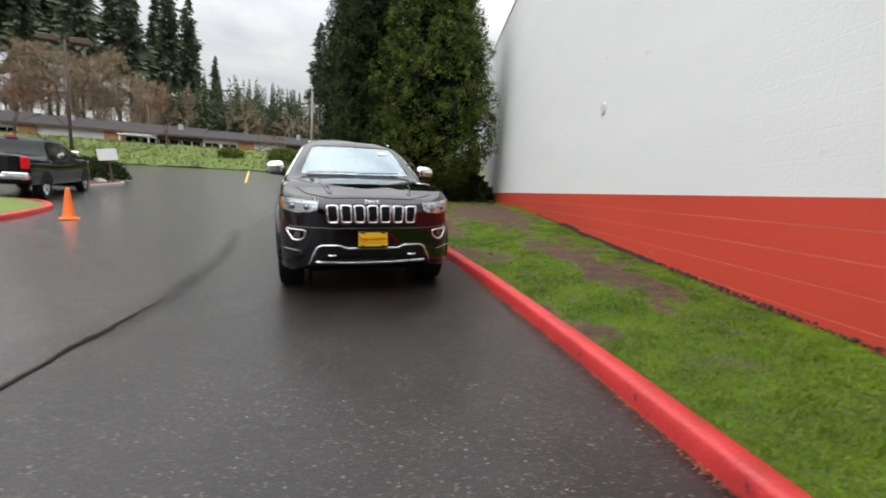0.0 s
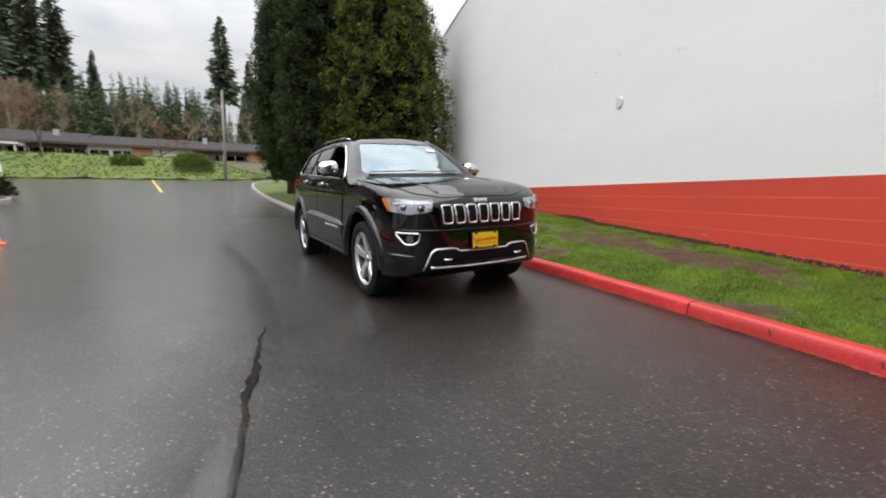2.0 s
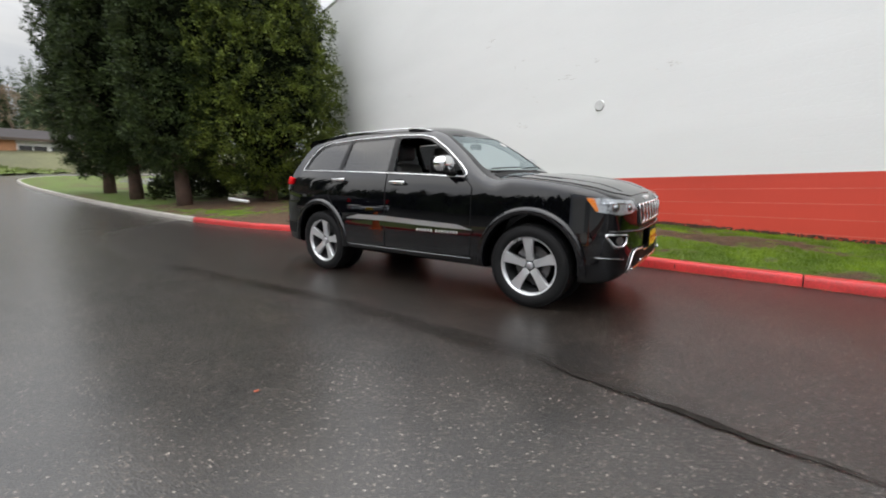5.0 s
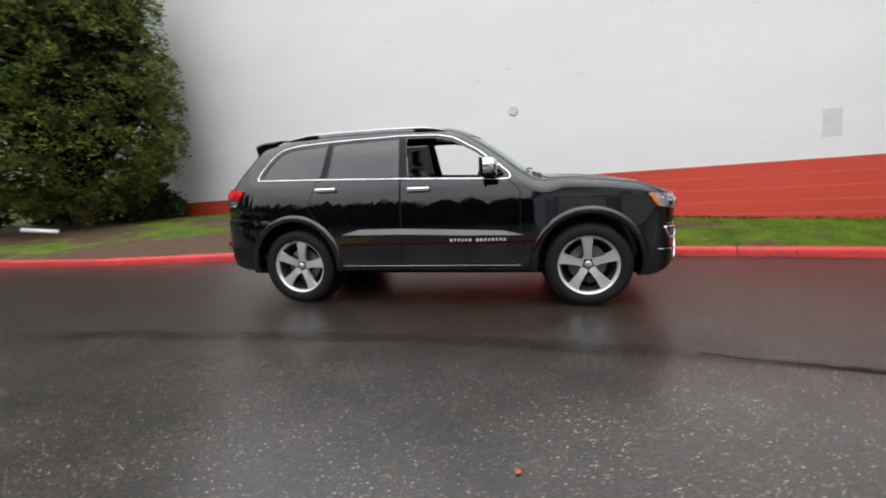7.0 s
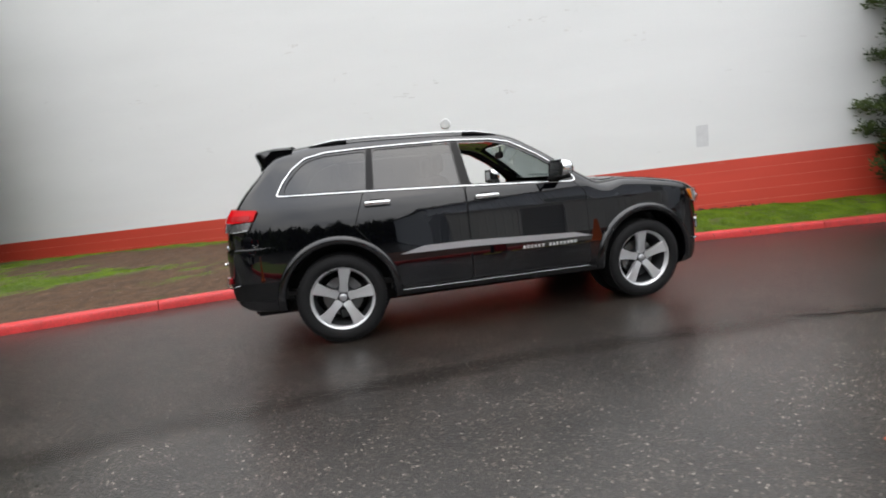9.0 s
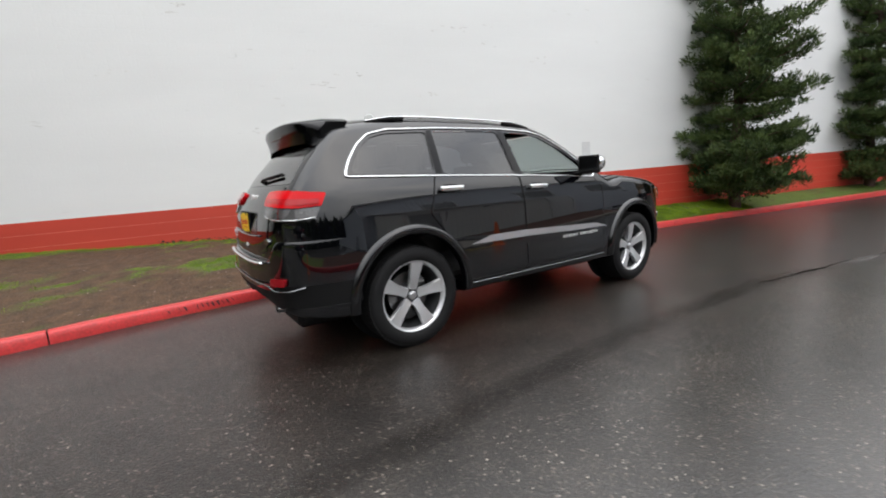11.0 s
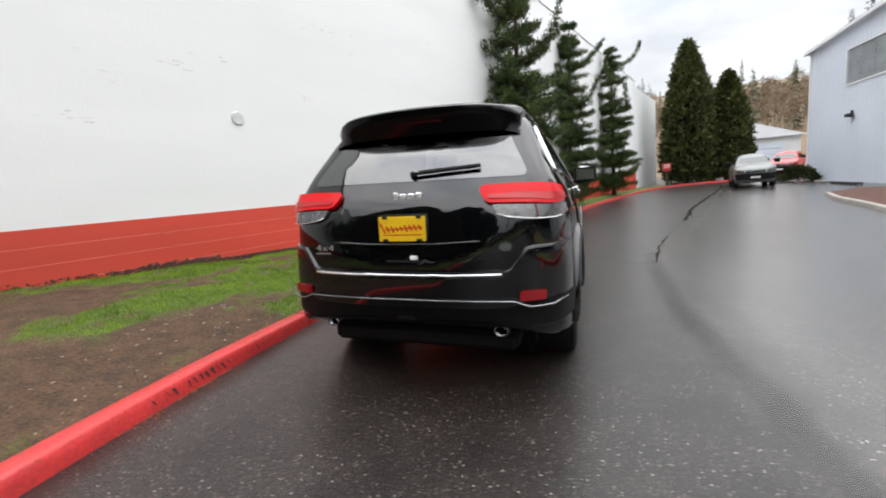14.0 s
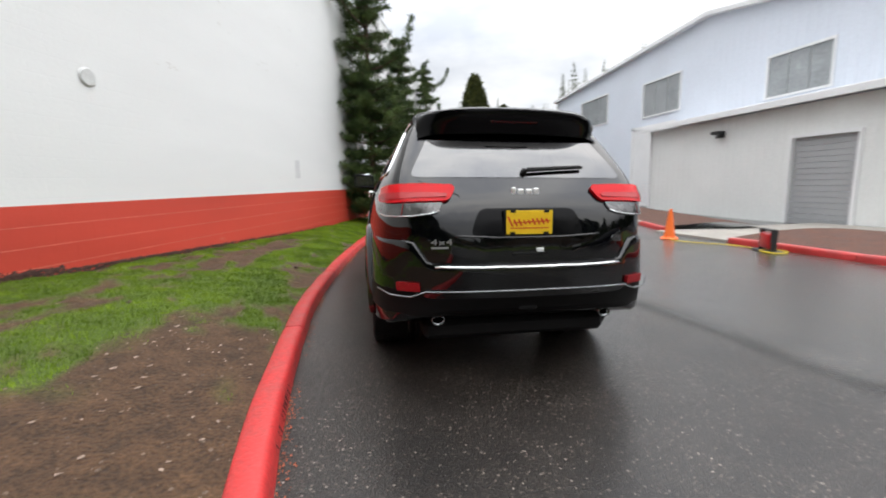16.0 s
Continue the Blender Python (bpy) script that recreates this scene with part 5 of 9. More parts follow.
def street_tree(x, y, z, h, seed):
    root = thing("street_tree", pose(x, y, z), "slim leaf-shedding street tree with a few rusty leaves", "tree", "street trees")
    tv, tf = bare_tree_mesh(seed, h, 2)
    raw("trunk", tv, tf, BARK, root)
    rng = random.Random(seed)
    lv, lf = [], []
    ends = [v for v in tv if v.z > h * 0.4]
    for _ in range(420):
        sprays(rng, lv, lf, rng.choice(ends) + Vector((rng.gauss(0, 0.2), rng.gauss(0, 0.2), rng.gauss(0, 0.2))), 0.14, 0, 2)
    raw("crown", lv, lf, RUSTY, root)


RUSTY = leaf_material("rusty_leaves", (0.16, 0.07, 0.03), (0.34, 0.17, 0.08))
for k, (tx, ty, th) in enumerate([(-27.5, 45.5, 8.5), (-23.3, 46.0, 8.0), (-16.2, 50.5, 9.0), (-6.5, 53.0, 7.0)]):
    street_tree(tx, ty, gz(tx, ty) + 0.3, th, 300 + k)

# ---- metal shop building across the lane ----
def siding(bm, a, b, z0, z1f, pitch=0.30, depth=0.012):
    """Ribbed metal sheet from plan point a to b, from z0 up to z1f(fraction)."""
    a, b = Vector((*a, 0)), Vector((*b, 0))
    d = (b - a).normalized()
    out = Vector((d.y, -d.x, 0))
    n = int((b - a).length / pitch)
    prof = []
    for i in range(n):
        for f, o in ((0.0, 0.0), (0.72, 0.0), (0.80, depth), (0.92, depth)):
            prof.append(((i + f) / n, o))
    prof.append((1.0, 0.0))
    lo = [bm.verts.new((*(a.lerp(b, f) + out * o).to_2d(), z0(f) if callable(z0) else z0)) for f, o in prof]
    hi = [bm.verts.new((*(a.lerp(b, f) + out * o).to_2d(), z1f(f))) for f, o in prof]
    for i in range(len(prof) - 1):
        bm.faces.new((lo[i], lo[i + 1], hi[i + 1], hi[i]))


def metal_shop():
    root = thing("metal_workshop", Matrix(), "pale blue-grey ribbed metal workshop with a low gable", "building")
    X, Y0, Y1, YR = -13.4, -26.2, -1.6, -11.7
    top = lambda y: 7.8 - 0.056 * abs(y - YR) if y < YR else 7.8 - 0.19 * (y - YR)
    g = -0.6
    # the gable wall faces the lane (+x); built in strips between the openings
    wins = [(-22.6, -19.3, 4.55, 6.3), (-16.0, -13.2, 4.3, 6.05), (-8.9, -6.6, 3.9, 5.4)]
    bm = bmesh.new()
    edges = sorted({Y0, Y1, *[v for w in wins for v in w[:2]], YR})
    for a, b in zip(edges, edges[1:]):
        zt = lambda f, a=a, b=b: top(a + (b - a) * f)
        hole = [w for w in wins if w[0] <= a and b <= w[1]]
        if hole:
            siding(bm, (X, a), (X, b), g, lambda f: hole[0][2])
            siding(bm, (X, a), (X, b), hole[0][3], zt)
        else:
            siding(bm, (X, a), (X, b), g, zt)
    siding(bm, (X - 16, Y0), (X, Y0), g, lambda f: top(Y0))
    siding(bm, (X, Y1), (X - 16, Y1), g, lambda f: top(Y1))
    part("wall", bm, METAL_SIDING, root)
    bm = bmesh.new()
    for a, b in ((Y0 - 0.3, YR), (YR, Y1 + 0.3)):
        za, zb = top(a), top(b)
        vs = box(bm, X - 16, X + 0.28, a, b, 0, 0.16)
        for v in vs:
            v.co.z += za + (zb - za) * (v.co.y - a) / (b - a)
    part("roof", bm, SIDING_TRIM, root, "white-edged metal roof")
    for w0, w1, wz0, wz1 in wins:
        bm = bmesh.new()
        for (a0, a1, z0, z1) in ((w0, w1, wz0, wz0 + 0.07), (w0, w1, wz1 - 0.07, wz1), (w0, w0 + 0.07, wz0 + 0.07, wz1 - 0.07), (w1 - 0.07, w1, wz0 + 0.07, wz1 - 0.07)):
            box(bm, X - 0.04, X + 0.05, a0, a1, z0, z1)
        fr = part("window", bm, SIDING_TRIM, root, "wide fixed window with dull panes")
        for i in range(3):
            bm = bmesh.new()
            s = (w1 - w0 - 0.14) / 3
            box(bm, X - 0.02, X - 0.012, w0 + 0.07 + i * s + 0.012, w0 + 0.07 + (i + 1) * s - 0.012, wz0 + 0.07, wz1 - 0.07)
            part("pane", bm, OLD_PANE, fr)
    # corner trim and roller door
    bm = bmesh.new()
    box(bm, X - 0.02, X + 0.05, Y0 - 0.05, Y0 + 0.1, g, top(Y0))
    part("corner_trim", bm, SIDING_TRIM, root)
    d = thing("roller_door", Matrix(), "", "")
    d.parent = root
    d["label"] = "white ribbed roller door"
    for i in range(24):
        z = -0.45 + i * 0.175
        bm = bmesh.new()
        box(bm, X + 0.03, X + 0.055, -16.6, -13.6, z, z + 0.165, 0.006)
        part("slat", bm, SIDING_TRIM, d)
    bm = bmesh.new()
    for a0, a1, z0, z1 in ((-16.75, -16.6, -0.5, 3.9), (-16.75, -13.4, 3.75, 3.9)):
        box(bm, X + 0.03, X + 0.09, a0, a1, z0, z1)
    part("door_frame", bm, SIDING_TRIM, root)
    # flood lamp on the gable
    bm = bmesh.new()
    box(bm, X + 0.02, X + 0.3, -22.0, -21.7, 3.0, 3.16, 0.02)
    box(bm, X + 0.02, X + 0.1, -21.9, -21.8, 3.16, 3.3)
    part("flood_lamp", bm, RUBBER, root, "small dark flood lamp")
    bm = bmesh.new()
    box(bm, X - 15.9, X - 0.25, Y0 + 0.1, Y1 - 0.1, g, 5.0)
    part("inner_walls", bm, HOUSE_WHITE, root)

    annex = thing("workshop_annex", Matrix(), "low lean-to annex of grey-white metal siding with a white fascia", "building")
    AX, A0, A1 = -12.0, -13.2, -2.0
    bm = bmesh.new()
    doors = [(-6.45, -4.65, 2.32), ]
    ez = 3.3
    segs = sorted({A0, A1, *[v for d0, d1, _ in doors for v in (d0, d1)]})
    for a, b in zip(segs, segs[1:]):
        hit = [h for d0, d1, h in doors if d0 <= a and b <= d1]
        siding(bm, (AX, a), (AX, b), hit[0] if hit else g, lambda f: ez)
    siding(bm, (X, A0), (AX, A0), g, lambda f: ez + 0.25 * (1 - f), 0.3)
    part("wall", bm, ANNEX_SIDING, annex)
    bm = bmesh.new()
    vs = box(bm, X, AX + 0.35, A0 - 0.2, A1, 0, 0.12)
    for v in vs:
        v.co.z += ez + 0.05 + (AX + 0.35 - v.co.x) * 0.2
    part("roof", bm, SIDING_TRIM, annex)
    bm = bmesh.new()
    box(bm, AX + 0.35, AX + 0.45, A0 - 0.22, A1, ez - 0.02, ez + 0.2, 0.015)
    part("gutter", bm, SIDING_TRIM, annex, "white gutter and fascia")
    for d0, d1, h in doors:
        rd = thing("roller_door", Matrix(), "", "")
        rd.parent = annex
        rd["label"] = "grey roller door"
        for i in range(17):
            z = -0.45 + i * 0.168
            bm = bmesh.new()
            box(bm, AX - 0.09, AX - 0.06, d0, d1, z, z + 0.16, 0.006)
            part("slat", bm, ROLL_DOOR, rd)
        bm = bmesh.new()
        box(bm, AX - 0.1, AX + 0.06, d0 - 0.1, d0, -0.5, h + 0.1)
        box(bm, AX - 0.1, AX + 0.06, d1, d1 + 0.1, -0.5, h + 0.1)
        box(bm, AX - 0.1, AX + 0.06, d0, d1, h, h + 0.1)
        part("door_frame", bm, SIDING_TRIM, annex)
    bm = bmesh.new()
    box(bm, AX + 0.03, AX + 0.1, -9.4, -9.0, 2.62, 2.86, 0.02)
    box(bm, AX + 0.1, AX + 0.33, -9.38, -9.02, 2.74, 2.86, 0.02)
    part("flood_lamp", bm, RUBBER, annex, "dark wall-mounted flood lamp")
    bm = bmesh.new()
    tube(bm, (AX + 0.08, A0 + 0.1, ez), (AX + 0.08, A0 + 0.1, -0.4), 0.045, n=8)
    part("downpipe", bm, SIDING_TRIM, annex)


OLD_PANE = surf("dusty_panes", (0.30, 0.32, 0.33), 0.18, var=0.2, coarse=1.2, fine=10)
ANNEX_SIDING = surf("grey_white_siding", (0.76, 0.78, 0.77), 0.5, var=0.05, coarse=0.6, fine=12)
metal_shop()


# ---- low brick row beyond the ivy bank ----
BROWN_BOARD = surf("dark_brown_boards", (0.085, 0.06, 0.045), 0.8, var=0.25, coarse=1.5, fine=14)


def low_row():
    root = thing("low_brick_row", Matrix(), "long low brick and white row under a dark pitched roof", "building")
    Y, D = 57.0, 9.0
    x0, x1 = -62.0, 16.0
    floor = 3.6
    units = [(-62, -45, 'w'), (-45, -42, 'b'), (-42, -33, 'd'), (-33, -31.3, 'b'), (-31.3, -24.6, 'w'), (-24.6, -22.6, 'b'), (-22.6, -19, 'd'), (-19, -13.8, 'k'), (-13.8, -9.6, 'd'), (-9.6, -7.6, 'b'), (-7.6, -3.5, 'w'), (-3.5, 3, 'k'), (3, 5, 'b'), (5, 10, 'd'), (10, 16, 'b')]
    for a, b, k in units:
        bm = bmesh.new()
        if k == 'b':
            box(bm, a, b, Y - 0.25, Y + 0.2, floor - 1.5, floor + 2.75)
            part("wall", bm, BRICK_TAN, root, "tan brick pier")
        else:
            box(bm, a, b, Y, Y + 0.2, floor - 1.5, floor + (0.75 if k == 'd' else 0.3))
            box(bm, a, b, Y, Y + 0.2, floor + 2.25, floor + 2.75)
            n = max(2, int((b - a) / 2.2))
            for i in range(n + 1):
                xx = a + (b - a) * i / n
                box(bm, max(a, xx - 0.12), min(b, xx + 0.12), Y, Y + 0.2, floor + 0.3, floor + 2.25)
            if k == 'w':
                box(bm, a, b, Y + 0.06, Y + 0.14, floor + 0.3, floor + 2.25)
            part("wall", bm, {'w': HOUSE_WHITE, 'd': HOUSE_WHITE, 'k': BROWN_BOARD}[k], root, {'w': "white-painted front", 'd': "white window front", 'k': "dark brown boarded front"}[k])
            if k in 'dk':
                for i in range(n):
                    xa, xb = a + (b - a) * i / n + 0.14, a + (b - a) * (i + 1) / n - 0.14
                    bm = bmesh.new()
                    box(bm, xa, xb, Y + 0.08, Y + 0.1, floor + 0.75, floor + 2.25)
                    w = part("window", bm, DARK_WINDOW, root, "dark shop window")
                    bm = bmesh.new()
                    for q in (xa, (xa + xb) / 2 - 0.03, xb - 0.06):
                        box(bm, q, q + 0.06, Y + 0.02, Y + 0.07, floor + 0.75, floor + 2.25)
                    box(bm, xa, xb, Y - 0.02, Y + 0.05, floor + 0.68, floor + 0.76)
                    part("frame", bm, HOUSE_WHITE, w)
    bm = bmesh.new()
    for a, b, drop in ((x0, -33, 0.0), (-33, -14, -0.35), (-14, x1, -0.7)):
        v = [(a, Y - 0.6, floor + 2.7), (b, Y - 0.6, floor + 2.7), (b, Y + D / 2, floor + 4.4 + drop * 0.4), (a, Y + D / 2, floor + 4.4 + drop * 0.4), (a, Y + D + 1, floor + 2.7), (b, Y + D + 1, floor + 2.7)]
        lo = [bm.verts.new(p) for p in v]
        hi = [bm.verts.new((p[0], p[1], p[2] + 0.22)) for p in v]
        for q in ((0, 1, 2, 3), (3, 2, 5, 4)):
            bm.faces.new([hi[i] for i in q])
            bm.faces.new([lo[i] for i in reversed(q)])
        for q in ((0, 1), (1, 2), (2, 5), (5, 4), (4, 3), (3, 0)):
            bm.faces.new((lo[q[0]], lo[q[1]], hi[q[1]], hi[q[0]]))
    part("roof", bm, ROOF_DARK, root, "dark shingle roof")
    bm = bmesh.new()
    box(bm, x0, x1, Y - 0.66, Y - 0.58, floor + 2.68, floor + 2.95)
    part("fascia", bm, BROWN_BOARD, root)
    bm = bmesh.new()
    box(bm, x0, x1, Y + 0.4, Y + D, floor - 1.5, floor + 2.6)
    part("inner_walls", bm, ROOF_DARK, root)
    for x, s in ((-29, 0.5), (-17, 0.5), (-2, 0.6)):
        bm = bmesh.new()
        box(bm, x - 0.25, x + 0.25, Y + 2.6, Y + 3.1, floor + 3.4, floor + 4.6)
        part("roof_vent", bm, ROLL_DOOR, root)
    bm = bmesh.new()
    box(bm, -22.4, -19.0, Y - 2.6, Y - 0.1, floor + 2.25, floor + 2.42, 0.02)
    part("porch_roof", bm, HOUSE_WHITE, root, "flat white porch roof")
    for px in (-22.2, -19.2):
        bm = bmesh.new()
        box(bm, px - 0.07, px + 0.07, Y - 2.5, Y - 2.36, floor - 1.0, floor + 2.25)
        part("porch_post", bm, HOUSE_WHITE, root)


low_row()


# ---- small things of the setting ----
def white_garage():
    root = thing("white_garage", pose(-16.0, -44, gz(-16, -44)), "white gabled shed with a wide pale door", "building")
    bm = bmesh.new()
    box(bm, -4, 4, -6, 0, -0.3, 3.3)
    part("wall", bm, HOUSE_WHITE, root)
    bm = bmesh.new()
    v = [(-4.4, -6.3, 3.2), (4.4, -6.3, 3.2), (4.4, 0.4, 3.2), (-4.4, 0.4, 3.2), (0, -6.3, 4.7), (0, 0.4, 4.7)]
    q = [bm.verts.new(p) for p in v]
    for f in ((0, 3, 5, 4), (1, 4, 5, 2), (0, 4, 1), (3, 2, 5), (0, 1, 2, 3)):
        bm.faces.new([q[i] for i in f])
    part("roof", bm, SIDING_TRIM, root, "pale gable roof")
    bm = bmesh.new()
    for i in range(5):
        box(bm, -2.6, 2.6, 0.02, 0.07, 0.1 + i * 0.52, 0.58 + i * 0.52, 0.02)
    part("garage_door", bm, METAL_SIDING, root, "pale sectional door")


white_garage()


def utility_pole(x, y, h, r):
    root = thing("utility_pole", pose(x, y, gz(x, y)), "weathered wooden utility pole at the road's edge", "pole")
    bm = bmesh.new()
    tube(bm, (0, 0, -0.5), (0.1, 0, h), r, r * 0.7, 12)
    part("shaft", bm, POLE_WOOD, root, smooth=True)


utility_pole(-0.3, 46.3, 9.5, 0.15)


def yard_lamp(x, y, h):
    root = thing("street_lamp", pose(x, y, hill(x, y)), "tall dark yard lamp with two flat heads", "lamp")
    bm = bmesh.new()
    tube(bm, (0, 0, 0), (0, 0, h), 0.16, 0.10, 8)
    tube(bm, (-0.6, 0, h), (0.6, 0, h), 0.05, 0.05, 8)
    part("post", bm, BROWN_BOARD, root, smooth=True)
    for s in (-1, 1):
        bm = bmesh.new()
        box(bm, min(s * 0.55, s * 2.1), max(s * 0.55, s * 2.1), -0.5, 0.5, h - 0.28, h + 0.28, 0.06)
        part("lamp_head", bm, BROWN_BOARD, root)


yard_lamp(-23.3, 46.0, 11.6)


def traffic_cone(m, label):
    root = thing("traffic_cone", m, label, "cone", "traffic cones")
    bm = bmesh.new()
    box(bm, -0.18, 0.18, -0.18, 0.18, 0, 0.03, 0.012)
    part("base", bm, CONE_ORANGE, root)
    bm = bmesh.new()
    prof = [(0.145, 0.03), (0.13, 0.045), (0.118, 0.08), (0.04, 0.66), (0.033, 0.7), (0.026, 0.705), (0.024, 0.66)]
    n = 20
    ring = [[bm.verts.new((r * math.cos(6.2832 * i / n), r * math.sin(6.2832 * i / n), z)) for i in range(n)] for r, z in prof]
    for a, b in zip(ring, ring[1:]):
        for i in range(n):
            bm.faces.new((a[i], a[(i + 1) % n], b[(i + 1) % n], b[i]))
    part("cone", bm, CONE_ORANGE, root, smooth=True)
    return root


traffic_cone(pose(-5.75, 4.95, gz(-5.75, 4.95), 0, 0, 20), "orange traffic cone on the wet asphalt by the island kerb")
traffic_cone(pose(-6.05, -4.05, gz(-6.05, -4.05), 0, 0, 50), "orange traffic cone holding one end of a yellow cord")


def small_sign(x, y):
    root = thing("road_sign", pose(x, y, gz(x, y) + 0.1, 0, 0, 8), "small red notice board on a short wooden post", "sign")
    bm = bmesh.new()
    box(bm, -0.06, 0.06, -0.06, 0.06, -0.3, 1.45, 0.01)
    part("post", bm, BARK, root)
    bm = bmesh.new()
    box(bm, -0.28, 0.28, 0.062, 0.09, 0.95, 1.5, 0.01)
    b = part("board", bm, RED_KERB, root, "red board")
    bm = bmesh.new()
    for i in range(2):
        box(bm, -0.2, 0.2, 0.0915, 0.094, 1.33 - i * 0.14, 1.39 - i * 0.14)
    part("lettering", bm, HOUSE_WHITE, b, "white bars")


small_sign(-6.55, -29.9)

# lines at the top of the road
def painted_line(a, b, half, material, label):
    a, b = Vector((*a, 0)), Vector((*b, 0))
    d = (b - a).normalized()
    n = Vector((-d.y, d.x, 0)) * half
    steps = max(2, int((b - a).length / 0.7))
    verts, faces = [], []
    for i in range(steps + 1):
        p = a.lerp(b, i / steps)
        for q in (p - n, p + n):
            verts.append((q.x, q.y, gz(q.x, q.y) + 0.012))
    faces = [(2 * i, 2 * i + 1, 2 * i + 3, 2 * i + 2) for i in range(steps)]
    tagged(raw("lane_line", verts, faces, material), label, "lane line", kind="structure")


painted_line((-4.55, 24.0), (-6.9, 45.5), 0.07, YELLOW_LINE, "long worn yellow line on the asphalt")
painted_line((-4.0, 46.0), (-1.6, 46.3), 0.16, HOUSE_WHITE, "short white bar on the asphalt")
painted_line((-10.6, 45.6), (-8.6, 45.6), 0.16, HOUSE_WHITE, "short white bar on the asphalt")


# islands across the lane
def raised_bed(name, plan, material, label, depth):
    verts, faces = [], []
    pts = spline(plan, 0.5)
    n = 10
    for i, p in enumerate(pts):
        a, b = pts[max(0, i - 1)], pts[min(len(pts) - 1, i + 1)]
        s = -kerb_side(a, b)
        for j in range(n + 1):
            q = p + s * (0.14 + (depth - 0.14) * j / n)
            verts.append((q.x, q.y, gz(p.x, p.y) + 0.115 + 0.12 * math.sin(math.pi * j / n) + 0.02 * noise.noise((q.x * 2, q.y * 2, 0))))
    for i in range(len(pts) - 1):
        for j in range(n):
            k = i * (n + 1) + j
            faces.append((k, k + 1, k + n + 2, k + n + 1))
    tagged(raw(name, verts, faces, material, smooth=True), label, "planting bed", kind="structure")


I1 = [(-6.62, -3.0), (-6.55, 0.0), (-6.6, 3.0), (-6.75, 5.6), (-7.3, 7.7), (-8.6, 9.0), (-12.0, 9.6)]
build_kerb("kerb_2", I1, -100, 100, "red-painted kerb of the island across the lane", flip=True)
raised_bed("island_bed", I1[:4], BARK_MULCH, "dark red-brown bark mulch bed inside the red kerb", 3.6)
raised_bed("island_lawn", I1[2:6], TURF, "strip of green lawn on the kerbed island", 3.2)
I2 = [(-9.4, -14.8), (-8.75, -12.6), (-8.3, -10.0), (-7.6, -7.4), (-7.0, -5.6)]
build_kerb("kerb_3", I2, -6.6, 0, "grey concrete kerb of the planting bed", flip=True)
raised_bed("mulch_bed", I2, BARK_MULCH, "bark mulch bed along the workshop", 2.6)
I3 = [(-9.6, 15.6), (-9.2, 17.0), (-9.4, 18.6), (-10.4, 20.0), (-12.2, 20.8), (-15.0, 21.0)]
build_kerb("kerb_4", I3, 200, 300, "curved concrete kerb of the shrub bed", flip=True)
raised_bed("shrub_bed", I3, BARK_MULCH, "earth bed with shrubs at the parking edge", 2.5)
bm = bmesh.new()
vs = box(bm, -11.95, -6.75, -5.5, -3.15, -0.1, 0.1)
for v in vs:
    v.co.z += gz(v.co.x, v.co.y) - (0.03 if v.co.x < -9 else 0.06)
ob = part("path", bm, CONCRETE)
tagged(ob, "pale concrete path from the lane to the annex door", "path", kind="structure")

# ---- the parked car ----
from mathutils.bvhtree import BVHTree

PAINT = surf("black_car_paint", (0.0016, 0.0017, 0.0026), 0.3, metal=0.0, var=0.1, coarse=3, fine=300, coat=1.0, rvar=0.03)
PAINT.node_tree.nodes["Principled BSDF"].inputs["Specular IOR Level"].default_value = 0.0
PAINT.node_tree.nodes["Principled BSDF"].inputs["Coat Roughness"].default_value = 0.012
PAINT.node_tree.nodes["Principled BSDF"].inputs["Coat IOR"].default_value = 1.62
GLOSS_BLACK = plain("gloss_black_plastic", (0.002, 0.002, 0.0025), 0.14)
GLOSS_BLACK.node_tree.nodes["Principled BSDF"].inputs["Specular IOR Level"].default_value = 0.18
TRIM_BLACK = surf("matt_black_plastic", (0.006, 0.006, 0.0063), 0.6, var=0.2, fine=120)
TRIM_BLACK.node_tree.nodes["Principled BSDF"].inputs["Specular IOR Level"].default_value = 0.2
CHROME = plain("bright_chrome", (0.82, 0.83, 0.84), 0.08, 1.0)
SATIN = plain("satin_silver", (0.60, 0.61, 0.63), 0.38, 0.95)
BADGE_METAL = plain("brushed_badge", (0.8, 0.8, 0.8), 0.35, 0.6)
DULL_CHROME = plain("dark_chrome", (0.25, 0.26, 0.27), 0.2, 1.0)
RIM_FACE = surf("polished_alloy", (0.70, 0.71, 0.72), 0.34, 0.72, var=0.06, fine=200)
RIM_POCKET = surf("grey_alloy_paint", (0.06, 0.062, 0.065), 0.4, 0.6, var=0.1)
DISC_STEEL = surf("brake_steel", (0.15, 0.15, 0.15), 0.4, 1.0, var=0.15)
TYRE = surf("tyre_rubber", (0.012, 0.012, 0.0125), 0.68, var=0.25, coarse=6, fine=90, bump=0.3, dist=0.002)
TYRE.node_tree.nodes["Principled BSDF"].inputs["Specular IOR Level"].default_value = 0.18
CLEAR_GLASS = glass("windscreen_glass", (0.80, 0.90, 0.88), 0.72, f0=0.30, shine=(0.74, 0.86, 0.9))
TINT_GLASS = glass("dark_tinted_glass", (0.36, 0.38, 0.40), 0.12, f0=0.085)
BACK_GLASS = glass("rear_window_glass", (0.42, 0.44, 0.46), 0.12, f0=0.18)
LEATHER = surf("dark_seat_leather", (0.035, 0.033, 0.032), 0.5, var=0.15, fine=60, bump=0.2, dist=0.003)
LAMP_RED = plain("red_lamp_plastic", (0.60, 0.004, 0.008), 0.12)
LAMP_RED.node_tree.nodes["Principled BSDF"].inputs["Specular IOR Level"].default_value = 0.22
LAMP_DARKRED = plain("dark_red_reflector", (0.24, 0.006, 0.010), 0.2)
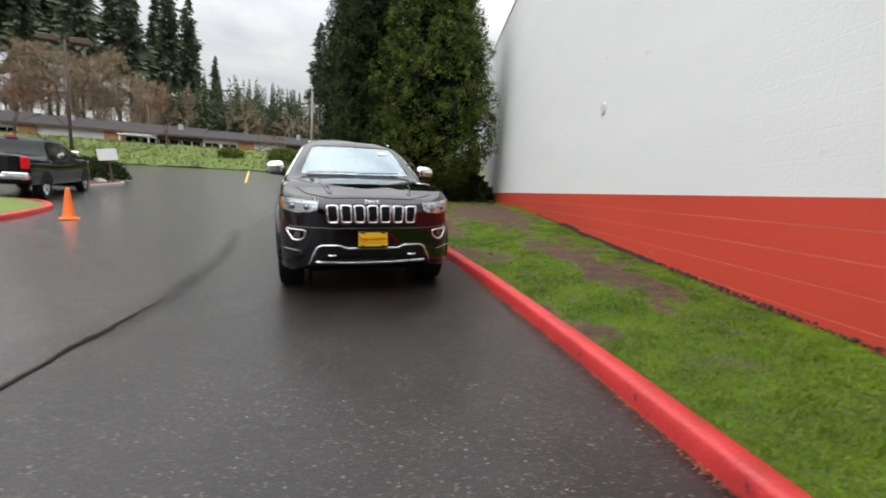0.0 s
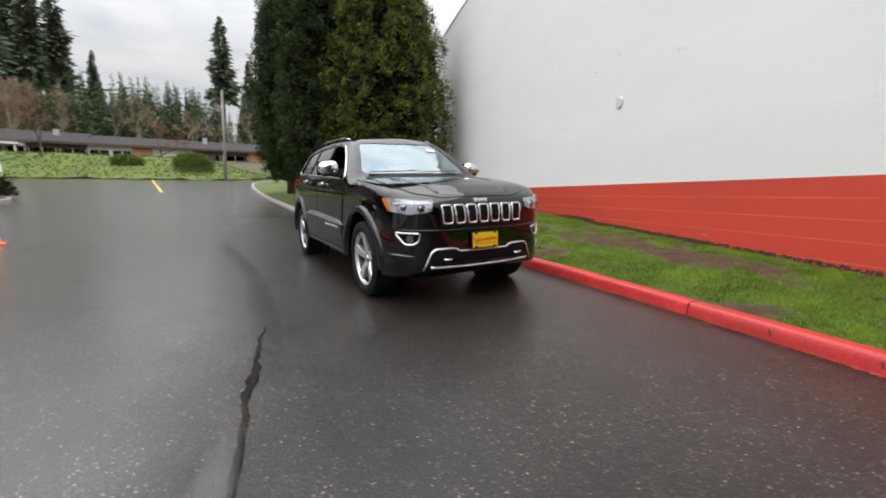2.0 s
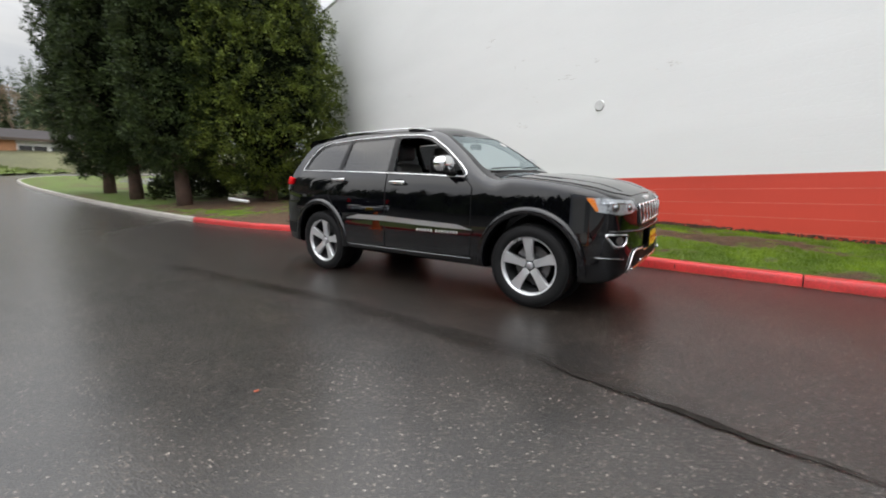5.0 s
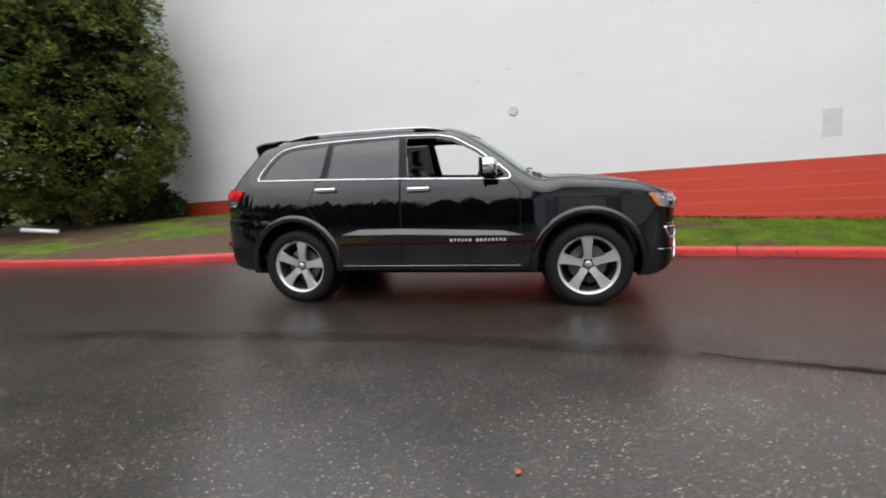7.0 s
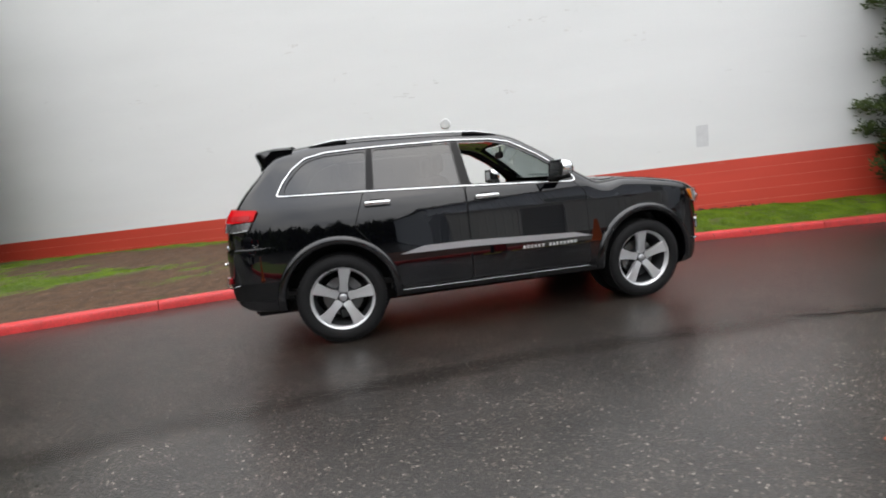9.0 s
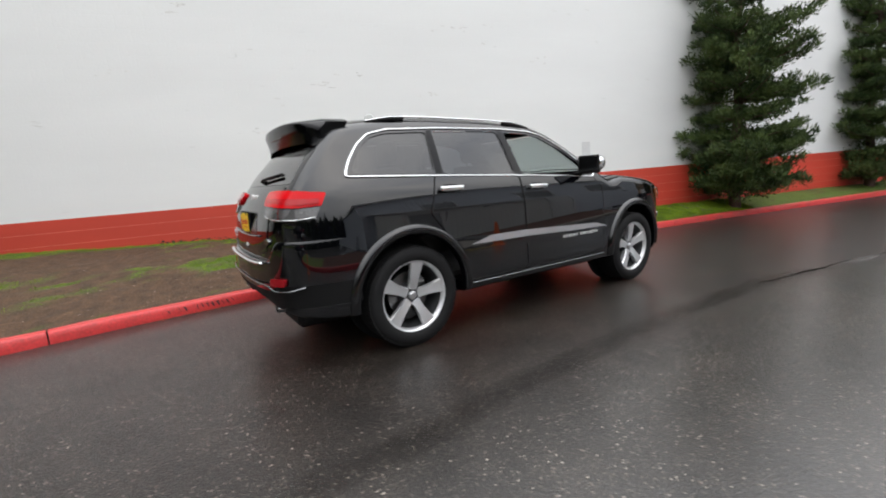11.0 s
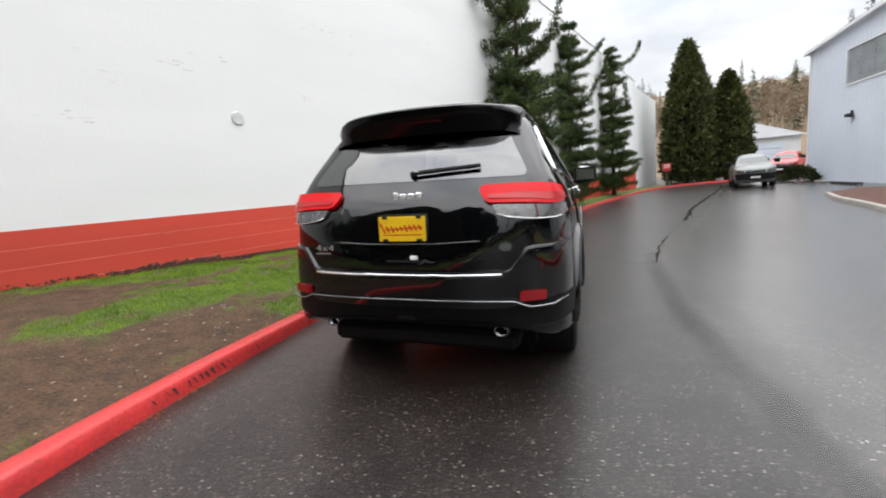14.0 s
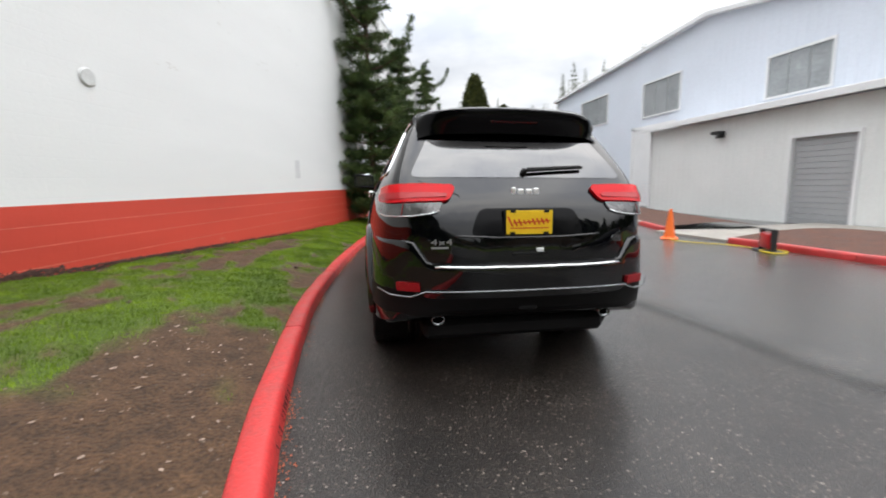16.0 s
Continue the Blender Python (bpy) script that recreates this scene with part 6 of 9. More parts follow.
LAMP_DEEP = plain("deep_red_lens", (0.42, 0.006, 0.010), 0.15)
LAMP_SMOKED = plain("smoked_red_lens", (0.03, 0.003, 0.004), 0.15)
LAMP_CLEAR = surf("clear_lamp_plastic", (0.12, 0.118, 0.118), 0.25, 0.5, var=0.2, coarse=14, fine=90, coat=0.6)
LAMP_ORANGE = plain("orange_lamp_plastic", (0.90, 0.24, 0.02), 0.12, coat=1.0)
PLATE_YELLOW = surf("yellow_plate_card", (0.80, 0.52, 0.01), 0.4, var=0.05)
PLATE_RED = plain("red_plate_ink", (0.55, 0.04, 0.01), 0.4)

CAR_M = Matrix.Translation((-0.028, 0.0, -0.030)) @ Matrix.Rotation(radians(0.33), 4, 'Z') @ Matrix.Rotation(radians(-1.72), 4, 'Y') @ Matrix.Rotation(radians(1.2), 4, 'X')

PLAN = [(-2.345, 0.24), (-2.335, 0.40), (-2.30, 0.57), (-2.24, 0.70), (-2.16, 0.79), (-2.05, 0.86), (-1.9, 0.905), (-1.7, 0.932), (-1.45, 0.942), (-1.1, 0.942), (-0.6, 0.944), (0.4, 0.948), (1.1, 0.952), (1.6, 0.948),
        (1.9, 0.93), (2.1, 0.905), (2.25, 0.868), (2.34, 0.82), (2.42, 0.72), (2.46, 0.60), (2.49, 0.42), (2.505, 0.2)]
TOP = [(-2.345, 0.8), (-2.335, 0.885), (-2.30, 0.965), (-2.26, 1.005), (-2.2, 1.038), (-2.08, 1.078), (-1.92, 1.128), (-1.67, 1.17), (-1.36, 1.205), (-1.1, 1.222), (-1.02, 1.232), (-0.887, 1.305), (-0.72, 1.4315), (-0.58, 1.5327), (-0.42, 1.6372),
       (-0.28, 1.7175), (-0.1, 1.767), (0.2, 1.7945), (0.6, 1.811), (1.0, 1.8077), (1.4, 1.7868), (1.7, 1.7516), (1.88, 1.7098), (1.96, 1.6438), (2.06, 1.536), (2.173, 1.426), (2.26, 1.3248), (2.346, 1.22), (2.4, 1.15), (2.443, 1.07), (2.48, 0.94), (2.498, 0.85), (2.505, 0.75)]
LOW = [(-2.345, 0.50), (-2.335, 0.45), (-2.30, 0.39), (-2.2, 0.315), (-2.0, 0.27), (-1.7, 0.28), (-0.9, 0.32), (0.9, 0.335), (1.7, 0.33), (2.1, 0.34), (2.3, 0.37), (2.42, 0.42), (2.48, 0.48), (2.505, 0.58)]
SIDE = [(0.25, 0.955), (0.33, 0.990), (0.39, 1.006), (0.46, 1.011), (0.58, 1.009), (0.72, 1.002), (0.86, 0.993), (0.96, 0.986), (1.00, 0.982), (1.03, 0.977), (1.06, 0.970), (1.10, 0.960), (1.14, 0.949), (1.18, 0.937), (1.22, 0.920), (1.25, 0.903), (1.305, 0.872), (1.415, 0.812), (1.525, 0.752), (1.635, 0.687), (1.745, 0.615), (1.855, 0.55)]


def smooth_interp(pairs, v):
    """Interpolates with eased slopes through the pairs."""
    if v <= pairs[0][0]:
        return pairs[0][1]
    if v >= pairs[-1][0]:
        return pairs[-1][1]
    for i in range(len(pairs) - 1):
        if v <= pairs[i + 1][0]:
            break
    x0, y0 = pairs[i]
    x1, y1 = pairs[i + 1]
    s = (y1 - y0) / (x1 - x0)

    def slope(k):
        if k <= 0 or k >= len(pairs) - 1:
            return s
        a = (pairs[k][1] - pairs[k - 1][1]) / (pairs[k][0] - pairs[k - 1][0])
        b = (pairs[k + 1][1] - pairs[k][1]) / (pairs[k + 1][0] - pairs[k][0])
        return 0 if a * b <= 0 else 2 * a * b / (a + b)
    h = x1 - x0
    t = (v - x0) / h
    m0, m1 = slope(i), slope(i + 1)
    return (2 * t ** 3 - 3 * t * t + 1) * y0 + (t ** 3 - 2 * t * t + t) * h * m0 + (-2 * t ** 3 + 3 * t * t) * y1 + (t ** 3 - t * t) * h * m1


def car_section(y, inset=0.0, floor=None):
    """Half outline of the body at one station, from the sill's foot to the middle of the roof or bonnet."""
    w = smooth_interp(PLAN, y) - inset
    zt = smooth_interp(TOP, y) - inset
    zb = smooth_interp(LOW, y) if floor is None else floor
    crown = 0.028 if y < -1.1 else 0.055
    crown *= min(1, w / 0.8)
    zc = zt - crown
    r = min(0.065 if y < -1.1 else 0.10, (zc - zb) * 0.3, w * 0.4)
    zs = zc - r
    S = lambda z: w * smooth_interp(SIDE, z)
    pts = [(0.0, zb), (S(zb) * 0.55, zb), (S(zb) - 0.03, zb)]
    cut = min(0.94, zs - 0.03)
    levels = [zb + (cut - zb) * f for f in (0.04, 0.12, 0.22, 0.34, 0.46, 0.58, 0.70, 0.80, 0.90, 1.0)]
    levels += [cut + (zs - cut) * (k + 1) / 16 for k in range(16)]
    pts += [(S(z), z) for z in levels]
    c0, c1, c2 = Vector((S(zs), zs)), Vector((S(zc - r * 0.25), zc)), Vector((S(zc) - r * 1.15, zc + crown * 0.25))
    for i in range(1, 6):
        t = i / 6
        q = c0 * (1 - t) ** 2 + c1 * 2 * t * (1 - t) + c2 * t * t
        pts.append((q.x, q.y))
    for i in range(0, 6):
        x = c2.x * (1 - i / 5)
        pts.append((x, zt - (zt - c2.y) * (x / c2.x) ** 2))
    return pts


def car_hull(y0, y1, inset=0.0, floor=None):
    ys = [-2.345, -2.34, -2.335, -2.32, -2.30, -2.28, -2.26, -2.23, -2.20, -2.16, -2.12, -2.08, -2.0, -1.92, -1.8, -1.67, -1.55, -1.45, -1.36, -1.25, -1.1, -1.06, -1.02, -0.96]
    ys += list(np.arange(-0.9, 1.85, 0.07)) + [1.88, 1.92, 1.96, 2.0, 2.06, 2.12, 2.173, 2.22, 2.26, 2.30, 2.346, 2.38, 2.40, 2.42, 2.443, 2.46, 2.48, 2.49, 2.498, 2.505]
    ys = [float(y) for y in ys if y0 < y < y1]
    ys = [y0] + ys + [y1]
    bm = bmesh.new()
    rings = []
    for y in ys:
        half = car_section(y, inset, floor)
        n = len(half)
        yn = -2.0 + (y + 2.0) * 0.86 if y < -2.0 else 1.9 + (y - 1.9) * 0.87 if y > 1.9 else y
        ring = [bm.verts.new((x, yn, z)) for x, z in half]
        ring += [bm.verts.new((-x, yn, z)) for x, z in half[-2:0:-1]]
        rings.append(ring)
    for a, b in zip(rings, rings[1:]):
        m = len(a)
        for i in range(m):
            bm.faces.new((a[i], a[(i + 1) % m], b[(i + 1) % m], b[i]))
    bm.faces.new(rings[0][::-1])
    bm.faces.new(rings[-1])
    bmesh.ops.recalc_face_normals(bm, faces=bm.faces)
    return bm


def prism(bm, outline, axis, lo, hi):
    """A closed prism: outline in the two other axes, drawn out along axis from lo to hi."""
    def at(p, v):
        return (v, p[0], p[1]) if axis == 0 else (p[0], v, p[1])
    a = [bm.verts.new(at(p, lo)) for p in outline]
    b = [bm.verts.new(at(p, hi)) for p in outline]
    n = len(outline)
    fs = [bm.faces.new((a[i], a[(i + 1) % n], b[(i + 1) % n], b[i])) for i in range(n)]
    fs += [bm.faces.new(a[::-1]), bm.faces.new(b)]
    bmesh.ops.recalc_face_normals(bm, faces=fs)


def rounded(pts, r, n=4):
    """Rounds the corners of a 2D outline."""
    out = []
    m = len(pts)
    for i in range(m):
        p, a, b = Vector(pts[i]), Vector(pts[i - 1]), Vector(pts[(i + 1) % m])
        da, db = (a - p), (b - p)
        ra, rb = min(r, da.length * 0.45), min(r, db.length * 0.45)
        s, e = p + da.normalized() * ra, p + db.normalized() * rb
        for k in range(n + 1):
            t = k / n
            q = s * (1 - t) ** 2 + p * 2 * t * (1 - t) + e * t * t
            out.append((q.x, q.y))
    return out


WIN_FRONT = [(0.228, 1.2588), (0.272, 1.6416), (-0.01, 1.6328), (-0.18, 1.5976), (-0.42, 1.4722), (-0.62, 1.3325), (-0.715, 1.245), (-0.69, 1.222)]
WIN_REAR = [(0.325, 1.2676), (1.085, 1.2918), (1.058, 1.6372), (0.352, 1.6482)]
WIN_QUARTER = [(1.165, 1.3006), (1.84, 1.3138), (1.805, 1.3985), (1.725, 1.4975), (1.63, 1.5745), (1.50, 1.6075), (1.125, 1.6284)]
WIN_SCREEN = [(-0.70, 1.2632), (0.70, 1.2632), (0.535, 1.646), (-0.535, 1.646)]
WIN_BACK = [(-0.63, 1.2665), (0.63, 1.2665), (0.50, 1.525), (-0.50, 1.525)]
AXLES = (-1.4575, 1.4575)
HUB_Z = 0.383

CAR = thing("suv", CAR_M, "black glossy four-door wagon with chrome trim at the red kerb", "car")
hull_bm = car_hull(-2.345, 2.505)
HULL = BVHTree.FromBMesh(hull_bm)


def cut_body():
    """The hull with its wheel wells, cabin and window openings taken out."""
    me = bpy.data.meshes.new("body")
    hull_bm.to_mesh(me)
    ob = new("body", me)
    cutters = []
    bm = bmesh.new()
    for y in AXLES:
        for sx in (-1, 1):
            bmesh.ops.create_cone(bm, cap_ends=True, segments=48, radius1=0.462, radius2=0.462, depth=0.6, matrix=Matrix.Translation((sx * 0.90, y, HUB_Z + 0.025)) @ Matrix.Rotation(radians(90), 4, 'Y'))
    cutters.append(bm)
    cutters.append(car_hull(-0.98, 2.16, 0.045, 0.42))
    bm = bmesh.new()
    for w, r in ((WIN_FRONT, 0.03), (WIN_REAR, 0.04), (WIN_QUARTER, 0.04)):
        prism(bm, rounded(w, r), 0, -1.3, 1.3)
    cutters.append(bm)
    bm = bmesh.new()
    prism(bm, rounded(WIN_SCREEN, 0.06), 1, -1.3, -0.15)
    prism(bm, rounded(WIN_BACK, 0.06), 1, 1.75, 2.8)
    cutters.append(bm)
    obs = []
    for i, c in enumerate(cutters):
        cm = bpy.data.meshes.new("cutter")
        c.to_mesh(cm)
        c.free()
        co = new("cutter", cm)
        obs.append(co)
        md = ob.modifiers.new("cut", 'BOOLEAN')
        md.operation, md.solver, md.object = 'DIFFERENCE', 'EXACT', co
    dg = bpy.context.evaluated_depsgraph_get()
    done = bpy.data.meshes.new_from_object(ob.evaluated_get(dg))
    ob.modifiers.clear()
    ob.data = done
    for co in obs:
        bpy.data.objects.remove(co)
    done.materials.clear()
    done.materials.append(PAINT)
    done.polygons.foreach_set("use_smooth", [True] * len(done.polygons))
    done.set_sharp_from_angle(angle=radians(32))
    ob.parent = CAR
    ob["label"] = "glossy black bodywork"
    return ob


cut_body()


# projectors: plan coordinates to the hull's skin, with its normal
def on_side(s):
    def f(y, z):
        loc, nor, _, _ = HULL.ray_cast(Vector((s * 2.5, y, z)), Vector((-s, 0, 0)))
        return (loc, nor) if loc else (Vector((s * 0.9, y, z)), Vector((s, 0, 0)))
    return f


def on_front(x, z):
    loc, nor, _, _ = HULL.ray_cast(Vector((x, -4, z)), Vector((0, 1, 0)))
    return (loc, nor) if loc else (Vector((x, -2.1, z)), Vector((0, -1, 0)))


def on_rear(x, z):
    loc, nor, _, _ = HULL.ray_cast(Vector((x, 4, z)), Vector((0, -1, 0)))
    return (loc, nor) if loc else (Vector((x, 2.3, z)), Vector((0, 1, 0)))


def on_top(x, y):
    loc, nor, _, _ = HULL.ray_cast(Vector((x, y, 4)), Vector((0, 0, -1)))
    return (loc, nor) if loc else (Vector((x, y, 1)), Vector((0, 0, 1)))


def on_corner(sx, sy):
    """Seen along the diagonal at a corner; u grows from the flank towards the car's end."""
    d = Vector((-sx, -sy, 0)).normalized()
    ax = Vector((-sx, sy, 0)).normalized()

    def f(u, z):
        loc, nor, _, _ = HULL.ray_cast(ax * u - d * 5 + Vector((0, 0, z)), d)
        return (loc, nor) if loc else (ax * u - d * 1.9 + Vector((0, 0, z)), -d)
    return f


def panel(name, outline, proj, lift, material, parent, label="", depth=0.012, fine=0.06, dome=0.0):
    """A sheet that follows the hull inside a 2D outline, lifted off it, with a turned-in rim."""
    bm = bmesh.new()
    f = bm.faces.new([bm.verts.new((p[0], p[1], 0)) for p in outline])
    bmesh.ops.triangulate(bm, faces=[f])
    for _ in range(5):
        es = [e for e in bm.edges if e.calc_length() > fine]
        if not es:
            break
        bmesh.ops.subdivide_edges(bm, edges=es, cuts=1, use_grid_fill=False)
        bmesh.ops.triangulate(bm, faces=bm.faces)
    rim = {v for e in bm.edges if e.is_boundary for v in e.verts}
    back = {}
    cx, cy = sum(p[0] for p in outline) / len(outline), sum(p[1] for p in outline) / len(outline)
    far = max(math.hypot(p[0] - cx, p[1] - cy) for p in outline)
    for v in bm.verts:
        loc, nor = proj(v.co.x, v.co.y)
        k = 1 - min(1, math.hypot(v.co.x - cx, v.co.y - cy) / far) ** 2
        back[v] = loc + nor * (lift - depth)
        v.co = loc + nor * (lift + dome * k)
    edges = [e for e in bm.edges if e.is_boundary]
    new_v = {v: bm.verts.new(back[v]) for v in rim}
    for e in edges:
        a, b = e.verts
        bm.faces.new((a, b, new_v[b], new_v[a]))
    bmesh.ops.recalc_face_normals(bm, faces=bm.faces)
    # face outwards
    big = max(bm.faces, key=lambda f: f.calc_area())
    loc, nor = HULL.find_nearest(big.calc_center_median())[:2]
    if nor and big.normal.dot(nor) < 0:
        bmesh.ops.reverse_faces(bm, faces=bm.faces)
    return part(name, bm, material, parent, label, sharp=40)


def sweep(bm, path, rx, rz=None, closed=False, n=6, up=Vector((0, 0, 1))):
    """A moulding of elliptic section along 3D points."""
    rz = rx if rz is None else rz
    m = len(path)
    rings = []
    for i, p in enumerate(path):
        a = path[(i - 1) % m] if closed or i > 0 else path[i]
        b = path[(i + 1) % m] if closed or i < m - 1 else path[i]
        d = (b - a).normalized()
        s = d.cross(up)
        s = s.normalized() if s.length > 1e-4 else Vector((1, 0, 0))
        t = s.cross(d).normalized()
        rings.append([bm.verts.new(p + s * rx * math.cos(6.2832 * k / n) + t * rz * math.sin(6.2832 * k / n)) for k in range(n)])
    for i in range(m if closed else m - 1):
        a, b = rings[i], rings[(i + 1) % m]
        for k in range(n):
            bm.faces.new((a[k], a[(k + 1) % n], b[(k + 1) % n], b[k]))
    if not closed:
        bm.faces.new(rings[0])
        bm.faces.new(rings[-1][::-1])
    bmesh.ops.recalc_face_normals(bm, faces=bm.faces)


def along(pts, proj, lift, step=0.04, closed=False):
    """3D path over the hull through 2D points."""
    P = [Vector(p) for p in pts]
    if closed:
        P.append(P[0])
    out = []
    for a, b in zip(P, P[1:]):
        n = max(1, int((b - a).length / step))
        for i in range(n):
            q = a.lerp(b, i / n)
            loc, nor = proj(q.x, q.y)
            out.append(loc + nor * lift)
    if not closed:
        loc, nor = proj(P[-1].x, P[-1].y)
        out.append(loc + nor * lift)
    return out


def mirror_x(pts):
    return [(-p[0], p[1]) for p in pts]


def moulding(name, pts, proj, lift, rx, rz, material, parent, label="", closed=False, step=0.04, n=6):
    bm = bmesh.new()
    sweep(bm, along(pts, proj, lift, step, closed), rx, rz, closed, n)
    return part(name, bm, material, parent, label, smooth=True)


def car_side(s):
    P = on_side(s)
    # doors stand a little proud, so that their shut lines show
    front_door = rounded([(-0.852, 0.425), (0.290, 0.425), (0.290, 1.236), (-0.74, 1.198), (-0.852, 1.10)], 0.03)
    d = panel("front_door", front_door, P, 0.006, PAINT, CAR, depth=0.02)
    rear_door = rounded([(0.302, 0.425), (0.93, 0.425), (1.03, 0.66), (1.18, 0.86), (1.285, 0.99), (1.185, 1.268), (0.302, 1.238)], 0.03)
    e = panel("rear_door", rear_door, P, 0.006, PAINT, CAR, depth=0.02)
    # black strips laid on the skin for the shade in the door gaps
    for door, line in ((d, front_door), (e, rear_door)):
        moulding("shut_line_strip", line, P, 0.004, 0.0045, 0.0045, TRIM_BLACK, door, "black strip standing in for the shaded shut gap", True, 0.05)
    for door, y, z in ((d, 0.106, 1.142), (e, 1.075, 1.172)):
        loc, nor = P(y, z)
        bm = bmesh.new()
        box(bm, -0.016, 0.016, -0.112, 0.112, -0.020, 0.020, 0.013, segs=3)
        bmesh.ops.translate(bm, vec=(loc.x + s * 0.034, y, z), verts=bm.verts)
        for yy in (-0.085, 0.085):
            box(bm, loc.x + s * 0.0, loc.x + s * 0.03, y + yy - 0.014, y + yy + 0.014, z - 0.012, z + 0.012, 0.004) if s > 0 else box(bm, loc.x + s * 0.03, loc.x, y + yy - 0.014, y + yy + 0.014, z - 0.012, z + 0.012, 0.004)
        part("door_handle", bm, CHROME, door, "chrome handle", sharp=40)
        panel("handle_cup", rounded([(y - 0.075, z - 0.034), (y + 0.075, z - 0.034), (y + 0.075, z + 0.03), (y - 0.075, z + 0.03)], 0.03), P, 0.0075, TRIM_BLACK, door, depth=0.004)
    # bright lower moulding, thicker in the middle, over both doors
    lower = [(0.925, 0.716), (0.72, 0.768), (0.31, 0.768), (-0.70, 0.728), (-0.877, 0.684), (-0.36, 0.690), (0.30, 0.712)]
    panel("side_moulding", lower, P, 0.019, SATIN, CAR, "satin chrome strip", depth=0.02)
    panel("moulding_backing", [(0.94, 0.705), (0.30, 0.70), (-0.36, 0.678), (-0.89, 0.672), (-0.86, 0.63), (0.9, 0.66)], P, 0.014, PAINT, CAR, depth=0.016)
    moulding("sill_strip", [(0.955, 0.405), (-0.86, 0.400)], P, 0.012, 0.005, 0.005, DULL_CHROME, CAR, "thin dark chrome strip")
    # model name as plain bright bars
    bm = bmesh.new()
    rng = random.Random(6)
    y = -0.20
    while y > -0.735:
        if abs(y + 0.42) < 0.02:
            y -= 0.035
            continue
        loc, nor = P(y, 0.648)
        for dz in (-0.0095, 0.0, 0.0095):
            w = rng.uniform(0.008, 0.013)
            box(bm, loc.x + s * 0.016 - 0.002, loc.x + s * 0.016 + 0.002, y - w, y + w, 0.648 + dz - 0.0025, 0.648 + dz + 0.0025)
        y -= 0.036
    tagged(part("lettering", bm, HOUSE_WHITE, CAR, "row of small bright bars"), kind="stuff")
    # bright surround of all the side windows
    ring = [(1.897, 1.2929), (1.106, 1.272), (0.342, 1.246), (-0.367, 1.216), (-0.725, 1.198), (-0.765, 1.208), (-0.762, 1.245), (-0.65, 1.3402), (-0.446, 1.4887), (-0.215, 1.6185), (-0.045, 1.6537), (0.34, 1.6702), (1.0, 1.6592), (1.47, 1.6372), (1.645, 1.5976), (1.755, 1.514), (1.845, 1.3985)]
    moulding("window_surround", rounded(ring, 0.03, 3), P, 0.003, 0.0105, 0.008, CHROME, CAR, "chrome window surround", True, 0.05)
    # pillars in gloss black between the panes
    panel("pillar_cover", [(0.236, 1.25), (0.318, 1.2588), (0.345, 1.6548), (0.279, 1.6482)], P, 0.003, GLOSS_BLACK, CAR, depth=0.008)
    panel("pillar_cover", [(1.093, 1.283), (1.158, 1.2918), (1.118, 1.635), (1.066, 1.6438)], P, 0.003, GLOSS_BLACK, CAR, depth=0.008)
    panel("window_pane", rounded(WIN_REAR, 0.04), P, -0.008, TINT_GLASS, CAR, "dark tinted pane", depth=0.004)
    panel("window_pane", rounded(WIN_QUARTER, 0.04), P, -0.008, TINT_GLASS, CAR, "dark tinted pane", depth=0.004)
    # wheel-arch flares
    for yc in AXLES:
        bm = bmesh.new()
        rings = []
        a0, a1 = -6, 186
        for i in range(41):
            a = radians(a0 + (a1 - a0) * i / 40)
            row = []
            for r, o in ((0.452, -0.05), (0.456, 0.018), (0.466, 0.030), (0.500, 0.030), (0.520, 0.016), (0.527, -0.004)):
                yy, zz = yc + r * math.cos(a), HUB_Z + 0.025 + r * math.sin(a)
                loc, nor = P(min(2.15, max(-2.0, yy)), max(0.33, zz))
                row.append(bm.verts.new((loc.x + s * o, yy, zz)))
            rings.append(row)
        for p, q in zip(rings, rings[1:]):
            for k in range(5):
                bm.faces.new((p[k], p[k + 1], q[k + 1], q[k]))
        bmesh.ops.recalc_face_normals(bm, faces=bm.faces)
        part("arch_flare", bm, PAINT, CAR, smooth=True)
    # mirror
    bm = bmesh.new()
    box(bm, -0.12, 0.12, -0.10, 0.10, -0.085, 0.088, 0.072, segs=4)
    for v in bm.verts:
        k = 1 - 0.25 * max(0, v.co.x * s / 0.12)
        v.co.z *= k
        if v.co.y > 0:
            v.co.y *= 0.45
    bmesh.ops.translate(bm, vec=(s * 1.0, -0.56, 1.325), verts=bm.verts)
    mir = part("wing_mirror", bm, CHROME, CAR, "chrome-capped mirror", smooth=True)
    bm = bmesh.new()
    box(bm, s * 1.0 - 0.1, s * 1.0 + 0.1, -0.519, -0.509, 1.265, 1.385, 0.004)
    part("mirror_glass", bm, DULL_CHROME, mir, "mirror glass")
    bm = bmesh.new()
    for z0, z1, x0, x1 in ((1.245, 1.265, -0.118, 0.118), (1.385, 1.402, -0.112, 0.112), (1.265, 1.385, -0.118, -0.1), (1.265, 1.385, 0.1, 0.118)):
        box(bm, s * 1.0 + x0, s * 1.0 + x1, -0.525, -0.505, z0, z1, 0.004)
    part("mirror_rim", bm, TRIM_BLACK, mir, "black rim")
    bm = bmesh.new()
    box(bm, min(s * 0.80, s * 0.95), max(s * 0.80, s * 0.95), -0.62, -0.52, 1.222, 1.252, 0.012)
    box(bm, min(s * 0.88, s * 1.06), max(s * 0.88, s * 1.06), -0.645, -0.51, 1.232, 1.27, 0.015)
    part("mirror_foot", bm, TRIM_BLACK, mir)
    # roof rail
    path = [Vector((s * (0.60 - 0.02 * abs(t - 0.5)), -0.12 + 1.72 * t, 0)) for t in [i / 16 for i in range(17)]]
    pts = []
